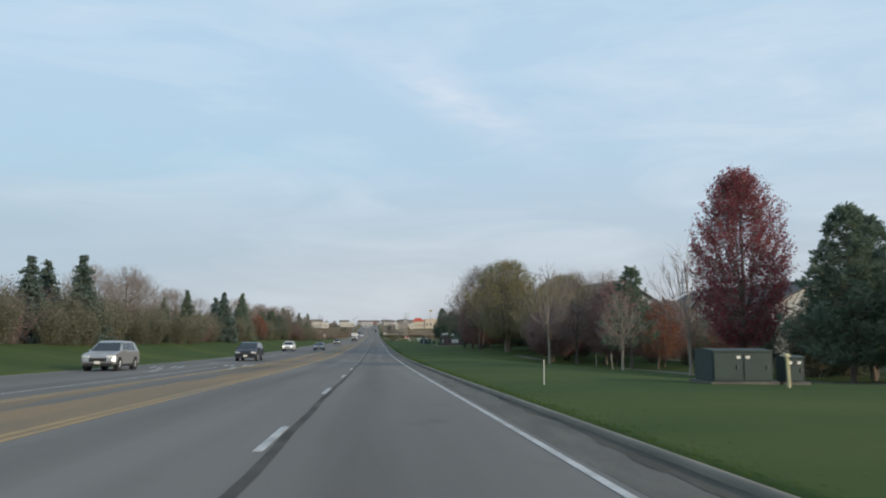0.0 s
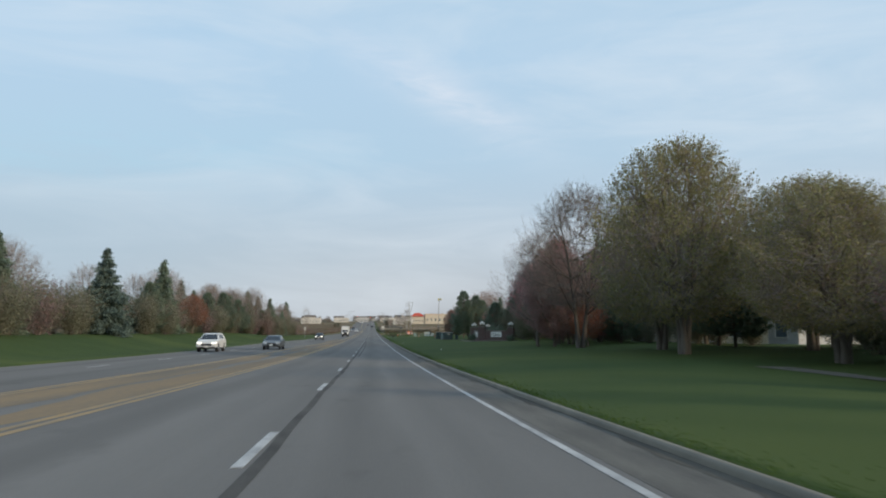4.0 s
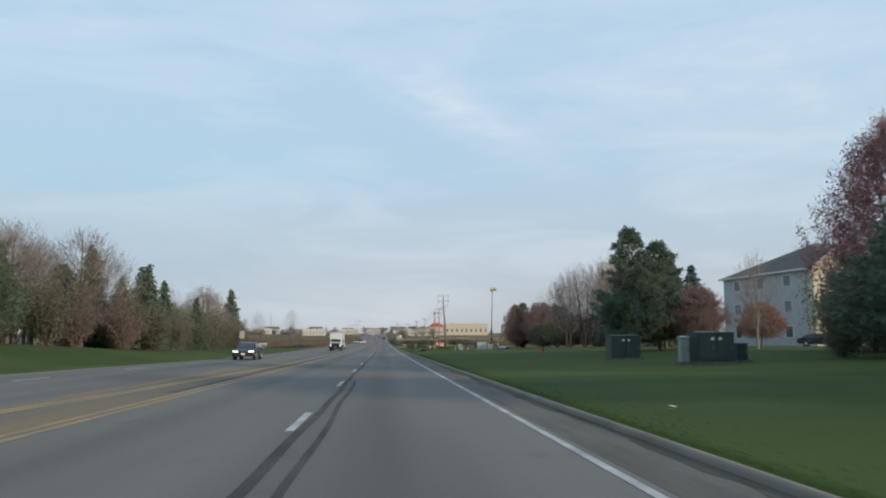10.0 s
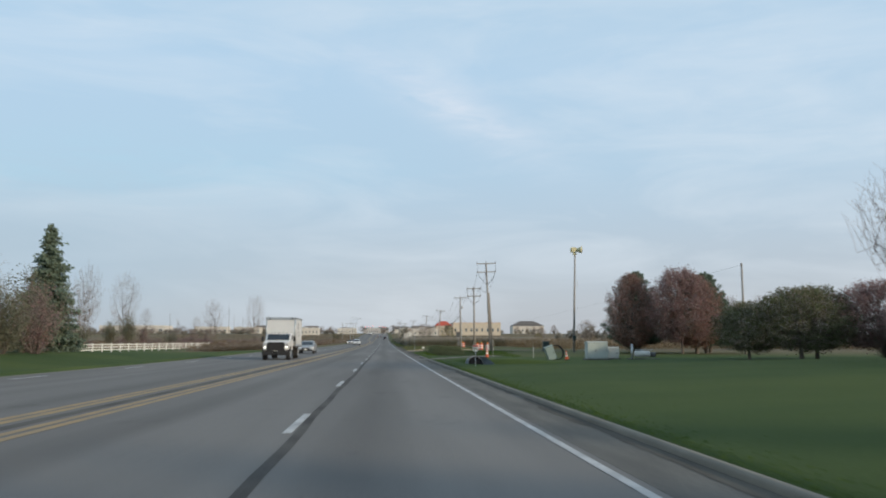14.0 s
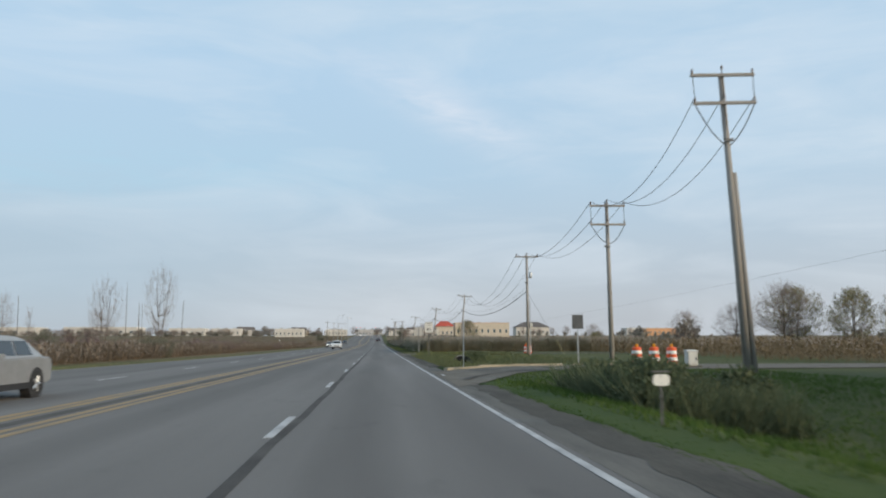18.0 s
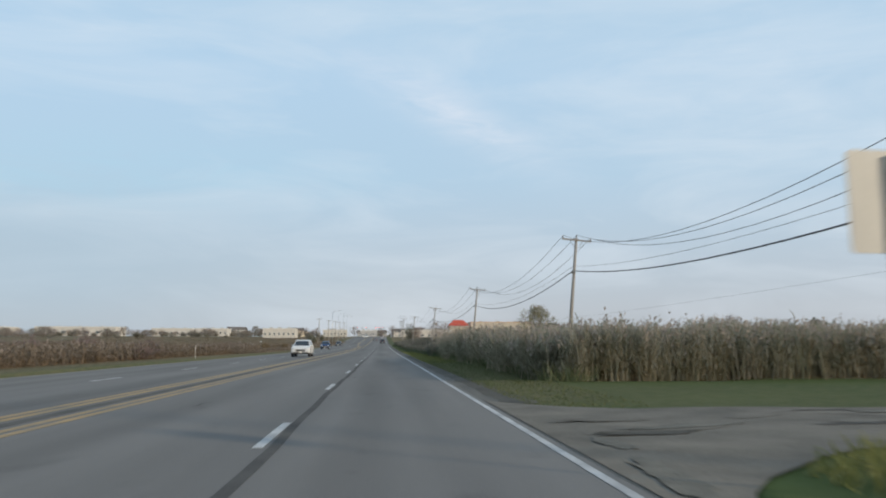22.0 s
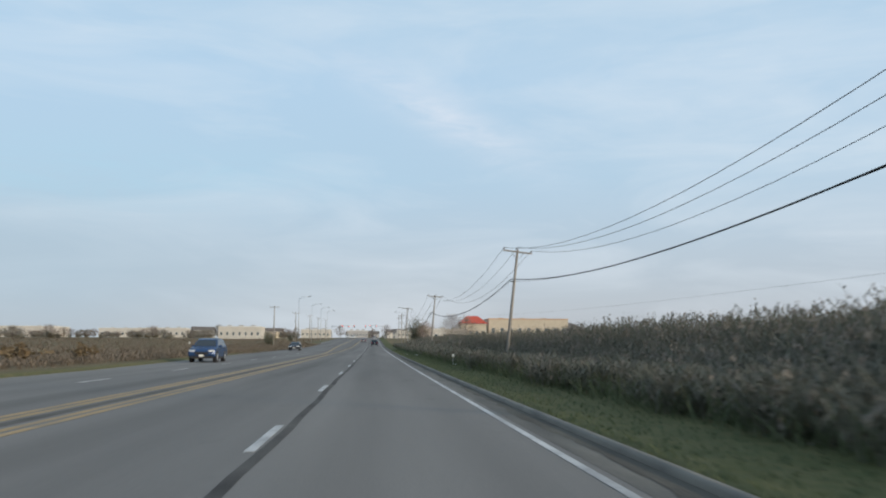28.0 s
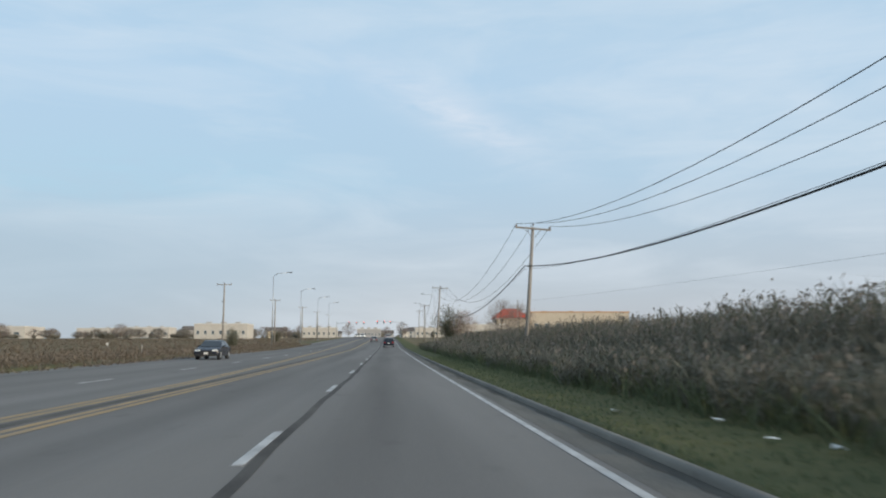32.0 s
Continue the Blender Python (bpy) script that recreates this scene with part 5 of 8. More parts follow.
# cracks, sealed seams and patches on the two side drives
rng1 = np.random.default_rng(41)
for (xa, xb), (ya, yb), n_ in (((1.2, 9.0), (346, 353), 9), ((3.0, 12.0), (398.6, 403.6), 2)):
    for k in range(n_):
        x, y = rng1.uniform(xa, xb), rng1.uniform(ya, yb)
        if not on_drive(x, y):
            continue
        w, dx, dy = rng1.uniform(0.012, 0.03), rng1.normal() * 0.35, rng1.normal() * 0.12
        v_, f_ = [], []
        for i in range(7):
            v_ += [(x, y - w, max(ground_z(x, y), road_z(y) - 0.01) + 0.04), (x, y + w, max(ground_z(x, y), road_z(y) - 0.01) + 0.04)]
            if i:
                f_.append((2 * i - 2, 2 * i, 2 * i + 1, 2 * i - 1))
            x, y = x + dx + rng1.normal() * 0.08, y + dy + rng1.normal() * 0.07
        tagged(new("crack", fast_mesh("crack", v_, f_, "tar")), "dark sealed crack in the side drive", "crack", "cracks", "structure")
rng2 = np.random.default_rng(43)
spots_ = [(2.6, 350.6, 1.5, 0.9, "seal"), (7.4, 351.4, 1.6, 0.7, "seal"), (0.62, 397.4, 0.4, 2.4, "gravel"), (0.8, 399.9, 0.3, 1.2, "gravel")]
spots_ += [(rng2.uniform(1.4, 12), rng2.uniform(399.2, 403.2), rng2.uniform(0.4, 2.6), rng2.uniform(0.15, 0.6), rng2.choice(["seal", "gravel", "asphalt_side", "gutter_dirt"])) for k in range(22)]
spots_ += [(rng2.uniform(1.2, 8), rng2.uniform(347.5, 352.5), rng2.uniform(0.3, 1.4), rng2.uniform(0.12, 0.4), rng2.choice(["seal", "gravel", "gutter_dirt"])) for k in range(12)]
for k, (x, y, sx, sy, m_) in enumerate(spots_):
    v_ = []
    p3_ = rng2.uniform(0, 6.28, 4)
    for i in range(26):
        w = 2 * math.pi * i / 26
        r = 1 + 0.2 * math.sin(2 * w + p3_[0]) + 0.13 * math.sin(5 * w + p3_[1]) + 0.1 * math.sin(9 * w + p3_[2]) + 0.05 * rng2.normal()
        px_, py_ = x + sx * 0.5 * r * math.cos(w), y + sy * 0.5 * r * math.sin(w)
        v_.append((px_, py_, max(ground_z(px_, py_), road_z(py_) - 0.01) + 0.037 + 0.0004 * k))
    tagged(new("asphalt_patch", fast_mesh("asphalt_patch", v_, [tuple(range(26))], m_)), "ragged worn patch in the side drive", "patch", "patches", "structure")
line("edge_line", lambda y: 0.42, 345.9, 347.2, 0.12, "white_paint", "short worn scrap of white line at the drive", 0.03, 0.5)

# winding tar crack across the side drive
pts = [(0.9, 342.7), (1.05, 343.4), (1.4, 344.2), (1.5, 344.9), (1.95, 345.6), (2.3, 346.5), (3.0, 347.2), (3.5, 347.9), (4.3, 348.3), (5.2, 348.9)]
v_, f_ = [], []
for i, (x, y) in enumerate(pts):
    z = max(ground_z(x, y), road_z(y) - 0.01) + 0.045
    w = 0.10 + 0.05 * math.sin(i * 1.9)
    dx_, dy_ = np.subtract(pts[min(i + 1, len(pts) - 1)], pts[max(i - 1, 0)])
    nx_, ny_ = dy_ / math.hypot(dx_, dy_), -dx_ / math.hypot(dx_, dy_)
    v_ += [(x - w * nx_, y - w * ny_, z), (x + w * nx_, y + w * ny_, z)]
    if i:
        f_.append((2 * i - 2, 2 * i - 1, 2 * i + 1, 2 * i))
tagged(new("crack", fast_mesh("crack", v_, f_, "tar")), "wide winding tar-filled crack in the side drive", "crack", "cracks", "structure")

# ---- power line ----
def insulator(at):
    return Build().lathe([(0.02, 0), (0.055, 0.03), (0.03, 0.07), (0.06, 0.11), (0.035, 0.16), (0.03, 0.2)], 8, at)


def power_pole(x, y, top, arms, lean=0.0, stub=False, gear=False):
    """A wooden pole; arms: (height, half width, braced). Returns the wire ends."""
    z0 = ground_z(x, y)
    h_ = top - z0
    t_ = thing("power_pole", "weathered grey wooden power pole with crossarms and insulators", "power pole", "power poles", at=(x, y, z0))
    lx = lambda z: lean * z
    part("shaft", Build().tube([(0, 0, -0.3), (lx(h_ * 0.5), 0, h_ * 0.5), (lx(h_), 0, h_)], [0.155, 0.132, 0.105], 12), "pole_wood", t_, smooth=True)
    ends = []
    for az, half, braced in arms:
        za = az - z0
        c = lx(za)
        part("crossarm", Build().box((0, -0.145, 0), (2 * half, 0.10, 0.12)), "pole_wood", t_, bevel=0.008).matrix_basis = pose(c, 0, za, 0, math.degrees(lean), 0)
        for s in (-1, 1):
            if braced:
                part("brace", Build().tube([(c + s * half * 0.45, -0.15, za - 0.05), (c + s * 0.1, -0.15, za - 0.62)], 0.018, 5), "steel_dark", t_)
        row = []
        for px in (-half + 0.07, -0.02 if not braced else 0.0, half - 0.07):
            zz = za + 0.06 - lean * px + (0.14 if abs(px) < 0.1 else 0)
            part("insulator", insulator((c + px, -0.145, zz)), "porcelain", t_, smooth=True)
            row.append((x + c + px, y - 0.145, z0 + zz + 0.2))
        ends.append(row)
    if stub:
        part("stub_pole", Build().tube([(0.33, 0.1, -0.3), (0.17 + lx(h_ * .6), 0.05, h_ * 0.66)], [0.125, 0.10], 10), "pole_wood", t_, smooth=True)
    if gear:
        part("transformer", Build().lathe([(0.14, 0), (0.16, 0.04), (0.16, 0.55), (0.1, 0.62)], 12, (0.3, -0.1, h_ - 2.3)), "galv", t_, smooth=True)
        part("conduit", Build().tube([(0.2, -0.12, 0), (0.2, -0.12, h_ * 0.55)], 0.04, 6), "galv", t_)
        part("meter_box", Build().box((0.3, -0.16, 2.9), (0.25, 0.14, 0.4)), "box_white", t_, bevel=0.01)
    part("bracket", Build().box((lx(6.5) - 0.1, -0.16, h_ - 2.75), (0.34, 0.09, 0.1)), "steel_dark", t_)
    return ends


def wire(a, b, sag, r, name="power_line", label="thin dark overhead power line between poles", n=22):
    a, b = Vector(a), Vector(b)
    pts = []
    for i in range(n + 1):
        f = i / n
        p = a.lerp(b, f)
        p.z -= sag * 4 * f * (1 - f)
        pts.append(p)
    ob = new(name, Build().tube(pts, r, 5).mesh(name, "wire", smooth=True))
    return tagged(ob, label, "cable")


P1 = power_pole(11.95, 344.4, 12.0, [(11.9, 1.32, False), (10.75, 1.3, False)], -0.045, stub=True)
P2 = power_pole(11.75, 360.8, 9.85, [(9.6, 1.1, False), (8.45, 1.1, False)], -0.01)
P3 = power_pole(12.45, 389.8, 10.0, [(9.8, 1.12, False)], -0.005, gear=True)
P4 = power_pole(12.0, 447.8, 9.75, [(9.55, 1.15, True)], 0.09)
P5 = power_pole(11.45, 505.6, 10.1, [(9.95, 1.2, True)], 0.09)
Q1 = power_pole(8.9, 564.2, 10.15, [(9.95, 1.25, True)], 0.113)
Q2 = power_pole(7.2, 626.1, 10.5, [(10.35, 1.25, True)], 0.075)
Q3 = power_pole(6.1, 703.0, 12.6, [(12.4, 1.3, True)], 0.06)
Q4 = power_pole(8.5, 790.0, 14.6, [(14.4, 1.2, True)], -0.02)
Q5 = power_pole(9.5, 860.0, 16.6, [(16.4, 1.2, True)], 0.02)
chain = [P1[1], P2[0], P3[0], P4[0], P5[0], Q1[0], Q2[0], Q3[0], Q4[0], Q5[0]]
for a_, b_ in zip(chain, chain[1:]):
    for p_, q_ in zip(a_, b_):
        d_ = abs(p_[1] - q_[1])
        wire(p_, q_, 1.7 if d_ < 20 else 0.00058 * d_ * d_ + (1.4 if abs(p_[1] - 389.8) < 1 else 1.05 if d_ < 40 else 0.4), 0.015)
# drop loops under the lower arms
for ends_, z_ in ((P1, 9.0), (P2, 7.3)):
    cx_ = ends_[1][1][0]
    for p_ in ends_[1]:
        wire((p_[0], p_[1], p_[2] - 0.3), (cx_ + 0.12, p_[1] + 0.1, z_), 0.25, 0.022, "jumper_cable", "dark looping jumper cable under a crossarm", 8)
    for p_, q_ in zip(ends_[0], ends_[1]):
        wire(p_, q_, 0.1, 0.016, "jumper_cable", "dark looping jumper cable between crossarms", 8)
cab = [(12.3, 389.7, 6.35), (12.5, 447.6, 7.15), (11.9, 505.5, 7.65), (9.4, 564.0, 7.6), (7.25, 625.9, 7.75), (6.5, 702.8, 9.4), (8.3, 790, 11.4)]
for a_, b_ in zip(cab, cab[1:]):
    d_ = b_[1] - a_[1]
    wire(a_, b_, 0.00043 * d_ * d_ + 0.1, 0.036, "telephone_cable", "thick black telephone cable sagging between poles", 26)
    o_ = 0.35 if a_[1] < 500 else -0.22
    wire((a_[0], a_[1], a_[2] + o_), (b_[0], b_[1], b_[2] + o_), 0.0003 * d_ * d_ + 0.3, 0.010)
wire((12.45, 389.9, 6.3), (17.5, 396.0, ground_z(17.5, 396.0)), 0.0, 0.012, "guy_wire", "taut steel guy wire from a pole to the ground", 4)
tagged(new("guy_guard", Build().tube([(17.5, 396.0, ground_z(17.5, 396.0)), (16.4, 394.66, ground_z(17.5, 396.0) + 1.4)], 0.03, 6).mesh("guy_guard", "box_yellow")), "pale yellow plastic guard on a guy wire", "guard")
wire((35, 319, 9.4), (26, 738, 12.5), 4.6, 0.008, n=40)
for x_, y_, z_ in ((35, 319, 9.6), (26, 738, 12.7)):
    z0_ = ground_z(x_, y_)
    t_ = thing("power_pole", "thin wooden pole carrying one wire over the field", "power pole", at=(x_, y_, z0_))
    part("shaft", Build().tube([(0, 0, -0.3), (0, 0, z_ - z0_)], [0.14, 0.10], 8), "pole_wood", t_, smooth=True)

# ---- siren ----
sz_ = ground_z(21.9, 337.2)
t_ = thing("warning_siren", "yellow outdoor warning siren on a tall grey pole", "siren", at=(21.9, 337.2, sz_))
part("pole", Build().tube([(-0.38, 0, -0.3), (-0.19, 0, 6), (0, 0, 12.4 - sz_)], [0.15, 0.125, 0.10], 12), "pole_wood", t_, smooth=True)
horn = Build()
ring = []
for i, (r, dx) in enumerate(((0.20, 0.0), (0.24, 0.2), (0.33, 0.45), (0.43, 0.72), (0.45, 0.76))):
    ring.append((r, dx))
horn.lathe(ring, 16)
hb = part("horn", horn, "box_yellow", t_, "pale yellow horn of the siren", smooth=True)
hb.matrix_basis = pose(0.12, -0.05, 13.0 - sz_, 0, 90, -25)
part("housing", Build().box((-0.2, 0, 13.02 - sz_), (0.6, 0.58, 0.62)), "box_yellow", t_, bevel=0.03)
part("motor_box", Build().box((-0.02, 0, 12.55 - sz_), (0.4, 0.36, 0.34)), "box_yellow", t_, bevel=0.02)
part("antenna", Build().tube([(-0.12, 0, 8.2), (0.25, 0, 8.25), (0.28, 0, 9.1)], 0.025, 5), "galv", t_)
part("control_box", Build().box((-0.33, -0.22, 1.7), (0.4, 0.2, 0.6)), "box_green", t_, bevel=0.02)


# ---- boxes and small roadside things ----
def cabinet(x, y, size, material, label, name="utility_cabinet", pad=True, doors=2, tags=2, lean=0.0):
    z = ground_z(x, y)
    t_ = thing(name, label, "utility box", at=(x, y, z))
    t_.matrix_basis = pose(x, y, z, 0, lean, 0)
    sx, sy, sz = size
    if pad:
        part("pad", Build().box((0, 0, 0.0), (sx + 0.3, sy + 0.3, 0.2)), "concrete", t_, bevel=0.02)
    z1 = 0.1 if pad else 0.0
    part("housing", Build().box((0, 0, z1 + sz / 2), (sx, sy, sz)), material, t_, bevel=0.025)
    part("lid", Build().prism([(-sy / 2 - 0.03, z1 + sz), (sy / 2 + 0.03, z1 + sz), (sy / 2 + 0.03, z1 + sz + 0.05), (0, z1 + sz + 0.1), (-sy / 2 - 0.03, z1 + sz + 0.05)], -sx / 2 - 0.03, sx / 2 + 0.03), material, t_, bevel=0.008)
    for k in range(doors):
        w = sx / doors
        cx = -sx / 2 + w * (k + 0.5)
        d = part("door", Build().box((cx, -sy / 2 - 0.012, z1 + sz * 0.5), (w - 0.06, 0.03, sz - 0.12)), material, t_, bevel=0.006)
        part("handle", Build().box((cx + w * 0.3, -sy / 2 - 0.045, z1 + sz * 0.5), (0.04, 0.04, 0.14)), "steel_dark", d)
    for k in range(tags):
        part("label_plate", Build().box((-0.16 + 0.32 * k, -sy / 2 - 0.032, z1 + sz * 0.82), (0.13, 0.012, 0.1)), "sign_white", t_, "small white warning plate")
    return t_


cabinet(10.15, 25.7, (2.1, 1.5, 1.0), "box_green", "dark green steel transformer cabinet on the lawn")
cabinet(12.05, 25.4, (0.7, 0.6, 0.8), "box_green", "small green utility box beside the transformer", doors=1)
cabinet(10.1, 22.0, (0.09, 0.09, 0.92), "box_yellow", "thin cream cable pedestal standing on the lawn", pad=False, doors=0, tags=0, lean=-2)
cabinet(11.45, 200.2, (1.55, 1.1, 1.15), "box_green", "dark green transformer cabinet with white plates")
cabinet(10.35, 200.4, (0.34, 0.4, 1.0), "box_teal", "grey-green pedestal beside the transformer", doors=1, tags=0)
cabinet(13.1, 201.0, (0.5, 0.4, 0.65), "box_green", "low green pedestal on the lawn", doors=1, tags=0)
cabinet(10.95, 210.5, (1.6, 1.1, 1.15), "box_green", "wide dark green transformer cabinet on the lawn")
cabinet(15.2, 304.5, (1.7, 0.9, 1.3), "box_pale", "wide pale grey-green utility cabinet on the grass", doors=2, tags=0)
cabinet(16.9, 305.6, (0.9, 0.7, 0.85), "box_white", "small white utility cabinet on the grass", doors=1, tags=0)
cabinet(11.65, 305.0, (0.7, 0.6, 1.1), "box_teal", "tilted pale teal pedestal box", doors=1, tags=0, pad=False, lean=-20)
cabinet(18.9, 341.6, (0.8, 0.7, 1.15), "box_green", "grey-green control cabinet by the gravel lane", doors=1, tags=0)
cabinet(12.7, 351.5, (0.5, 0.4, 0.65), "box_white", "small grey pedestal near the pole", doors=1, tags=0)
# pump set on a slab
t_ = thing("pump_set", "grey metal pump set with pipes on a slab", "machine", at=(19.0, 304.0, ground_z(19.0, 304.0)))
part("slab", Build().box((0, 0, 0.03), (2.4, 1.2, 0.12)), "concrete", t_, bevel=0.015)
part("tank", Build().tube([(-0.7, 0, 0.45), (0.5, 0, 0.45)], 0.26, 14), "box_white", t_, smooth=True)
part("motor", Build().tube([(0.6, 0, 0.4), (1.0, 0, 0.4)], 0.2, 12), "steel_dark", t_, smooth=True)
part("riser", Build().tube([(-0.95, 0, 0.05), (-0.95, 0, 1.25)], 0.09, 10), "galv", t_, smooth=True)
part("shelf", Build().box((0.2, 0.3, 0.78), (1.5, 0.5, 0.06)), "galv", t_, bevel=0.01)
# pipe coil behind the tilted box
co = Build()
for k in range(5):
    co.tube([(0.62 * math.cos(a), 0.05 * k, 0.62 + 0.6 * math.sin(a)) for a in np.linspace(0, 2 * math.pi, 22)], 0.03, 5, cap=False)
t_ = new("pipe_coil", co.mesh("pipe_coil", "rubber", smooth=True))
t_.matrix_basis = pose(12.25, 305.5, ground_z(12.25, 305.5), -12, 0, 20)
tagged(t_, "coil of black plastic pipe leaning on a box", "pipe coil")


def marker_post(x, y, h, label, material="vinyl", panel=None):
    z = ground_z(x, y)
    t_ = thing("marker_post", label, "post", at=(x, y, z))
    part("stake", Build().tube([(0, 0, -0.2), (0, 0, h - 0.05), (0, 0, h)], [0.014, 0.014, 0.009], 8), material, t_)
    if panel:
        part("panel", Build().box((0, -0.05, h - 0.1), (*panel,)), "sign_white", t_, bevel=0.005)
    return t_


marker_post(3.25, 24.6, 0.8, "white plastic marker stake on the lawn")
for x_, y_, h_, lean_ in ((18.4, 70.4, 1.25, 1), (16.9, 60.6, 1.3, -7), (17.6, 60.3, 1.45, 5)):
    t_ = thing("wooden_stake", "short pale weathered wooden stake at the lawn's edge", "stake", "wooden stakes", at=(x_, y_, ground_z(x_, y_)))
    t_.matrix_basis = pose(x_, y_, ground_z(x_, y_), 0, lean_, 20)
    part("post", Build().tube([(0, 0, -0.2), (0.01, 0, h_ * 0.5), (0, 0, h_ - 0.03), (0, 0, h_)], [0.05, 0.048, 0.045, 0.03], 8), "bark_pale", t_)
marker_post(11.0, 309.9, 1.0, "white plastic marker stake beyond the culvert")
marker_post(6.9, 306.6, 1.4, "white marker stake behind a cone")
marker_post(4.6, 295.4, 1.15, "thin dark steel stake in the ditch", "steel_dark")
marker_post(2.6, 546.3, 0.66, "small white marker sign below the reeds", "galv", (0.14, 0.02, 0.13))
marker_post(7.9, 422.0, 0.95, "short white marker stake in the grass")
for x_, y_ in ((-20.5, 588.0), (-22.5, 640.0), (-17.5, 455.0)):
    marker_post(x_, y_, 1.0, "thin pale marker stake in the dry field")
marker_post(-53.0, 718.0, 0.9, "small white marker in the dry field", panel=(0.4, 0.03, 0.4))


def road_sign(x, y, bottom, size, front, back, label, name="road_sign", turn=0.0, bars=None, post="galv", face_away=False):
    z = ground_z(x, y)
    t_ = thing(name, label, "sign", at=(x, y, z), turn=turn)
    top = bottom + size[1]
    k_ = 1.0 if size[0] > 0.5 else 0.4
    part("post", Build().prism([(-0.035 * k_, 0.0), (0.035 * k_, 0.0), (0.035 * k_, 0.03), (0.015 * k_, 0.05), (-0.015 * k_, 0.05), (-0.035 * k_, 0.03)], -0.3, top - 0.05, "z"), post, t_)
    w, h = size
    r = 0.05
    out = []
    for cx, cz, a0 in ((w / 2 - r, h - r, 0), (-w / 2 + r, h - r, 90), (-w / 2 + r, r, 180), (w / 2 - r, r, 270)):
        for k in range(4):
            a = radians(a0 + 30 * k)
            out.append((cx + r * math.cos(a), bottom + cz + r * math.sin(a)))
    p = part("panel", Build().prism(out, -0.012, -0.004, "y"), back if face_away else front, t_)
    part("panel_back", Build().prism(out, -0.004, 0.0, "y"), front if face_away else back, t_)
    for k in (0.2, 0.8):
        part("bolt", Build().lathe([(0.015, 0), (0.012, 0.012)], 6, (0, -0.02, bottom + h * k)), "galv", t_)
    return t_


def text_part(txt, size, at, parent, material, name, thick=0.004, stretch=1.0):
    cu = bpy.data.curves.new(name, "FONT")
    cu.body, cu.size, cu.align_x, cu.align_y, cu.extrude, cu.offset = txt, size, "CENTER", "CENTER", thick, size * 0.008
    cu.space_character = 1.12
    tmp = bpy.data.objects.new(name, cu)
    scene.collection.objects.link(tmp)
    me = bpy.data.meshes.new_from_object(tmp.evaluated_get(bpy.context.evaluated_depsgraph_get()))
    bpy.data.objects.remove(tmp)
    me.materials.clear()
    me.materials.append(M[material])
    ob = new(name, me)
    ob.parent = parent
    ob.matrix_basis = pose(*at, 90, 0, 0) @ Matrix.Diagonal((stretch, 1, 1, 1))
    return ob


spd = road_sign(2.5, 386.3, 2.22, (0.76, 0.95), "sign_white", "galv", "white speed limit 45 sign on a steel post in the verge", "speed_limit_sign", post="steel_dark")
bd = Build()
for dx, dz, sx, sz in ((0, 0.915, 0.70, 0.014), (0, 0.035, 0.70, 0.014), (-0.345, 0.475, 0.014, 0.88), (0.345, 0.475, 0.014, 0.88)):
    bd.box((dx, -0.0135, 2.22 + dz), (sx, 0.003, sz))
part("border", bd, "sign_black", spd)
text_part("SPEED", 0.17, (0, -0.014, 2.22 + 0.79), spd, "sign_black", "lettering")
text_part("LIMIT", 0.17, (0, -0.014, 2.22 + 0.585), spd, "sign_black", "lettering")
text_part("45", 0.46, (0, -0.014, 2.22 + 0.26), spd, "sign_black", "lettering", stretch=1.1)
road_sign(2.09, 396.15, 2.0, (0.75, 0.88), "sign_back", "sign_back", "bare aluminium back of a road sign", turn=182, post="rim_zinc")
road_sign(2.2, 354.9, 1.9, (0.16, 0.55), "sign_back", "sign_back", "narrow sign seen edge-on on a thin post", turn=78)
road_sign(8.9, 357.8, 1.95, (0.62, 0.78), "steel_dark", "steel_dark", "dark back of a road sign beside the side drive", turn=-6)
road_sign(-19.6, 264.5, 1.9, (0.62, 0.9), "sign_back", "sign_back", "plain grey back of a sign at the far curb")
b_ = road_sign(2.46, 281.9, 0.76, (0.27, 0.34), "sign_white", "galv", "small white warning sign with a red heading on a stake", "warning_sign")
part("red_heading", Build().box((0, -0.015, 1.045), (0.24, 0.004, 0.07)), "sign_red", b_)
for k in range(3):
    part("text_bar", Build().box((0, -0.015, 0.83 + 0.055 * k), (0.20, 0.004, 0.025)), "sign_black", b_)
ms_ = road_sign(2.05, 327.3, 0.6, (0.25, 0.17), "sign_white", "galv", "small white marker sign on a thin dark stake", post="steel_dark")
part("rail", Build().box((0, 0.01, 0.81), (0.27, 0.02, 0.025)), "steel_dark", ms_)


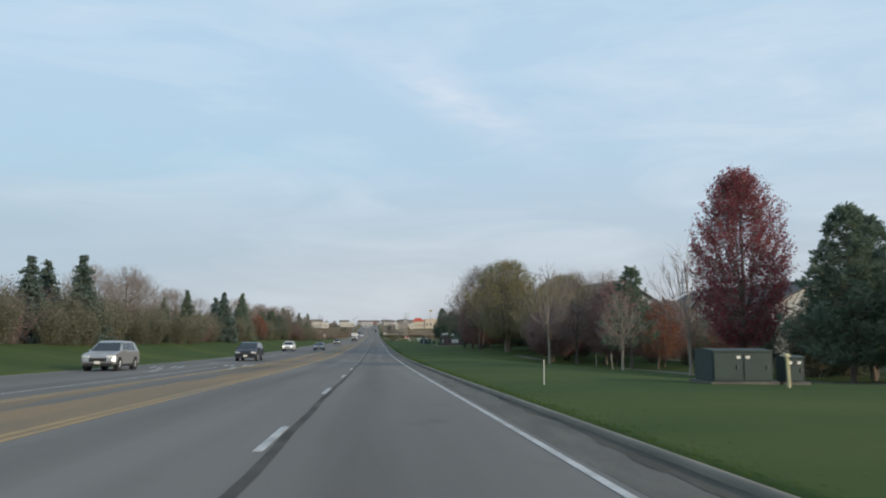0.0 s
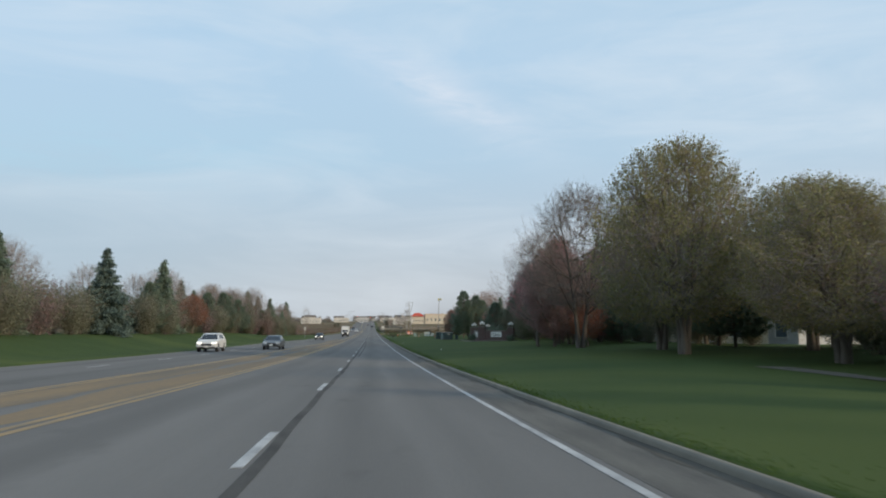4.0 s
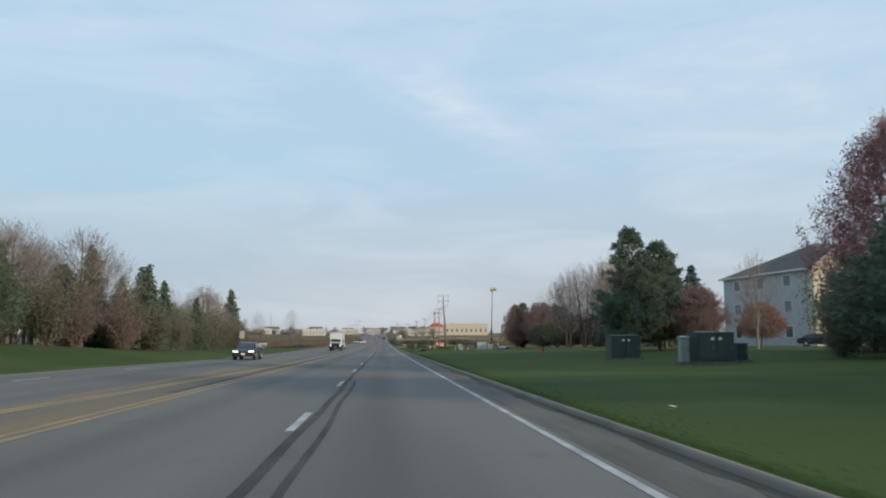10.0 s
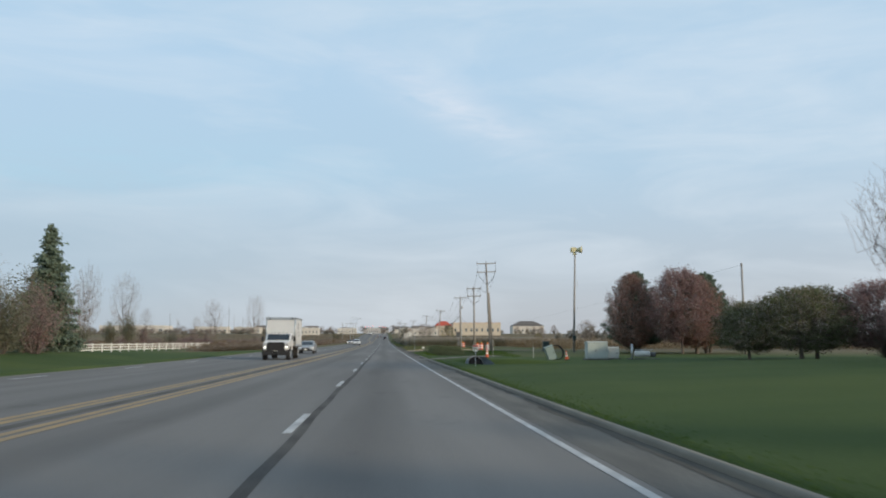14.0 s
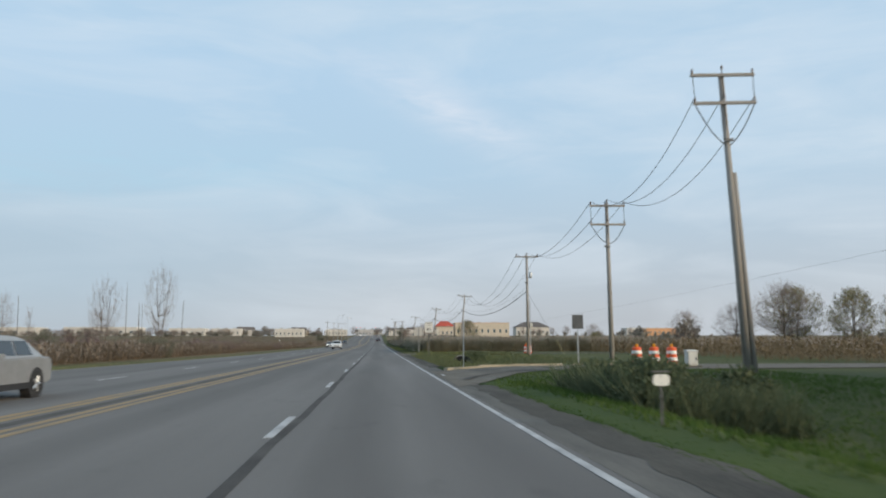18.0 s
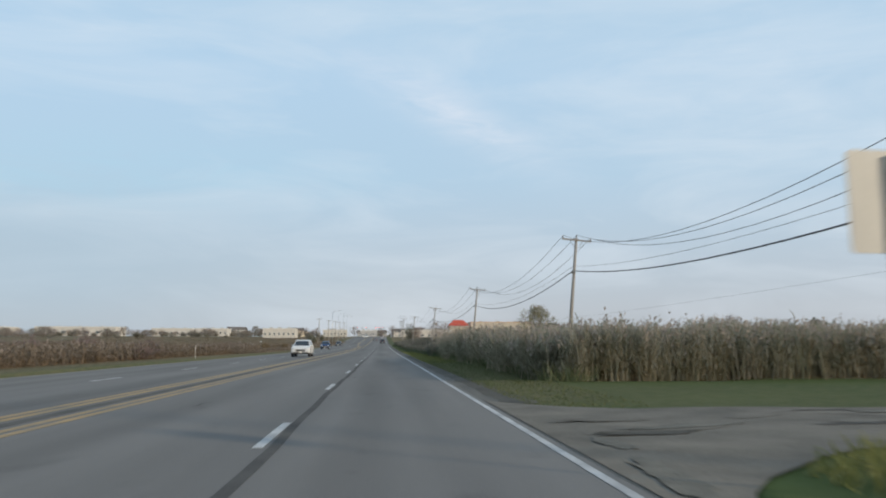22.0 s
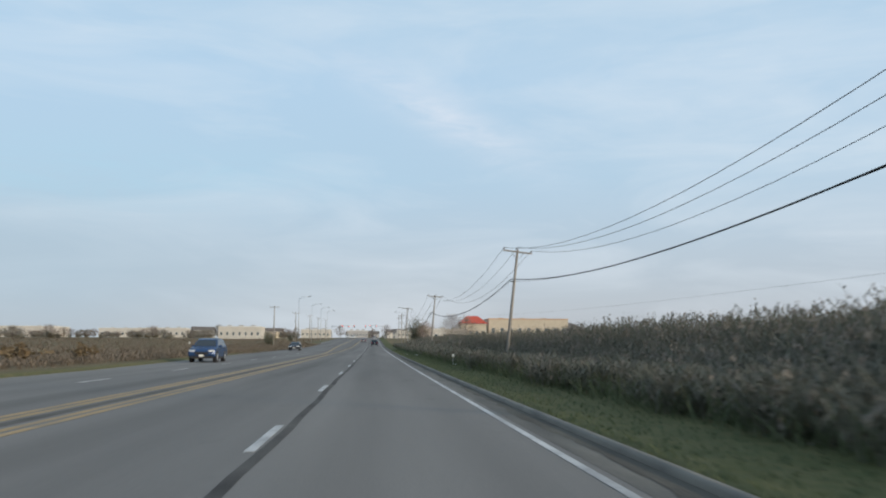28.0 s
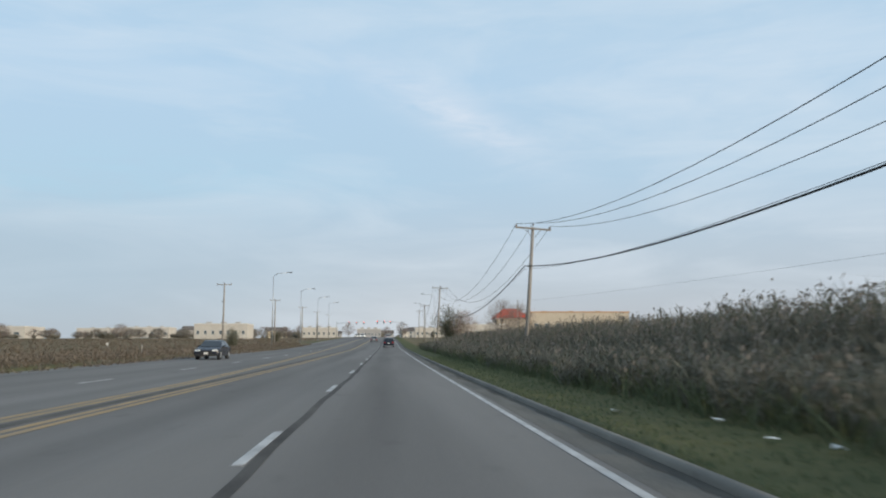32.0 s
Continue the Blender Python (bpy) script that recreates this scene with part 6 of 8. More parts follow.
def drum(x, y, name="traffic_drum"):
    z = ground_z(x, y)
    t_ = thing(name, "orange and white traffic drum with a rubber base", "traffic drum", "traffic drums", at=(x, y, z))
    part("base", Build().lathe([(0.38, 0), (0.36, 0.05), (0.25, 0.08)], 16), "rubber", t_, smooth=False)
    rs = [0.29, 0.285, 0.275, 0.265, 0.255, 0.245]
    hs = [0.06, 0.26, 0.43, 0.60, 0.77, 0.90]
    for k in range(5):
        part("band", Build().lathe([(rs[k] + 0.004, hs[k]), (rs[k], hs[k] + 0.02), (rs[k + 1], hs[k + 1] - 0.02), (rs[k + 1] + 0.004, hs[k + 1])], 18),
             "reflective" if k % 2 else "orange_plastic", t_)
    part("top", Build().lathe([(0.245, 0.90), (0.2, 0.95), (0.06, 0.97)], 18), "orange_plastic", t_)
    part("handle", Build().tube([(-0.1, 0, 0.95), (-0.07, 0, 1.06), (0.07, 0, 1.06), (0.1, 0, 0.95)], 0.018, 6), "orange_plastic", t_)
    part("warning_lamp", Build().lathe([(0.05, 0.96), (0.085, 0.99), (0.085, 1.09), (0.05, 1.12)], 12), "amber", t_)
    return t_


d0_ = drum(11.6, 356.0)
for x_, y_, w_ in ((12.0, 354.5, 10), (12.95, 354.55, 40), (13.45, 395.9, 20), (13.85, 397.7, 70), (13.55, 395.0, 130)):
    copy_thing(d0_, pose(x_, y_, ground_z(x_, y_), 0, 0, w_))


def cone(x, y):
    t_ = thing("traffic_cone", "orange traffic cone with white collars", "traffic cone", "traffic cones", at=(x, y, ground_z(x, y)))
    part("base", Build().box((0, 0, 0.02), (0.36, 0.36, 0.05)), "rubber", t_, bevel=0.01)
    for (r0, z0), (r1, z1), m_ in (((0.14, 0.045), (0.105, 0.28), "orange_plastic"), ((0.105, 0.28), (0.083, 0.42), "reflective"), ((0.083, 0.42), (0.067, 0.52), "orange_plastic"), ((0.067, 0.52), (0.053, 0.6), "reflective"), ((0.053, 0.6), (0.03, 0.71), "orange_plastic")):
        part("band", Build().lathe([(r0, z0), (r1, z1)], 14), m_, t_, smooth=False)
    return t_


c0_ = cone(5.95, 303.3)
copy_thing(c0_, pose(12.65, 304.2, ground_z(12.65, 304.2), 0, -5, 0))


def culvert(x, y, r, turn, length, label, steel="corrugated", drop=0.34):
    t_ = thing("culvert", label, "culvert pipe", at=(x, y, road_z(y) - drop), turn=turn)
    b = Build()
    n, k = 22, max(2, int(length / 0.12))
    for i in range(k + 1):
        rr = r + (0.03 if i % 2 else 0.0)
        for j in range(n):
            w = 2 * math.pi * j / n
            b.v.append((rr * math.cos(w), i * length / k, rr * math.sin(w)))
    for i in range(k):
        for j in range(n):
            j2 = (j + 1) % n
            b.f.append((i * n + j, i * n + j2, (i + 1) * n + j2, (i + 1) * n + j))
    part("pipe", b, steel, t_, smooth=True)
    part("rim", Build().tube([(r * math.cos(a), -0.02, r * math.sin(a)) for a in np.linspace(0, 2 * math.pi, 25)], 0.022, 6, cap=False), "rim_zinc", t_, smooth=True)
    # the collar behind the rim
    part("collar", Build().tube([(r * 1.06 * math.cos(a), 0.16, r * 1.06 * math.sin(a)) for a in np.linspace(0, 2 * math.pi, 25)], 0.03, 6, cap=False), "rim_zinc", t_, smooth=True)
    fl = Build()
    for f in (0.0, 0.2, 0.4, 0.6, 0.8, 1.0):
        big, half = r * (1.02 + 0.75 * f), radians(62 + 95 * (1 - f) ** 1.6)
        for j in range(17):
            w = 1.5 * math.pi + half * (j / 8 - 1)
            fl.v.append((big * math.cos(w), -1.75 * f, -r + big * (1 + math.sin(w)) - 0.05 * f))
    fl.f += [(i * 17 + j, i * 17 + j + 1, (i + 1) * 17 + j + 1, (i + 1) * 17 + j) for i in range(5) for j in range(16)]
    part("flared_end", fl, steel, t_, smooth=True)
    # added black disc just inside the mouth, painting the pipe's inner shade
    part("mouth_shade", Build().lathe([(0.001, 0), (r * 0.99, 0), (r * 0.99, 0.02), (0.001, 0.02)], 20), "hole_shade", t_).matrix_basis = pose(0, 0.05, 0, 90, 0, 0)
    return t_


culvert(*MOUTHS[0], 0.68, 20, 0.3, "large grey corrugated culvert pipe with a flared end in the ditch")
culvert(*MOUTHS[1], 0.62, 5, 0.25, "dark corrugated culvert pipe with a pale rim in the ditch", "corrugated_shaded", 0.52)

# hydrant
t_ = thing("fire_hydrant", "red iron fire hydrant on the lawn", "hydrant", at=(12.2, 238.0, ground_z(12.2, 238.0)))
part("barrel", Build().lathe([(0.16, 0), (0.16, 0.05), (0.11, 0.07), (0.11, 0.55), (0.14, 0.57), (0.14, 0.6), (0.12, 0.68), (0.05, 0.76), (0.03, 0.8)], 14), "sign_red", t_, smooth=False)
for s in (-1, 1):
    part("nozzle", Build().tube([(s * 0.1, 0, 0.45), (s * 0.19, 0, 0.45)], 0.055, 8), "sign_red", t_)
t_.scale = (0.75, 0.75, 0.7)

# ---- white rail fence ----
fz = ground_z
fx0, fy0, fx1, fy1 = -43.8, 348.0, -35.6, 391.0
t_ = thing("rail_fence", "white three-rail ranch fence at the edge of the field", "fence", at=(0, 0, 0))
n_ = 18
fp = [(fx0 + (fx1 - fx0) * i / n_, fy0 + (fy1 - fy0) * i / n_) for i in range(n_ + 1)]
for x_, y_ in fp:
    part("post", Build().box((x_, y_, fz(x_, y_) + 0.6), (0.13, 0.13, 1.25)).box((x_, y_, fz(x_, y_) + 1.24), (0.17, 0.17, 0.05)), "vinyl", t_)
for (x0, y0), (x1, y1) in zip(fp, fp[1:]):
    w_ = math.atan2(y1 - y0, x1 - x0)
    for hz, sl in ((0.32, 0), (0.70, 0), (1.05, 0)):
        b = Build().box(((x0 + x1) / 2, (y0 + y1) / 2, (fz(x0, y0) + fz(x1, y1)) / 2 + hz), (math.dist((x0, y0), (x1, y1)) - 0.1, 0.05, 0.14), w_)
        part("rail", b, "vinyl", t_)


# ---- brick entrance sign ----
def lamp_cluster(x, y, z):
    t_ = thing("globe_lamp", "cluster of three white globe lamps on a black bracket", "lamp", "globe lamps", at=(x, y, z))
    t_.matrix_basis = pose(x, y, z, 0, 0, 25) @ Matrix.Diagonal((0.88, 0.88, 0.88, 1))
    part("stem", Build().tube([(0, 0, 0), (0, 0, 0.28)], 0.04, 8), "sign_black", t_)
    for dx, dz, s in ((-0.3, 0.22, 1), (0.3, 0.22, 1), (0.0, 0.4, 1)):
        part("arm", Build().tube([(0, 0, 0.14), (dx * 0.7, 0, 0.1 + dz * 0.3), (dx, 0, dz)], 0.02, 6), "sign_black", t_)
        part("globe", Build().lathe([(0.05, dz - 0.02), (0.17, dz + 0.06), (0.22, dz + 0.2), (0.17, dz + 0.35), (0.03, dz + 0.43)], 14, (dx, 0, 0)), "globe", t_, smooth=True)
    return t_


def pillar(x, y, h, w):
    z = ground_z(x, y)
    t_ = thing("brick_pillar", "square red brick pillar with a pale stone cap", "pillar", "entrance pillars", at=(x, y, z), turn=-20)
    part("shaft", Build().box((0, 0, h / 2 - 0.1), (w, w, h + 0.2)), "brick", t_)
    part("cap", Build().box((0, 0, h + 0.05), (w + 0.16, w + 0.16, 0.1)).box((0, 0, h + 0.12), (w + 0.02, w + 0.02, 0.06)), "curb", t_, bevel=0.01)
    lamp_cluster(x, y, z + h + 0.15)


def brick_wall(x0, y0, x1, y1, h, panel, label):
    d = Vector((x1 - x0, y1 - y0, 0))
    cx, cy = (x0 + x1) / 2, (y0 + y1) / 2
    z = ground_z(cx, cy)
    t_ = thing("entrance_wall", label, "wall", at=(cx, cy, z), turn=math.degrees(math.atan2(d.y, d.x)))
    L = d.length
    part("brickwork", Build().box((0, 0, h / 2 - 0.1), (L, 0.34, h + 0.2)), "brick", t_)
    part("coping", Build().box((0, 0, h + 0.04), (L + 0.02, 0.46, 0.1)), "curb", t_, bevel=0.012)
    if panel:
        pw, ph = panel
        pz = h - 0.14 - ph / 2
        for s in (-1,):
            sp = part("sign_panel", Build().box((0, s * 0.20, pz), (pw, 0.05, ph)), "sign_white", t_, "white name panel", bevel=0.008)
            part("frame", Build().box((0, s * 0.19, pz + ph / 2 + 0.03), (pw + 0.12, 0.06, 0.06)).box((0, s * 0.19, pz - ph / 2 - 0.03), (pw + 0.12, 0.06, 0.06)), "curb", t_)
            lo = Build()
            lo.tube([(-pw * 0.33 + 0.16 * math.cos(a) * (0.4 + a / 9), s * 0.23, pz + 0.02 + 0.2 * math.sin(a) * (0.4 + a / 9)) for a in np.linspace(0, 7.5, 26)], 0.02, 5)
            lo.tube([(-pw * 0.1 + 0.10 * math.cos(a), s * 0.23, pz + 0.08 + 0.13 * math.sin(a)) for a in np.linspace(0, 6.0, 18)], 0.018, 5)
            part("emblem", lo, "sign_black", t_, "dark curled emblem")
            for k, (bw, bz, bx) in enumerate(((pw * 0.5, -0.04, pw * 0.12), (pw * 0.62, -0.2, pw * 0.05))):
                part("text_bar", Build().box((bx, s * 0.228, pz + bz), (bw, 0.01, 0.07)), "sign_black", t_)
    return t_


pillar(14.0, 175.0, 2.1, 1.0)
pillar(17.8, 172.2, 1.9, 0.9)
pillar(14.1, 184.5, 1.95, 0.98)
pillar(16.6, 186.2, 1.75, 0.9)
brick_wall(14.5, 174.6, 17.4, 172.4, 1.5, (1.7, 0.75), "low red brick entrance wall with a white name panel")
brick_wall(14.08, 184.0, 13.9, 175.5, 1.5, (3.3, 0.78), "long red brick entrance wall with a white name panel")
brick_wall(14.6, 184.8, 16.2, 186.0, 1.4, None, "low red brick entrance wall between pillars")
b = Build()
for (x0, y0), (x1, y1) in zip([(18.6, 171.0), (14.6, 173.0), (12.4, 175.6), (11.9, 184.5), (13.5, 187.5)], [(14.6, 173.0), (12.4, 175.6), (11.9, 184.5), (13.5, 187.5), (18, 189.5)]):
    w_ = math.atan2(y1 - y0, x1 - x0)
    b.box(((x0 + x1) / 2, (y0 + y1) / 2, ground_z((x0 + x1) / 2, (y0 + y1) / 2) + 0.04), (math.dist((x0, y0), (x1, y1)) + 0.05, 0.2, 0.18), w_)
tagged(new("bed_edging", b.mesh("bed_edging", "curb", 0.015)), "pale stone edging of a planting bed", "edging", kind="structure")


# ---- litter in the grass ----
rl = np.random.default_rng(5)
for x_, y_ in ((2.6, 181.7), (3.4, 566.0), (2.54, 585.2), (2.22, 583.1), (2.54, 582.3), (1.6, 587.0), (3.9, 131.0), (2.6, 545.0)):
    b = Build()
    k = 7
    pts = [(0.09 * math.cos(a) * rl.uniform(0.6, 1.2), 0.07 * math.sin(a) * rl.uniform(0.6, 1.2), 0.03 + rl.uniform(0, 0.08)) for a in np.linspace(0, 5.4, k)]
    b.add(pts + [(0, 0, 0.09)], [(i, (i + 1) % k, k) for i in range(k)])
    ob = new("litter", b.mesh("litter", "litter"))
    ob.matrix_basis = pose(x_, y_, ground_z(x_, y_))
    tagged(ob, "crumpled scrap of white litter in the grass", "litter", "litter")

# ---- buildings ----
def window(parent, x, y, z, w, h, turn=0.0, material="glass_pale"):
    """A framed window set on a wall that looks along -y before it is turned."""
    f = Build()
    ring = [(sx * (w / 2 + e), y_, sz * (h / 2 + e)) for y_ in (-0.08, 0.0) for e in (0.09, 0.0) for sx, sz in ((-1, -1), (1, -1), (1, 1), (-1, 1))]
    f.add(ring, [(i, (i + 1) % 4, 4 + (i + 1) % 4, 4 + i) for i in range(4)] + [(i, 8 + i, 8 + (i + 1) % 4, (i + 1) % 4) for i in range(4)] + [(4 + i, 4 + (i + 1) % 4, 12 + (i + 1) % 4, 12 + i) for i in range(4)])
    wo = part("window", f, "trim", parent)
    wo.matrix_basis = pose(x, y, z, 0, 0, turn)
    part("pane", Build().box((0, -0.02, 0), (w, 0.03, h)), material, wo)
    return wo


def gable_house(x, y, turn, length, depth, wall_h, roof_h, label, wall="siding", roof="shingle", storeys=3, bays=(), bay_wall="siding_warm", cols=5, name="apartment_building", hip=False):
    """A long block, ridge along its length, with gabled bays on the front (-y) side."""
    z = ground_z(x, y)
    t_ = thing(name, label, "building", at=(x, y, z), turn=turn)
    L, D = length / 2, depth / 2
    part("wall_shell", Build().box((0, 0, wall_h / 2 - 0.3), (length, depth, wall_h + 0.6)), wall, t_)
    if not hip:
        part("gable_wall", Build().prism([(-D, wall_h), (D, wall_h), (0, wall_h + roof_h * 0.98)], -L + 0.05, L - 0.05), wall, t_)
    e = 0.5
    k = roof_h / D
    if hip:
        zb, zr = wall_h - e * k, wall_h + roof_h
        for s in (-1, 1):
            part("roof", Build().add([(-L - e, s * (D + e), zb), (L + e, s * (D + e), zb), (L - D, 0, zr), (-L + D, 0, zr), (-L - e, s * (D + e), zb - 0.15), (L + e, s * (D + e), zb - 0.15)], [(0, 1, 2, 3), (0, 4, 5, 1)]), roof, t_)
            part("hip_end", Build().add([(s * (L + e), -D - e, zb), (s * (L + e), D + e, zb), (s * (L - D), 0, zr), (s * (L + e), -D - e, zb - 0.15), (s * (L + e), D + e, zb - 0.15)], [(0, 1, 2), (0, 3, 4, 1)]), roof, t_)
            part("fascia", Build().box((0, s * (D + e + 0.02), zb - 0.06), (length + 2 * e, 0.05, 0.22)), "trim", t_)
            part("fascia", Build().box((s * (L + e + 0.02), 0, zb - 0.06), (0.05, depth + 2 * e, 0.22)), "trim", t_)
        part("soffit", Build().box((0, 0, wall_h - 0.28), (length + 2 * e - 0.06, depth + 2 * e - 0.06, 0.06)), "trim", t_)
    for s in (-1, 1) if not hip else ():
        part("roof", Build().prism([(s * (D + e), wall_h - e * k), (0, wall_h + roof_h), (0, wall_h + roof_h + 0.18), (s * (D + e), wall_h - e * k + 0.18)], -L - e, L + e), roof, t_)
        part("fascia", Build().box((0, s * (D + e + 0.02), wall_h - e * k + 0.05), (length + 2 * e, 0.05, 0.22)), "trim", t_)
    sh = wall_h / storeys
    for i in range(cols):
        cx = -L + length * (i + 0.5) / cols
        if any(abs(cx - bx) < bw / 2 + 0.5 for bx, bw in bays):
            continue
        for j in range(storeys):
            window(t_, cx, -D, sh * (j + 0.55), 1.5, 1.4)
    for s, a in ((-1, -90), (1, 90)):
        for j in range(storeys):
            for dy in (-D * 0.62, 0.0, D * 0.62) if hip else (-D * 0.45, D * 0.45):
                window(t_, s * L, dy, sh * (j + 0.55), 1.4, 1.4, a)
    for bx, bw in bays:
        by = -D - 1.2
        bay = part("bay", Build().box((bx, -D - 0.6, wall_h / 2 - 0.3), (bw, 1.22, wall_h + 0.6)).prism([(bx - bw / 2, wall_h), (bx + bw / 2, wall_h), (bx, wall_h + bw * 0.36)], by - 0.01, -D, "y"), bay_wall, t_, "cream gabled bay")
        for s in (-1, 1):
            part("bay_roof", Build().prism([(bx + s * (bw / 2 + 0.35), wall_h - 0.25), (bx, wall_h + bw * 0.36), (bx, wall_h + bw * 0.36 + 0.18), (bx + s * (bw / 2 + 0.35), wall_h - 0.07)], by - 0.35, 0.0, "y"), roof, t_)
            part("bargeboard", Build().prism([(bx + s * (bw / 2 + 0.37), wall_h - 0.28), (bx, wall_h + bw * 0.36 - 0.03), (bx, wall_h + bw * 0.36 + 0.2), (bx + s * (bw / 2 + 0.37), wall_h - 0.05)], by - 0.42, by - 0.36, "y"), "trim", t_)
        for j in range(storeys):
            window(t_, bx, by, sh * (j + 0.55), 1.8, 1.4)
    return t_


gable_house(66.0, 273.2, 8, 32, 18, 10.1, 4.4, "three-storey grey apartment block with a cream gabled bay", bays=((-12.9, 5.6), (6.0, 5.6)), cols=8, hip=True)
gable_house(40.0, 83.0, -84, 23, 12, 5.6, 2.9, "two-storey grey apartment block behind the trees", storeys=2, bays=((-4.6, 3.6), (3.0, 6.2)), cols=6)
block_ = gable_house(37.5, 140.0, -82, 30, 12, 7.8, 3.6, "grey apartment block with cream bays and a balcony behind trees", storeys=3, bays=((-6, 6), (8, 6)), cols=7)
for zb_ in (2.75, 5.35):
    bal_ = part("balcony", Build().box((-6, -8.1, zb_), (4.6, 1.8, 0.16)), "siding_warm", block_, "cream balcony", bevel=0.01)
    part("rail", Build().box((-6, -8.95, zb_ + 1.05), (4.6, 0.07, 0.07)).box((-6, -8.95, zb_ + 0.2), (4.6, 0.05, 0.05)), "trim", bal_)
    for k in range(24):
        part("picket", Build().box((-8.25 + 4.5 * k / 23, -8.95, zb_ + 0.62), (0.05, 0.04, 0.8)), "trim", bal_)
    for s in (-1, 1):
        part("column", Build().box((-6 + s * 2.2, -8.9, zb_ - 1.3 if zb_ < 3 else zb_ - 1.3), (0.16, 0.16, 2.6)), "trim", bal_)


def flat_shop(x, y, size, label, wall, band=None, turn=0.0, cols=6, name="commercial_building", roof=None):
    z = ground_z(x, y)
    t_ = thing(name, label, "building", at=(x, y, z), turn=turn)
    sx, sy, sz = size
    part("wall_shell", Build().box((0, 0, sz / 2 - 0.5), (sx, sy, sz + 1.0)), wall, t_)
    part("parapet", Build().box((0, 0, sz + 0.12), (sx + 0.3, sy + 0.3, 0.35)), band or "trim", t_)
    part("roof", Build().box((0, 0, sz + 0.02), (sx - 0.4, sy - 0.4, 0.1)), "wall_grey", t_)
    for i in range(cols):
        cx = -sx / 2 + sx * (i + 0.5) / cols
        window(t_, cx, -sy / 2, sz * 0.42, sx / cols * 0.34, sz * 0.26)
    for k in range(3):
        part("roof_unit", Build().box((-sx * 0.3 + k * sx * 0.28, 0, sz + 0.7), (2.0, 1.6, 0.9)), "wall_grey", t_, bevel=0.03)
    if roof:
        part("hip_roof", Build().add([(-sx / 2 - 0.8, -sy / 2 - 0.8, sz + 0.3), (sx / 2 + 0.8, -sy / 2 - 0.8, sz + 0.3), (sx / 2 + 0.8, sy / 2 + 0.8, sz + 0.3), (-sx / 2 - 0.8, sy / 2 + 0.8, sz + 0.3), (-sx * 0.22, 0, sz + roof[1]), (sx * 0.22, 0, sz + roof[1])],
                                     [(0, 1, 5, 4), (1, 2, 5), (2, 3, 4, 5), (3, 0, 4), (3, 2, 1, 0)]), roof[0], t_)
    return t_


flat_shop(46.5, 876, (12.5, 12, 7.5), "restaurant with a red hipped roof", "stucco", roof=("roof_red", 4.2), cols=4, name="restaurant")
flat_shop(74.5, 886, (40, 24, 10.0), "long low beige store", "stucco", "stucco_orange", cols=9, name="store")
flat_shop(30.0, 850, (20, 10, 5.0), "low cream shop beside the restaurant", "wall_white", cols=5)
flat_shop(191, 1270, (42, 24, 10), "distant pale hall with a brown hipped roof on the rise", "wall_white", roof=("shingle", 7.0), cols=8)
flat_shop(330, 1250, (50, 22, 9), "distant pale building beyond the field", "wall_white", cols=8)
flat_shop(315, 1160, (40, 22, 8), "distant brown building beyond the field", "stucco_orange", cols=8)
for x_, y_, s_, w_ in ((-275, 1110, (70, 30, 8), "wall_white"), (-390, 1130, (90, 30, 8), "wall_white"), (-195, 1120, (36, 20, 7), "wall_white"), (-66, 880, (20, 14, 5.5), "wall_white"),
                       (-38, 985, (18, 12, 5), "wall_white"), (-13, 1030, (14, 12, 5), "wall_grey"), (22, 1000, (18, 14, 5), "wall_white"), (-140, 1030, (26, 16, 6), "wall_white"),
                       (48, 1060, (24, 16, 6), "wall_grey"), (-520, 1180, (100, 40, 11), "wall_white")):
    flat_shop(x_, y_, s_, "distant pale commercial building beyond the fields", w_, cols=7)
rb = np.random.default_rng(9)
for k in range(16):
    x_, y_ = rb.uniform(-160, 90), rb.uniform(1150, 1500)
    gable_house(x_, y_, rb.uniform(-40, 40), rb.uniform(12, 18), 9, rb.uniform(5.0, 6.5), 3.0, "distant pale house on the rising ground", rb.choice(["wall_white", "siding_warm", "wall_grey"]), storeys=2, cols=3, name="house")


# ---- vehicles ----
def wheel(parent, x, y, r, w):
    wh = part("wheel", Build().tube([(x - w / 2, y, r), (x + w / 2, y, r)], r * 0.62, 12), "plastic_dark", parent)
    ty = Build()
    prof = [(r * 0.62, -w / 2), (r * 0.95, -w / 2), (r, -w / 2 + 0.03), (r, w / 2 - 0.03), (r * 0.95, w / 2), (r * 0.62, w / 2)]
    n = 18
    for rr, dx in prof:
        for k in range(n):
            a = 2 * math.pi * k / n
            ty.v.append((x + dx, y + rr * math.cos(a), r + rr * math.sin(a)))
    for i in range(5):
        for k in range(n):
            k2 = (k + 1) % n
            ty.f.append((i * n + k, i * n + k2, (i + 1) * n + k2, (i + 1) * n + k))
    part("tyre", ty, "rubber", wh)
    s = 1 if x > 0 else -1
    rim = Build().tube([(x + s * (w / 2 - 0.005), y, r), (x + s * (w / 2 + 0.012), y, r)], r * 0.2, 10)
    for k in range(5):
        a = 2 * math.pi * k / 5
        rim.tube([(x + s * w / 2, y + r * 0.1 * math.cos(a), r + r * 0.1 * math.sin(a)), (x + s * w / 2, y + r * 0.58 * math.cos(a), r + r * 0.58 * math.sin(a))], 0.035, 4)
    part("rim", rim, "galv", wh)


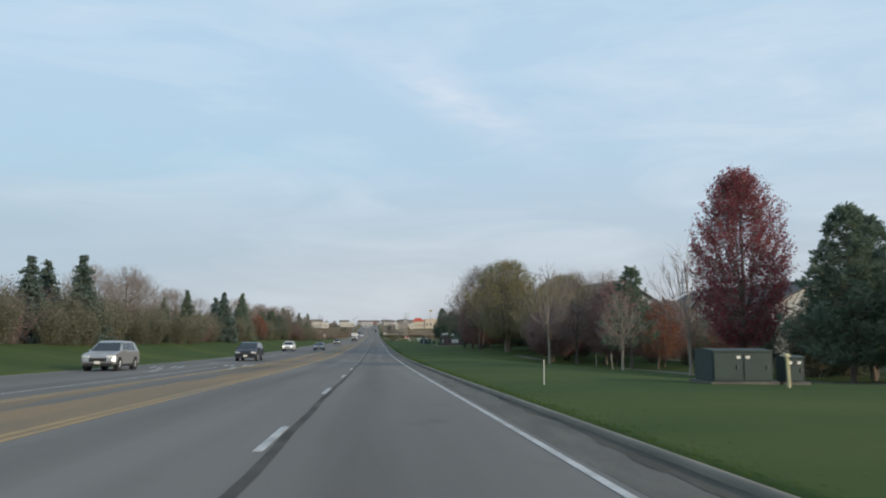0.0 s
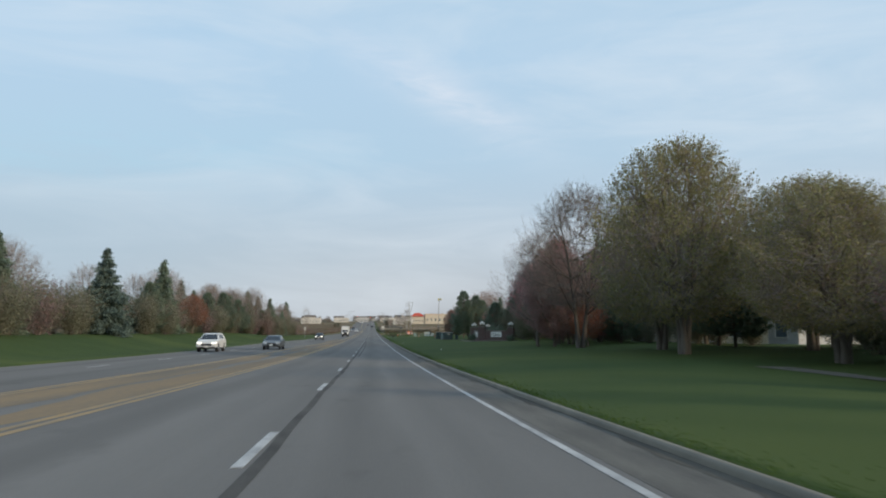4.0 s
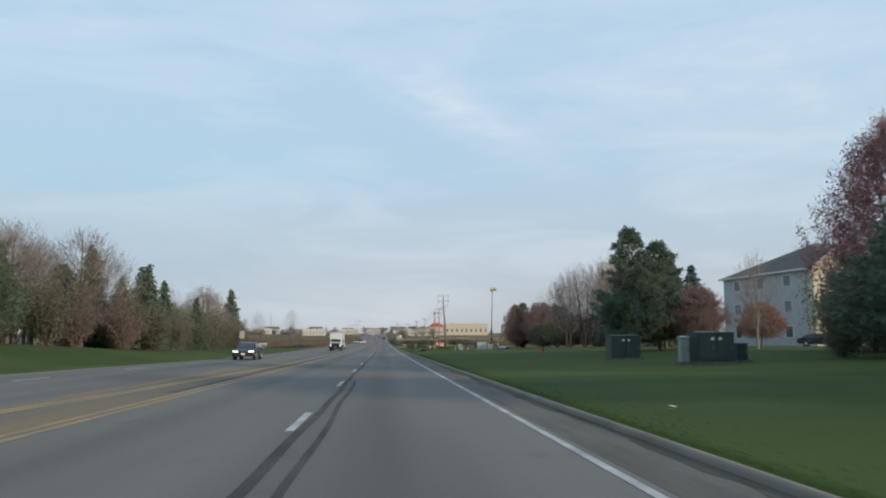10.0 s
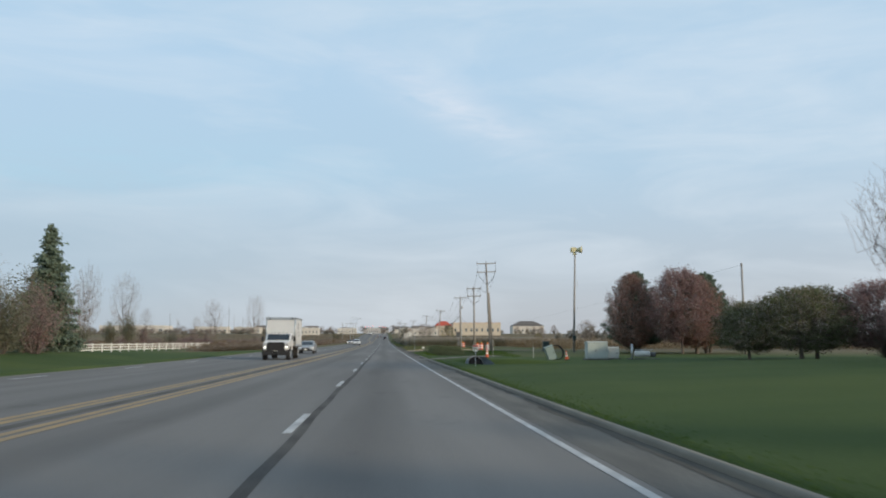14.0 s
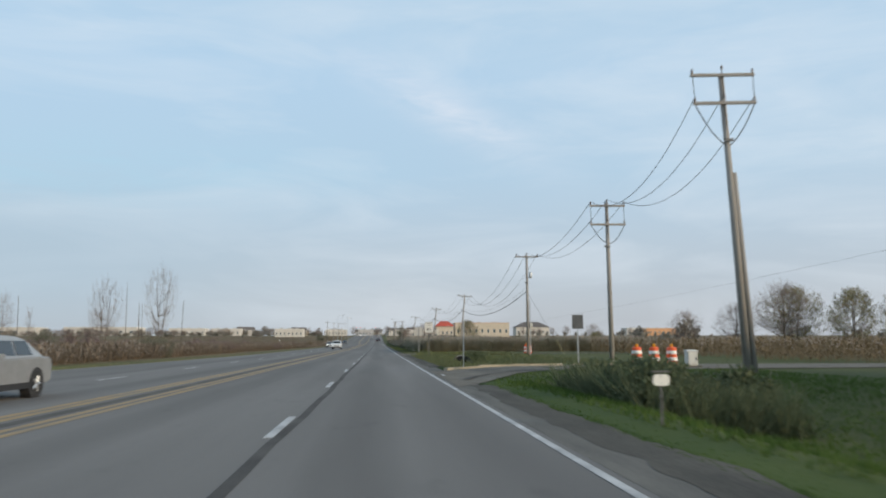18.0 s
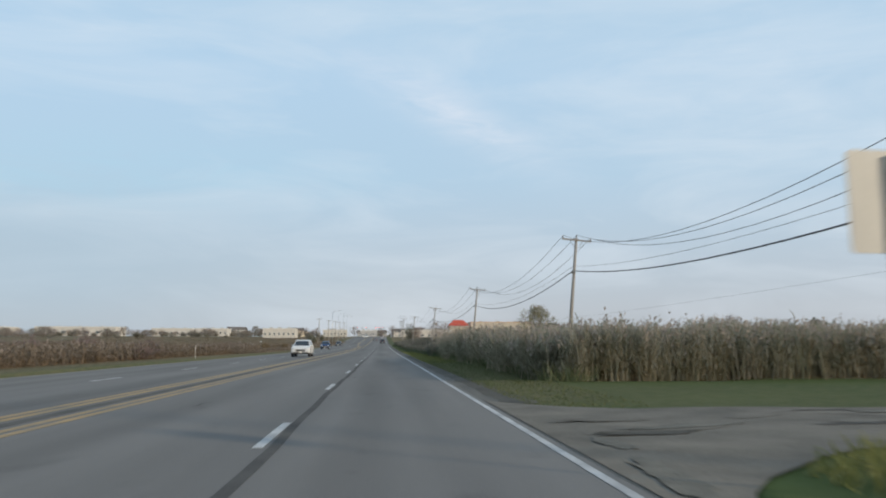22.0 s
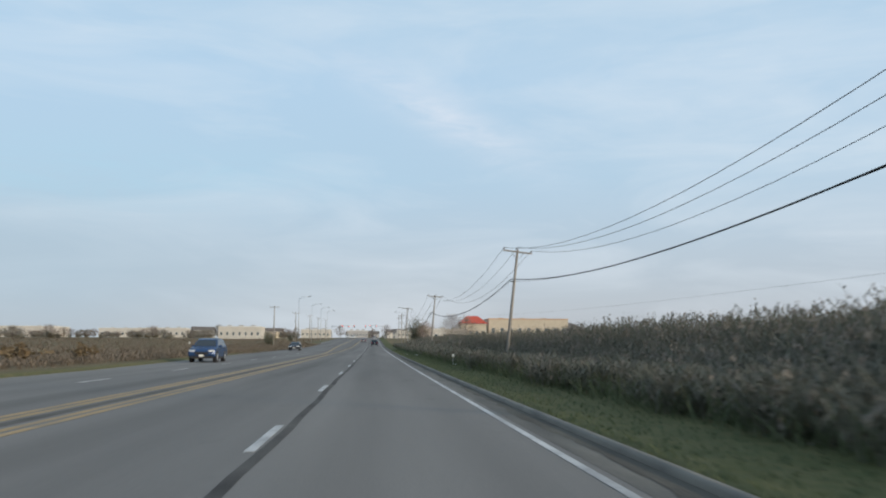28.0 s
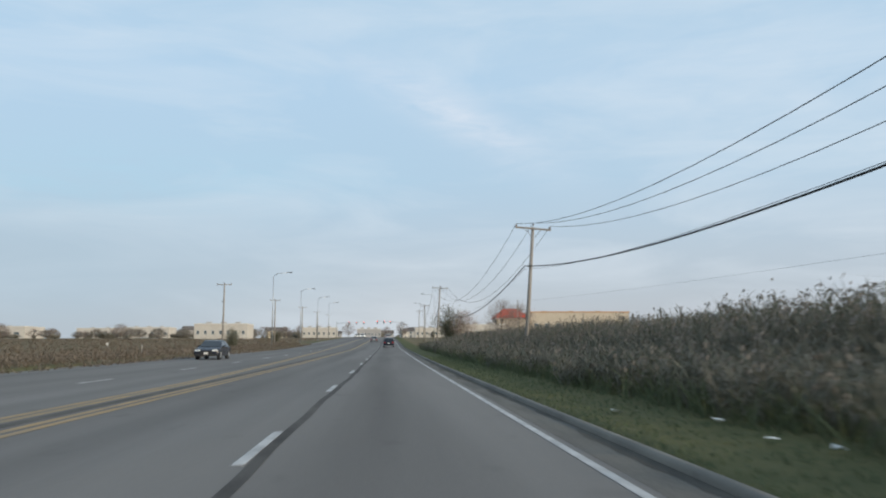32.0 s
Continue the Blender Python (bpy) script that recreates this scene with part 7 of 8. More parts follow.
SHAPES = {
    # length, width, body outline (y from the front 0 to the length, z), cabin base z, cabin outline, wheel radius
    "suv": (4.6, 1.86, [(0.05, 0.38), (0.0, 0.55), (0.04, 0.82), (0.25, 0.98), (1.15, 1.08), (4.45, 1.12), (4.58, 0.95), (4.6, 0.5), (4.5, 0.36)], [(1.1, 1.07), (1.95, 1.62), (2.4, 1.70), (3.7, 1.67), (4.1, 1.60), (4.5, 1.10)], 0.36),
    "sedan": (4.75, 1.82, [(0.06, 0.32), (0.0, 0.5), (0.06, 0.70), (0.35, 0.82), (1.35, 0.94), (4.0, 0.98), (4.68, 0.94), (4.75, 0.7), (4.72, 0.42), (4.6, 0.32)], [(1.25, 0.93), (2.15, 1.40), (2.6, 1.46), (3.2, 1.44), (3.6, 1.36), (4.3, 0.96)], 0.32),
    "van": (5.1, 1.98, [(0.06, 0.36), (0.0, 0.55), (0.05, 0.8), (0.3, 1.0), (0.95, 1.12), (4.95, 1.15), (5.08, 0.95), (5.1, 0.5), (5.0, 0.34)], [(0.9, 1.1), (1.85, 1.66), (2.3, 1.76), (4.4, 1.74), (4.8, 1.66), (5.02, 1.12)], 0.34),
}


def car(kind, paint, label, x, y, toward=True, lit=False):
    """toward: its front looks along -y, to oncoming traffic's way."""
    L, W, body, cabin, r = SHAPES[kind]
    t_ = thing("car", label, "car", at=(x, y, road_z(y)), turn=0 if toward else 180)
    slope = math.degrees(math.atan((road_z(y + 2) - road_z(y - 2)) / 4))
    t_.matrix_basis = pose(x, y, road_z(y) + 0.01, slope if toward else -slope, 0, 0 if toward else 180)
    h = L / 2
    yo = lambda p: (p[0] - h, p[1])
    # body: rounded in plan by narrowing the ends
    b = Build()
    secs = (-W / 2, -W / 2 + 0.12, 0.0, W / 2 - 0.12, W / 2)
    n = len(body)
    for sx in secs:
        e = 0.10 if abs(sx) > W / 2 - 0.06 else 0.0
        for py, pz in body:
            yy = py - h
            yy *= 1 - (0.035 if e else 0) - 0.0
            zz = pz - (0.03 if e and pz > 0.9 else 0)
            b.v.append((sx, yy, zz))
    for i in range(len(secs) - 1):
        for k in range(n):
            k2 = (k + 1) % n
            b.f.append((i * n + k, i * n + k2, (i + 1) * n + k2, (i + 1) * n + k))
    b.f += [tuple(range(n))[::-1], tuple((len(secs) - 1) * n + k for k in range(n))]
    part("body", b, paint, t_, bevel=0.03, smooth=False)
    c = Build()
    zb, zt = min(p[1] for p in cabin), max(p[1] for p in cabin)
    m = len(cabin)

    def inset(z):
        return W / 2 - 0.06 - 0.20 * (z - zb) / (zt - zb)
    for s in (-1, 1):
        for py, pz in cabin:
            c.v.append((s * inset(pz), py - h, pz))
    for k in range(m - 1):
        c.f.append((k, k + 1, m + k + 1, m + k))
    c.f += [tuple(range(m)), tuple(m + k for k in reversed(range(m)))]
    part("cabin", c, paint, t_, bevel=0.025)
    # glass
    def panel(p, q, name, shrink=0.08):
        g = Build()
        nrm = Vector((0, p[1] - q[1], q[0] - p[0])).normalized()
        if nrm.z < 0:
            nrm = -nrm
        pts = []
        for f, pt in ((0.08, None), (0.92, None)):
            yy, zz = p[0] + (q[0] - p[0]) * f - h, p[1] + (q[1] - p[1]) * f
            hw = inset(zz) - shrink
            pts += [(-hw, yy, zz), (hw, yy, zz)]
        o = nrm * 0.012
        v = [tuple(Vector(a) + o) for a in pts] + [tuple(Vector(a) - o) for a in pts]
        g.add(v, [(0, 1, 3, 2), (4, 6, 7, 5), (0, 4, 5, 1), (2, 3, 7, 6), (0, 2, 6, 4), (1, 5, 7, 3)])
        part(name, g, "glass", t_)
    panel(cabin[0], cabin[1], "windshield")
    panel(cabin[-1], cabin[-2], "rear_window")
    lo, hi = zb + 0.07, zt - 0.12
    y_a, y_b = cabin[0][0] + 0.75, cabin[-1][0] - 0.55
    for s in (-1, 1):
        for k in range(2 if kind == "sedan" else 3):
            nn = 2 if kind == "sedan" else 3
            ya, yb = y_a + (y_b - y_a) * k / nn + 0.04, y_a + (y_b - y_a) * (k + 1) / nn - 0.04
            tip_a = 0.55 * (hi - lo) if k == 0 else 0.0
            tip_b = 0.45 * (hi - lo) if k == nn - 1 else 0.0
            if k == 0:
                ya -= 0.25
            g = Build()
            pts = [(ya, lo), (yb, lo), (yb - tip_b, hi), (ya + tip_a, hi)]
            v = [(s * (inset(z) + 0.012), yy - h, z) for yy, z in pts] + [(s * (inset(z) - 0.012), yy - h, z) for yy, z in pts]
            g.add(v, [(0, 1, 2, 3), (7, 6, 5, 4), (0, 4, 5, 1), (1, 5, 6, 2), (2, 6, 7, 3), (3, 7, 4, 0)])
            part("side_window", g, "glass", t_)
        part("mirror", Build().box((s * (W / 2 + 0.06), cabin[0][0] + 0.55 - h, zb + 0.06), (0.2, 0.1, 0.13)), paint, t_, bevel=0.02)
        part("headlight", Build().box((s * (W / 2 - 0.27), -h + 0.10, body[2][1] - 0.02), (0.42, 0.2, 0.13), s * 0.25), "lamp_on" if lit else "lens", t_, bevel=0.02)
        part("taillight", Build().box((s * (W / 2 - 0.22), h - 0.06, body[-3][1] - 0.06), (0.3, 0.16, 0.2)), "lens_red", t_, bevel=0.02)
        part("sill", Build().box((s * (W / 2 - 0.05), 0, 0.3), (0.12, L * 0.5, 0.14)), "plastic_dark", t_)
        for wy in (-h + L * 0.19, h - L * 0.2):
            part("wheel_arch", Build().tube([(s * (W / 2 - 0.22), wy, r), (s * (W / 2 + 0.008), wy, r)], r + 0.07, 20), "plastic_dark", t_)
            wheel(t_, s * (W / 2 - 0.10), wy, r, 0.22)
    part("grille", Build().box((0, -h + 0.02, 0.62 if kind != "sedan" else 0.55), (W * 0.5, 0.06, 0.2)), "plastic_dark", t_, bevel=0.015)
    part("bumper", Build().box((0, -h + 0.06, 0.36), (W * 0.86, 0.16, 0.16)), "plastic_dark", t_, bevel=0.03)
    part("number_plate", Build().box((0, -h - 0.015, 0.47), (0.32, 0.02, 0.16)), "sign_white", t_, bevel=0.004)
    part("rear_plate", Build().box((0, h + 0.01, 0.75), (0.32, 0.02, 0.16)), "sign_white", t_, bevel=0.004)
    return t_


CARS = (
    ("suv", "paint_silver", "silver suv in the far lane", -17.6, 46.5, True, False), ("van", "paint_dark", "dark blue minivan in the far lane", -14.3, 75.5, True, False),
    ("suv", "paint_white", "white suv with lit headlights in the far lane", -17.4, 137.0, True, True), ("sedan", "paint_grey", "grey sedan in the far lane", -12.7, 146.0, True, False),
    ("sedan", "paint_dark", "dark sedan with lit headlights in the far lane", -13.9, 236.0, True, True),
    ("sedan", "paint_silver", "silver sedan behind a box truck", -11.3, 334.0, True, False),
    ("suv", "paint_white", "white suv in the far lane", -10.3, 470.5, True, False), ("sedan", "paint_silver", "silver sedan with lit headlights in the far lane", -14.3, 514.0, True, True),
    ("suv", "paint_blue", "dark blue suv in the far lane", -14.3, 558.0, True, False), ("sedan", "paint_dark", "black sedan in the far lane", -15.8, 636.0, True, False),
    ("suv", "paint_dark", "dark suv driving ahead in the lane", -1.9, 712.0, False, False), ("sedan", "paint_grey", "grey sedan driving ahead", -5.6, 775.0, False, False),
    ("suv", "paint_silver", "silver suv waiting at the crossing", -2.0, 842.0, False, False), ("van", "paint_white", "white van at the crossing", -12.0, 880.0, True, True), ("sedan", "paint_white", "white car at the crossing", -15.5, 905.0, True, True),
    ("sedan", "paint_dark", "dark car parked behind the lawn", 47.0, 252.0, True, False), ("sedan", "paint_silver", "silver car parked behind the lawn", 51.0, 254.0, True, False),
)
for k_, p_, l_, x_, y_, d_, lit_ in CARS:
    c_ = car(k_, p_, l_, x_, y_, d_, lit_)
    if x_ > 20:
        c_.matrix_basis = pose(x_, y_, ground_z(x_, y_), 0, 0, 60)


def box_truck(x, y):
    t_ = thing("box_truck", "white box truck with a black grille and lit headlights", "truck", at=(x, y, road_z(y) + 0.01))
    part("cargo_box", Build().box((0, 3.9, 2.15), (2.35, 4.4, 2.25)), "paint_white", t_, bevel=0.03)
    for s in (-1, 1):
        part("box_trim", Build().tube([(s * 1.11, 1.76, 1.02), (s * 1.11, 1.76, 3.3)], 0.085, 12), "galv", t_, smooth=True)
        part("marker_lamp", Build().box((s * 0.9, 1.66, 3.2), (0.16, 0.04, 0.06)), "plastic_dark", t_)
        part("emblem", Build().prism([(2.9, 2.42), (2.95, 2.86), (3.5, 2.9), (3.45, 2.5), (3.3, 2.3)], s * 1.178, s * 1.19), "emblem_grey", t_)
        for k, (w_, z_) in enumerate(((1.5, 2.12), (1.1, 1.98), (1.4, 1.86), (0.5, 1.74))):
            part("text_bar", Build().box((s * 1.18, 3.7, z_), (0.012, w_, 0.045 - 0.01 * (k % 2))), "emblem_grey", t_)
    part("top_rail", Build().box((0, 1.70, 3.2), (2.4, 0.06, 0.2)), "galv", t_, bevel=0.01)
    for s in (-1, 1):
        part("side_rail", Build().box((s * 1.185, 3.9, 3.22), (0.05, 4.4, 0.14)), "galv", t_, bevel=0.01)
        part("skirt_rail", Build().box((s * 1.185, 3.9, 1.08), (0.05, 4.4, 0.16)), "galv", t_, bevel=0.01)
    part("frame", Build().box((0, 3.0, 0.72), (1.0, 6.0, 0.25)), "plastic_dark", t_, bevel=0.02)
    part("skirt", Build().box((0, 3.9, 0.98), (2.3, 4.35, 0.12)), "plastic_dark", t_)
    part("cab", Build().prism([(-0.9, 0.75), (-0.9, 1.35), (0.2, 1.45), (0.75, 1.98), (1.55, 2.02), (1.6, 0.7)], -0.98, 0.98), "paint_white", t_, bevel=0.05)
    part("hood", Build().prism([(-0.98, 0.72), (-1.0, 1.2), (-0.85, 1.36), (0.2, 1.46), (0.2, 0.72)], -0.92, 0.92), "paint_white", t_, bevel=0.05)
    part("windshield", Build().prism([(0.24, 1.50), (0.70, 1.93), (0.68, 1.96), (0.20, 1.52)], -0.84, 0.84), "glass", t_)
    part("grille", Build().box((0, -1.0, 1.0), (1.34, 0.1, 0.66)), "plastic_dark", t_, bevel=0.05)
    for k in range(4):
        part("grille_bar", Build().box((0, -1.06, 0.78 + 0.15 * k), (1.2, 0.04, 0.05)), "rubber", t_, bevel=0.01)
    part("bumper", Build().box((0, -1.08, 0.53), (2.02, 0.26, 0.36)), "plastic_dark", t_, bevel=0.06)
    part("number_plate", Build().box((0, -1.2, 0.6), (0.32, 0.02, 0.16)), "sign_white", t_)
    for s in (-1, 1):
        l_ = part("headlight", Build().box((s * 0.82, -0.96, 1.06), (0.25, 0.12, 0.38)), "lens_grey", t_, bevel=0.04)
        part("lamp", Build().box((s * 0.81, -1.02, 0.96), (0.17, 0.03, 0.14)), "lamp_on", l_, bevel=0.012)
        part("side_window", Build().prism([(0.45, 1.5), (0.85, 1.9), (1.45, 1.92), (1.45, 1.5)], s * 0.985, s * 0.97), "glass", t_)
        part("mirror", Build().box((s * 1.22, 0.45, 1.6), (0.16, 0.12, 0.42)), "plastic_dark", t_, bevel=0.02)
        part("fender", Build().tube([(s * 0.75, -0.25, 0.48), (s * 1.02, -0.25, 0.48)], 0.56, 18), "plastic_dark", t_)
        wheel(t_, s * 0.9, -0.25, 0.44, 0.26)
        wheel(t_, s * 0.85, 4.7, 0.44, 0.42)
    for k in range(5):
        part("roof_lamp", Build().box((-0.6 + 0.3 * k, 0.85, 2.05), (0.1, 0.12, 0.05)), "plastic_dark", t_, bevel=0.015)
    return t_


box_truck(-10.5, 302.4)


# ---- far crossing: street lamps, signals ----
def street_lamp(x, y, h, arm, side):
    z = ground_z(x, y)
    t_ = thing("street_lamp", "tall grey steel street lamp with a curved arm", "street lamp", "street lamps", at=(x, y, z))
    part("pole", Build().tube([(0, 0, -0.3), (0, 0, h - 0.6)], [0.12, 0.07], 10), "galv", t_, smooth=True)
    part("arm", Build().tube([(0, 0, h - 0.7), (side * arm * 0.3, 0, h - 0.2), (side * arm, 0, h)], [0.06, 0.05, 0.04], 8), "galv", t_, smooth=True)
    part("lamp_head", Build().box((side * (arm + 0.35), 0, h), (0.8, 0.3, 0.14)), "steel_dark", t_, bevel=0.03)


for x_, y_, h_ in ((-23.0, 715, 13.5), (-23.0, 760, 13), (-23.0, 805, 13), (-23.2, 850, 13), (9.8, 770, 12.5), (10.2, 835, 12.5)):
    street_lamp(x_, y_, h_, 2.6, 1 if x_ < 0 else -1)
for x_, y_, top_ in ((-26.5, 690, 12.0), (-26.5, 742, 13.0), (-26.5, 795, 14.4), (-27, 846, 15.6), (-27, 900, 17.0)):
    power_pole(x_, y_, top_, [(top_ - 0.2, 1.1, False)])


def signal_mast(x, y, reach, side):
    z = ground_z(x, y)
    t_ = thing("traffic_signal", "steel mast arm with hanging red traffic signals", "traffic light", at=(x, y, z))
    part("pole", Build().tube([(0, 0, -0.3), (0, 0, 6.8)], [0.16, 0.12], 10), "galv", t_, smooth=True)
    part("mast_arm", Build().tube([(0, 0, 6.0), (side * reach * 0.5, 0, 6.5), (side * reach, 0, 6.7)], [0.1, 0.07, 0.05], 8), "galv", t_, smooth=True)
    for k in range(3):
        cx = side * reach * (0.45 + 0.26 * k)
        hd = part("signal_head", Build().box((cx, -0.1, 6.1), (0.36, 0.24, 1.1)), "sign_black", t_, bevel=0.02)
        for j, m_ in enumerate(("signal_red", "plastic_dark", "plastic_dark")):
            part("signal_lens", Build().lathe([(0.12, 0), (0.1, 0.02)], 12), m_, hd).matrix_basis = pose(cx, -0.225, 6.45 - 0.35 * j, 90, 0, 0)


signal_mast(3.5, 880, 10, -1)
signal_mast(-24, 905, 12, 1)

# ---- trees along the lawn ----
plant("red_maple", 19.9, 44.4, (0.9, 1.06))
for x_, y_, s_ in ((22.9, 38.5, 0.98), (26.5, 42, 1.0), (28.5, 36.0, 1.05), (30, 47, 0.85), (24.5, 33.5, 0.8)):
    plant("pine", x_, y_, s_)
plant("young_bare", 19.0, 50.1, (1.5, 1.28))
plant("young_bare", 18.0, 61.6, (1.25, 0.95))
plant("open_pine", 20.2, 65.4, (0.95, 0.98))
plant("rust_tree", 23.0, 66.5, (1.1, 1.1))
plant("young_bare", 15.6, 77.2, (1.6, 1.42))
plant("bare", 19.2, 80.0, (0.8, 0.98))
plant("bare", 22.0, 79.0, (0.85, 0.98))
plant("maroon_tree", 22.4, 76.0, (1.1, 1.3))
plant("maroon_tree", 17.6, 84.5, (1.0, 0.95))
plant("maroon_tree", 20.0, 88.0, (1.1, 1.0))
plant("rust_tree", 26.5, 60.0, (0.9, 0.8))
plant("willow", 20.5, 98.0, (0.9, 0.85))
plant("maroon_tree", 24.5, 85.0, (1.2, 1.3))
plant("maroon_tree", 25.5, 72.0, (1.0, 1.0))
plant("willow", 17.9, 114.5, (0.9, 1.05))
plant("willow", 16.3, 107.0, (0.92, 1.25))
plant("willow", 25.0, 108.0, (0.95, 1.05))
plant("big_bare", 15.1, 125.4, (0.95, 1.0))
plant("bare", 13.6, 135.0, (0.85, 1.08))
plant("maroon_tree", 14.8, 133.0, (0.85, 1.35))
plant("rust_tree", 17.5, 131.8, (0.9, 0.75))
plant("maroon_tree", 18.2, 140.6, (1.25, 1.4))
plant("round_maple", 24.0, 149.0, (0.9, 0.9))
plant("round_maple", 17.4, 142.0, (0.62, 0.95))
plant("maroon_tree", 19.5, 149.5, (1.4, 1.3))
plant("rust_tree", 23.5, 158.0, (1.2, 1.1))
for y_ in np.arange(119, 157, 5.0):
    plant("thicket", 27.0 + 0.8 * math.sin(y_), y_, (0.9, 0.72))
for x_, y_, s_ in ((25.0, 121.0, 1.0), (26.8, 127.0, 1.1), (23.0, 138.5, 0.75), (24.0, 116.0, 0.8)):
    plant("pine", x_, y_, s_)
plant("round_maple", 24.5, 172.5, (1.08, 1.12))
plant("round_maple", 27.0, 189.0, (1.15, 1.25))
plant("pine", 19.9, 199.0, (1.0, 0.68))
plant("thicket", 18.6, 202.5, (0.8, 0.85))
plant("green_tree", 20.5, 168.6, 1.0)
plant("hedge", 13.05, 178.9, 0.52)
plant("thicket", 23.5, 209.5, (1.1, 1.2))
plant("pine", 24.0, 193.5, (0.95, 0.8))
plant("pine", 25.5, 206.5, (1.0, 0.95))
plant("round_maple", 29.6, 212.8, (1.1, 1.2))
plant("round_maple", 34.8, 206.5, (1.15, 1.35))
plant("round_maple", 31.5, 198.0, (1.1, 1.2))
for x_, y_, s_ in ((27, 55, 0.95), (30, 50, 1.1), (27, 60, 0.95), (28, 65, 1.0), (29, 71, 1.05), (30, 77, 1.0), (29, 84, 1.05), (27, 90, 1.1), (24, 94, 1.0), (21, 93, 0.9), (30, 113, 1.0), (25, 136, 0.5), (28, 158, 1.1), (28, 162, 1.1),
                   (21, 178.5, 0.95), (22, 184, 1.05), (21, 190.5, 1.1), (24, 196, 1.15), (23, 203, 1.1), (26, 211, 1.0), (31, 180, 1.2), (30, 168, 1.1)):
    plant("thicket", x_, y_, (s_, s_ * 1.1))
for x_, y_, s_ in ((17.4, 170.5, 0.45), (17.0, 181.5, 1.1), (16.0, 177.0, 0.8), (14.6, 190.0, 0.6)):
    plant("hedge", x_, y_, s_)
plant("pine", 17.9, 229.8, (1.0, 1.05))
plant("pine", 20.8, 231.5, (1.1, 0.95))
plant("pine", 19.2, 232.6, (1.1, 0.8))
plant("pine", 23.0, 236.0, (0.95, 0.85))
plant("maroon_tree", 23.5, 230.0, 0.8)
plant("young_bare", 27.5, 228.0, 1.1)
plant("rust_tree", 33.0, 238.0, (1.1, 0.8))
for x_, y_, s_ in ((24.2, 268.0, 0.98), (23.6, 274.5, 0.9), (29.0, 266.0, 1.1), (26.6, 261.0, 1.02), (31.0, 275.0, 1.08)):
    plant("bare_vase", x_, y_, (s_ * 1.08, s_ * 1.13))
plant("blue_spruce", 34.6, 263.0, 1.18)
plant("spruce", 31.2, 260.5, 1.05)
plant("blue_spruce", 36.5, 262.0, 1.15)
for x_, y_, s_ in ((31.5, 289, 0.7), (34, 295, 0.9), (36, 288, 1.0)):
    plant("thicket", x_, y_, s_)
plant("full_tree", 25.2, 325.6, (0.85, 0.96))
plant("green_tree", 26.6, 293.5, (1.3, 0.92))
plant("green_tree", 29.5, 296.5, (1.3, 0.98))
plant("maroon_tree", 32.5, 293.0, (1.15, 0.85))
plant("green_tree", 24.6, 297.0, (0.95, 0.78))
plant("pine", 27.4, 330.0, (1.1, 0.98))
plant("full_tree", 28.0, 332.0, (0.9, 0.8))
plant("thicket", 27.0, 330.5, (1.0, 0.8))
plant("full_tree", 31.5, 323.0, (0.95, 0.92))
plant("pine", 33.5, 325.0, (1.3, 0.92))
plant("pine", 36.0, 330.0, (1.0, 0.9))
plant("maroon_tree", 29.6, 322.5, (1.15, 1.42))
# trees at the back of the right-hand field
rt = np.random.default_rng(14)
for x_, y_, s_, k_ in ((62, 432, 0.75, "bare"), (66, 436, 0.7, "mid_tree"), (71, 428, 0.65, "mid_tree"), (79, 425, 0.72, "mid_tree"), (84, 430, 0.7, "mid_tree"), (58, 440, 0.55, "bare"), (90, 440, 0.75, "bare"), (54, 452, 0.5, "bare"), (96, 445, 0.8, "mid_tree"), (104, 450, 0.8, "bare"), (112, 440, 0.8, "mid_tree")):
    plant(k_, x_, y_, (s_ * 1.5, s_ * (1.45 if x_ < 65 else 1.75)))
for k in range(46):
    plant("far_bush", rt.uniform(55, 330), rt.uniform(430, 620), rt.uniform(0.8, 1.4))
plant("mid_tree", 18.3, 489.5, (0.6, 0.76))
plant("bare", 52.0, 505.0, 0.6)
plant("mid_tree", 48.0, 490.0, 0.45)

# ---- trees on the bank across the road ----
rt = np.random.default_rng(23)
for x_, y_, s_ in ((-29.5, 240, 1.05), (-32.5, 233, 1.0), (-31.0, 249, 1.0), (-28.0, 283, 0.8), (-27.0, 276, 0.85), (-29.5, 291, 0.8)):
    plant("bare", x_, y_, s_)
for x_, y_, s_ in ((-27.0, 251, 0.95), (-27.6, 259, 0.85), (-26.0, 268, 0.7)):
    plant("spruce", x_, y_, s_)
for x_, y_, s_ in ((-36, 66, 0.8), (-33.5, 72, 0.9), (-31.5, 79, 1.0), (-37, 84, 1.0), (-34, 44, 0.9), (-31, 148.0, 1.05), (-35, 160, 1.0)):
    plant("blue_spruce", x_, y_, s_)
for x_, y_, s_ in ((-32.4, 176.1, 1.12), (-35.0, 197.0, 0.95), (-36.0, 211, 0.85), (-33.0, 221, 0.7), (-31.8, 248.0, 1.12), (-34, 118, 0.72), (-33, 128, 0.9), (-29.0, 305.0, 1.08), (-32.0, 265, 1.08), (-36, 270, 1.0), (-33.5, 280, 0.85)):
    plant("spruce", x_, y_, s_)
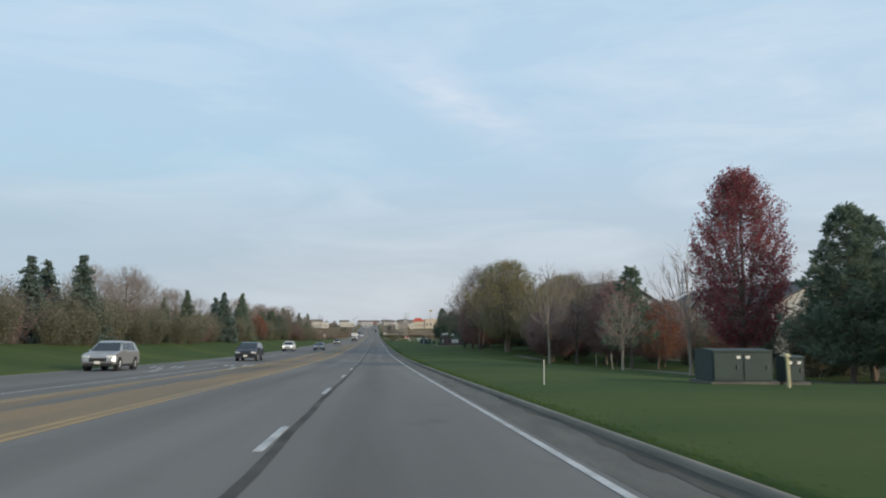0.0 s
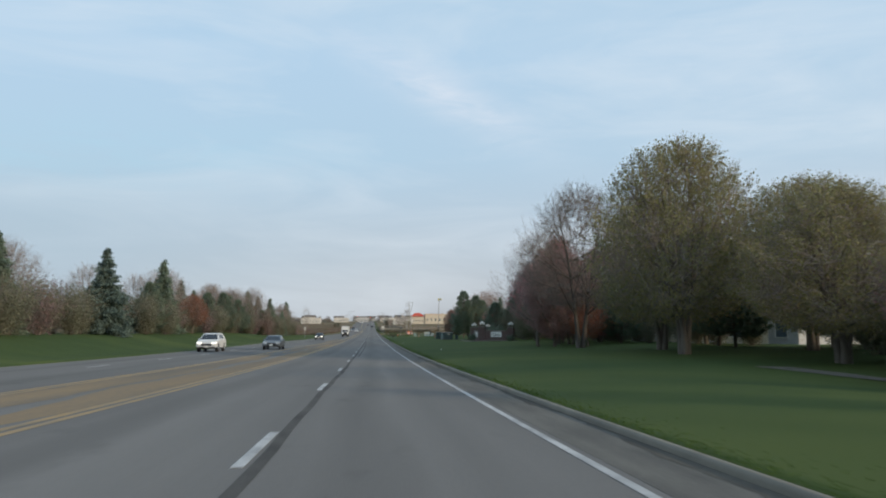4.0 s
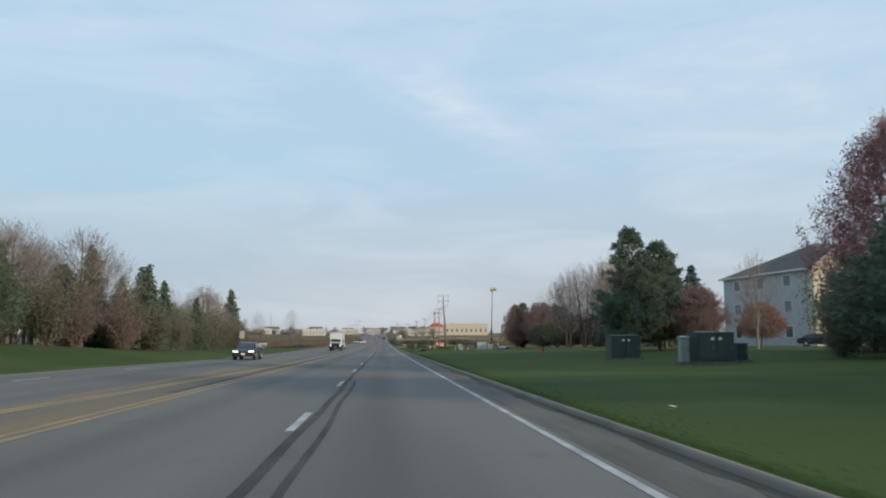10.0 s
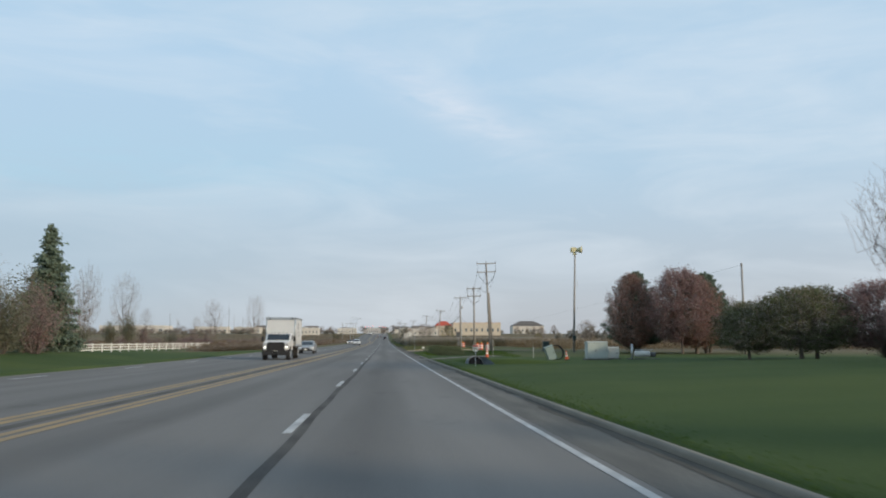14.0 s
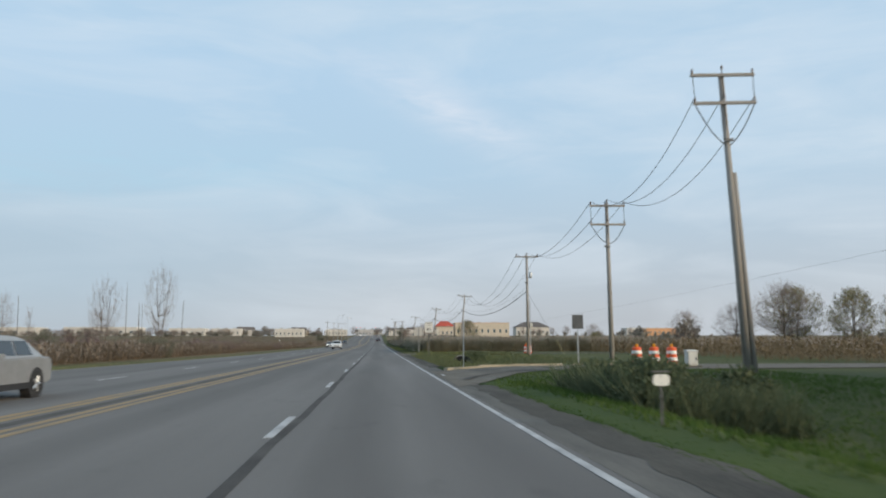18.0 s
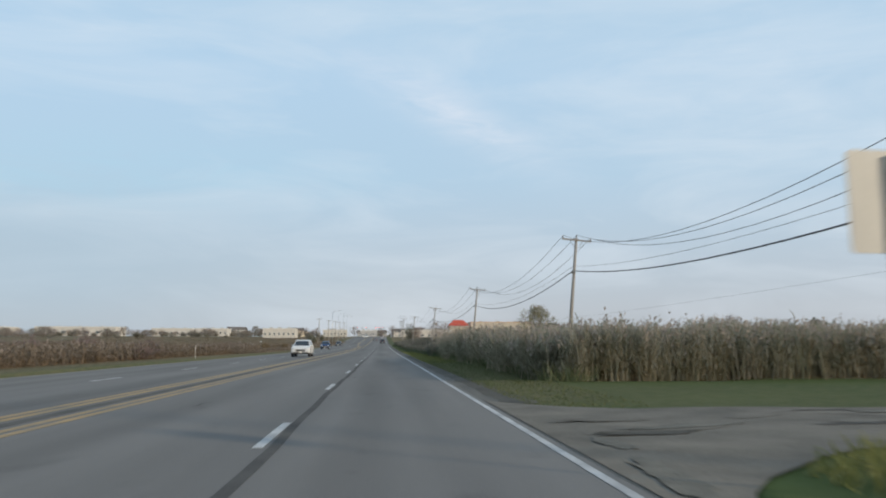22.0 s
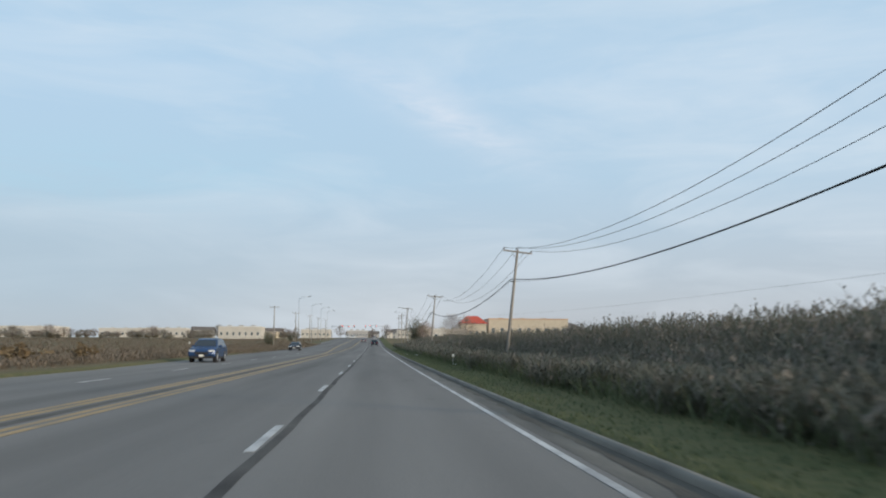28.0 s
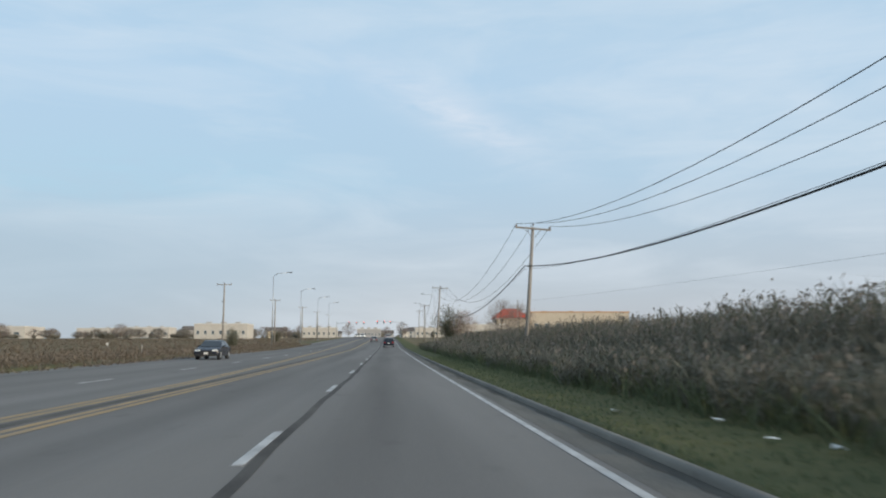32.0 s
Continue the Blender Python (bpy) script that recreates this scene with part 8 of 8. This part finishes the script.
for x_, y_, s_ in ((-38, 98, 0.95), (-41, 108, 1.05), (-39, 118, 1.0), (-37, 136, 0.9), (-42, 150, 1.0), (-40, 168, 0.9), (-39, 186, 0.9), (-36, 226, 1.0), (-38, 236, 1.05), (-37, 246, 1.0), (-41, 256, 1.05), (-36, 288, 0.8), (-34, 296, 0.75), (-40, 20, 1.0), (-39, 50, 0.9), (-35, 104, 1.0), (-36, 112, 0.95), (-34.5, 182, 0.95), (-35.5, 190, 1.0), (-34, 217, 0.95), (-33.5, 234, 0.95), (-34.5, 242, 1.0)):
    plant("bare", x_, y_, s_)
for x_, y_, s_ in ((-31.5, 166, 0.7), (-32.0, 204.0, 0.75), (-31.0, 214.0, 0.8), (-30.0, 224.0, 0.72), (-33.0, 231.0, 0.85), (-30.5, 238.0, 0.75), (-28.0, 246.0, 0.62)):
    plant("pine", x_, y_, (s_ * 1.15, s_))
plant("rust_tree", -30.8, 188.0, (1.2, 1.15))
plant("rust_tree", -33.0, 150.5, (0.8, 0.7))
for y_ in np.arange(5, 300, 4.2):
    d_ = rt.uniform(8.5, 12) - 2.5 * step(225, 250, y_)
    s_ = rt.uniform(0.8, 1.15)
    plant("brush" if rt.uniform() < 0.28 else "thicket", left_edge(y_) - d_ - 1.5, y_ + rt.uniform(-1, 1), (s_ * 1.15, s_ * (1.1 if y_ < 215 else 1.25)))
    plant("thicket" if rt.uniform() < 0.4 else "brush", left_edge(y_) - d_ - 7, y_ + rt.uniform(-1.5, 1.5), (s_ * 1.35, s_ * 1.35))
for x_, y_, w_, s_ in ((-68.4, 443, 1.0, 1.85), (-73.5, 431, 0.85, 1.95), (-78.0, 440, 1.0, 1.6), (-47.0, 446.0, 0.66, 1.22), (-33.1, 428.0, 0.6, 1.24), (-66, 452, 0.5, 1.0), (-57, 470, 0.4, 0.85)):
    plant("field_bare", x_, y_, (w_, s_))
for x_, y_, w_, s_ in ((-41.7, 440, 0.55, 2.3), (-41.5, 446, 0.5, 1.7), (-53.5, 430, 0.55, 1.7), (-29.9, 427, 0.5, 1.55), (-36.5, 431, 0.4, 1.5), (-38.5, 436, 0.4, 1.2), (-62, 440, 0.6, 1.4)):
    plant("snag", x_, y_, (w_, s_))
for x_, y_, s_ in ((-51.0, 428.0, 0.68), (-44.0, 436.0, 0.7)):
    plant("dead_tree", x_, y_, (0.5 * s_, s_))
for x_, y_, w_, s_ in ((-66.0, 438, 1.5, 1.9), (-69.5, 436, 1.3, 1.5), (-74.0, 428, 1.6, 1.2), (-80, 432, 1.6, 1.3), (-63.0, 441, 1.0, 1.2), (-52, 446, 1.1, 0.95), (-47.5, 440, 1.0, 0.8), (-58, 450, 1.3, 0.85)):
    plant("thicket" if w_ > 1.2 else "brush", x_, y_, (w_, s_))
for x_, y_, s_ in ((-20.8, 385.5, 0.42), (-22.4, 389.5, 0.46), (-24.6, 394.0, 0.5), (-21.4, 392.0, 0.36), (-26.5, 399.0, 0.45), (-19.8, 382.0, 0.28)):
    plant("thicket", x_, y_, (s_ * 1.3, s_))
for k in range(150):
    y_ = rt.uniform(360, 560)
    plant("scrub", left_edge(y_) - rt.uniform(4, 12 if y_ < 396 else 75) - 2, y_, (rt.uniform(0.7, 1.4), rt.uniform(0.5, 0.95)))
for k in range(30):
    y_ = rt.uniform(398, 520)
    plant("brush", left_edge(y_) - rt.uniform(14, 60), y_, (rt.uniform(0.8, 1.2), rt.uniform(0.4, 0.7)))
for k in range(34):
    y_ = rt.uniform(362, 520)
    plant("brush", left_edge(y_) - rt.uniform(4, 14), y_, (rt.uniform(0.7, 1.1), rt.uniform(0.25, 0.42)))
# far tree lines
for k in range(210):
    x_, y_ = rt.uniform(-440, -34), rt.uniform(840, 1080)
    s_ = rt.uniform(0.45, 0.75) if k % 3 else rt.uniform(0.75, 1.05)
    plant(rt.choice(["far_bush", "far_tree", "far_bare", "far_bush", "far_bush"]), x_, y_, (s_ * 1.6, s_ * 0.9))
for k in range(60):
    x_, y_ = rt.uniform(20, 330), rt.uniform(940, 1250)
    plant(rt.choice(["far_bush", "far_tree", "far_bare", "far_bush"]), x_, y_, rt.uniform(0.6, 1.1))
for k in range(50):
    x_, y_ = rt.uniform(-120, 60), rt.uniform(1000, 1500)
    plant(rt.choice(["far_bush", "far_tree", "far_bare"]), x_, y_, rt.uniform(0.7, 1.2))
# dark evergreens closing the gaps behind the lawn's trees
for k, y_ in enumerate(np.arange(52, 216, 7.5)):
    if 57 < y_ < 97 or 114 < y_ < 160:
        continue
    plant("pine" if k % 3 else "spruce", 31.5 + 3.0 * math.sin(k * 2.1), y_, (1.0, 0.72 if y_ < 90 else 0.95))
for k, y_ in enumerate(np.arange(48, 216, 5.0)):
    if 55 < y_ < 96 or 112 < y_ < 157:
        continue
    plant("thicket", 26.5 + 2.2 * math.sin(k * 1.7), y_, (1.25, 1.25))
plant("thicket", 11.5, 735, 2.0)
plant("bare_vase", 13.5, 730, (0.7, 0.75))
plant("bare", 22.0, 735, 0.95)
plant("bare", 27.0, 742, 0.9)
plant("thicket", -31, 720, 0.8)
plant("thicket", -34, 735, 0.9)
plant("thicket", -33, 790, 0.8)


# ---- reeds ----
def reed_bed(name, label, seed, xs, ys, count, h_lo, h_hi, leaves=4, plume_share=0.5, material="reed", wide=0.035, ragged=0.0, profile=None, plume="plume"):
    rng = np.random.default_rng(seed)
    x = xs(rng, count)
    y = rng.uniform(*ys, count)
    x = x + ragged * (np.sin(y * 0.61) * np.sin(y * 0.17 + 1) + 0.6 * np.sin(y * 1.7 + 2) * np.sin(y * 0.39))
    z = np.array([ground_z(a, b) for a, b in zip(x, y)])
    clump = 1 + ragged * (0.14 * np.sin(y * 0.83 + 2.2 * np.sin(x * 0.9)) + 0.12 * np.sin(y * 2.1 + 3 * np.sin(x * 1.3)))
    patch = 0.5 + 0.5 * np.sin(y * 0.11 + 1.3 * np.sin(x * 0.5)) * np.sin(y * 0.043 + 2)
    h = rng.uniform(h_lo, h_hi, count) * (0.86 + 0.22 * patch) * (0.92 + 0.19 * np.exp(-((y - 438) / 11) ** 2)) * clump
    if profile:
        h *= profile(x, y)
    lean = rng.normal(size=(count, 2)) * (0.13 + 0.08 * (ragged > 0))
    base = np.stack([x, y, z - 0.05], 1)
    top = base + np.stack([lean[:, 0] * h, lean[:, 1] * h, h], 1)
    mid = base + (top - base) * 0.55 - np.stack([lean[:, 0], lean[:, 1], 0 * h], 1) * 0.25 * h[:, None]
    w = rng.uniform(0, np.pi, count)
    side = np.stack([np.cos(w), np.sin(w), 0 * w], 1)
    V, Q = [], []

    def ribbon(a, b, c, s, wa, wb, wc):
        o = sum(len(k) for k in V)
        n = len(a)
        V.append(np.stack([a - s * wa, a + s * wa, b - s * wb, b + s * wb, c - s * wc, c + s * wc], 1).reshape(-1, 3))
        i = o + 6 * np.arange(n)[:, None]
        Q.append(i + np.array([[0, 1, 3, 2]]))
        Q.append(i + np.array([[2, 3, 5, 4]]))
    ribbon(base, mid, top, side, 0.012, 0.010, 0.005)
    for k in range(leaves):
        f = rng.uniform(0.15, 0.95, count)[:, None]
        a = base + (top - base) * f
        ang = rng.uniform(0, 2 * np.pi, count)
        out = np.stack([np.cos(ang), np.sin(ang), 0 * ang], 1)
        ln = rng.uniform(0.22, 0.55, count)[:, None]
        b = a + out * ln * 0.55 + np.array((0, 0, 1)) * ln * 0.55
        c = a + out * ln * 1.1 + np.array((0, 0, 1)) * ln * rng.uniform(0.1, 0.75, count)[:, None]
        sd = np.stack([-np.sin(ang), np.cos(ang), 0 * ang], 1)
        ribbon(a, b, c, sd, wide * 0.5, wide, 0.004)
    ob = new(name, fast_mesh(name, np.concatenate(V), np.concatenate(Q), material))
    tagged(ob, label, "reeds", kind="stuff")
    pick = rng.uniform(size=count) < plume_share
    if pick.any():
        c = np.repeat(top[pick], 7, 0)
        r = rng.normal(size=c.shape) * np.array((0.045, 0.045, 0.15))
        c = c + r + np.array((0.03, 0.0, -0.13))
        v, q = cards(c, 0.036, rng, aspect=1.8, droop=np.array((0.3, 0.0, 1.0))[None])
        p = new("plumes", fast_mesh("plumes", v, q, plume))
        p.parent = ob


def bank(rng, n):
    return 3.5 + 0.5 * rng.normal(size=n) * 0.5 + rng.exponential(2.4, n)


def wide_bank(rng, n):
    return 2.95 + 12.05 * rng.uniform(0, 1, n)


def rising(x, y):
    """The reeds stand low at the verge and in the ditch and rise behind it."""
    u = np.clip((x - 3.2) / 6.8, 0, 1)
    low = 0.36 + 0.94 * u
    dip = 0.40 + 0.07 * np.sin(0.7 * y + x) + 0.92 * np.clip((x - 5.0) / 6.0, 0, 1) ** 2
    low = low + (dip - low) * np.clip((y - 512) / 34, 0, 1) * np.clip((592 - y) / 20, 0, 1)
    f = np.clip((y - 448) / 34, 0, 1)
    return 1 + (low - 1) * f


reed_bed("reed_bed", "tall dense reeds with pale seed plumes along the road", 61, bank, (414.5, 478), 15000, 1.55, 2.25, 8, 0.5, "reed", 0.018, 0.5, rising)
# these two beds take the reed colour with self-shade painted in
reed_bed("reed_bed", "reeds with pale seed plumes rising away from the road", 60, wide_bank, (462, 562), 30000, 1.85, 2.5, 6, 0.22, "reed_shaded", 0.02, 0.4, rising, "plume_dull")
reed_bed("reed_bed", "reeds with tan seed plumes rising away from the road", 62, wide_bank, (560, 694), 28000, 1.8, 2.45, 6, 0.2, "reed_shaded", 0.02, 0.4, rising, "plume_dull")
reed_bed("reed_bed", "far tan reeds filling the marsh behind", 63, lambda r, n: r.uniform(12, 55, n), (415, 690), 14000, 1.6, 2.25, 2, 0.5, "dry_grass", 0.035)
reed_bed("reed_bed", "dense purplish tan reeds facing the side drive", 66, lambda r, n: r.uniform(3.4, 34, n), (415.5, 422), 8500, 1.55, 2.15, 7, 0.5, "reed", 0.018, 0.4)
reed_bed("marsh_grass", "tan marsh grass across the ditch", 64, lambda r, n: r.uniform(24, 90, n), (356, 412), 9000, 1.2, 2.0, 2, 0.2, "dry_grass", 0.06)
reed_bed("field_grass", "tall greyish brown weeds on the far verge", 65, lambda r, n: -19.4 - 14 * r.beta(1.2, 2.2, n), (357, 500), 21000, 0.5, 1.4, 4, 0.12, "field_stem", 0.028)
reed_bed("field_grass", "low dry reddish brown grass on the far verge", 67, lambda r, n: -18.2 - r.exponential(9, n), (480, 740), 15000, 0.2, 0.5, 3, 0.06, "field_stem", 0.03)
reed_bed("field_grass", "brown weeds spread over the far field", 68, lambda r, n: r.uniform(-130, -30, n), (396, 520), 12000, 0.5, 1.3, 3, 0.15, "field_stem", 0.05)
reed_bed("field_grass", "low brown weeds over the open field", 69, lambda r, n: r.uniform(-160, -26, n), (510, 860), 12000, 0.25, 0.6, 3, 0.08, "field_stem", 0.08)


def turf(name, seed, x_of, ys, count, h, label, material="blade"):
    rng = np.random.default_rng(seed)
    y = rng.uniform(*ys, count)
    x = x_of(rng, y)
    keep = np.array([not on_drive(a, b) for a, b in zip(x, y)])
    x, y = x[keep], y[keep]
    count = len(x)
    z = np.array([ground_z(a, b) for a, b in zip(x, y)])
    a = np.stack([x, y, z - 0.01], 1)
    hh = h * rng.uniform(0.5, 1.3, count)[:, None]
    ang = rng.uniform(0, 6.28, count)
    sd = np.stack([np.cos(ang), np.sin(ang), 0 * ang], 1)
    tip = a + np.array((0, 0, 1)) * hh + np.stack([rng.normal(size=count), rng.normal(size=count), 0 * ang], 1) * hh * 0.5
    v = np.stack([a - sd * 0.02, a + sd * 0.02, tip + sd * 0.004, tip - sd * 0.004], 1).reshape(-1, 3)
    ob = new(name, fast_mesh(name, v, np.arange(4 * count).reshape(-1, 4), material))
    tagged(ob, label, "grass", kind="stuff")


turf("grass", 71, lambda r, y: np.interp(y, (290, 345, 410, 440), (1.3, 1.15, 0.95, 0.92)) + r.exponential(0.22, len(y)), (0, 340), 34000, 0.03, "short grass blades along the curb")
turf("verge_grass", 73, lambda r, y: np.interp(y, (345, 410), (1.3, 1.1)) + r.exponential(1.2, len(y)), (356, 396), 14000, 0.09, "dull olive brown grass above the ditch", "blade_dry")
turf("verge_grass", 82, lambda r, y: r.uniform(1.9, 7.0, len(y)), (391.5, 398.6), 3500, 0.22, "rank olive grass at the corner of the side drive", "blade_pale")
turf("verge_grass", 74, lambda r, y: curb_x(450) + 0.15 + r.uniform(0, 1, len(y)) ** 1.3 * 2.6, (440, 505), 12000, 0.06, "short grass on the verge below the reeds", "blade_pale")
turf("verge_grass", 81, lambda r, y: curb_x(450) + 0.15 + r.uniform(0, 1, len(y)) ** 1.3 * 2.6, (505, 640), 22000, 0.06, "short green grass on the verge below the reeds", "weed")
turf("verge_grass", 75, lambda r, y: curb_x(450) + 0.15 + r.uniform(0, 1, len(y)) ** 1.3 * 2.3, (405, 446), 12000, 0.05, "pale yellowing short grass at the corner of the drive", "blade_dry")
rd = random.Random(31)
for i in range(20):
    plant("ditch_shrub", rd.uniform(3.9, 6.5), rd.uniform(332.5, 339.0), (rd.uniform(0.55, 0.85), rd.uniform(0.8, 1.15)))
turf("ditch_weeds", 76, lambda r, y: 3.2 + 4.0 * r.beta(1.6, 1.6, len(y)), (331.5, 339.5), 9000, 0.9, "tall dark green weeds in the ditch", "weed")
turf("ditch_weeds", 77, lambda r, y: r.normal(7.2, 0.55, len(y)), (387.9, 389.6), 600, 0.4, "green weeds above the culvert", "weed")
turf("reed_foot_weeds", 78, lambda r, y: r.uniform(3.1, 4.6, len(y)), (413.5, 470), 4200, 0.5, "low green weeds at the foot of the reeds", "blade_dry")
turf("grass", 79, lambda r, y: r.uniform(1.6, 14.0, len(y)), (336, 349), 7000, 0.09, "short grass at the corner of the side drive")
turf("reed_foot_weeds", 80, lambda r, y: 2.7 + 4.6 * r.uniform(0, 1, len(y)) ** 1.2, (462, 690), 26000, 0.5, "dense dull weeds at the foot of the reeds", "weed")
turf("ditch_grass", 72, lambda r, y: r.uniform(2.0, 11.5, len(y)), (318, 341), 16000, 0.11, "dull green grass in the ditch", "blade")
turf("ditch_grass", 73, lambda r, y: r.uniform(2.0, 11.5, len(y)), (359, 397), 9000, 0.30, "rank olive grass in the ditch", "blade_dry")
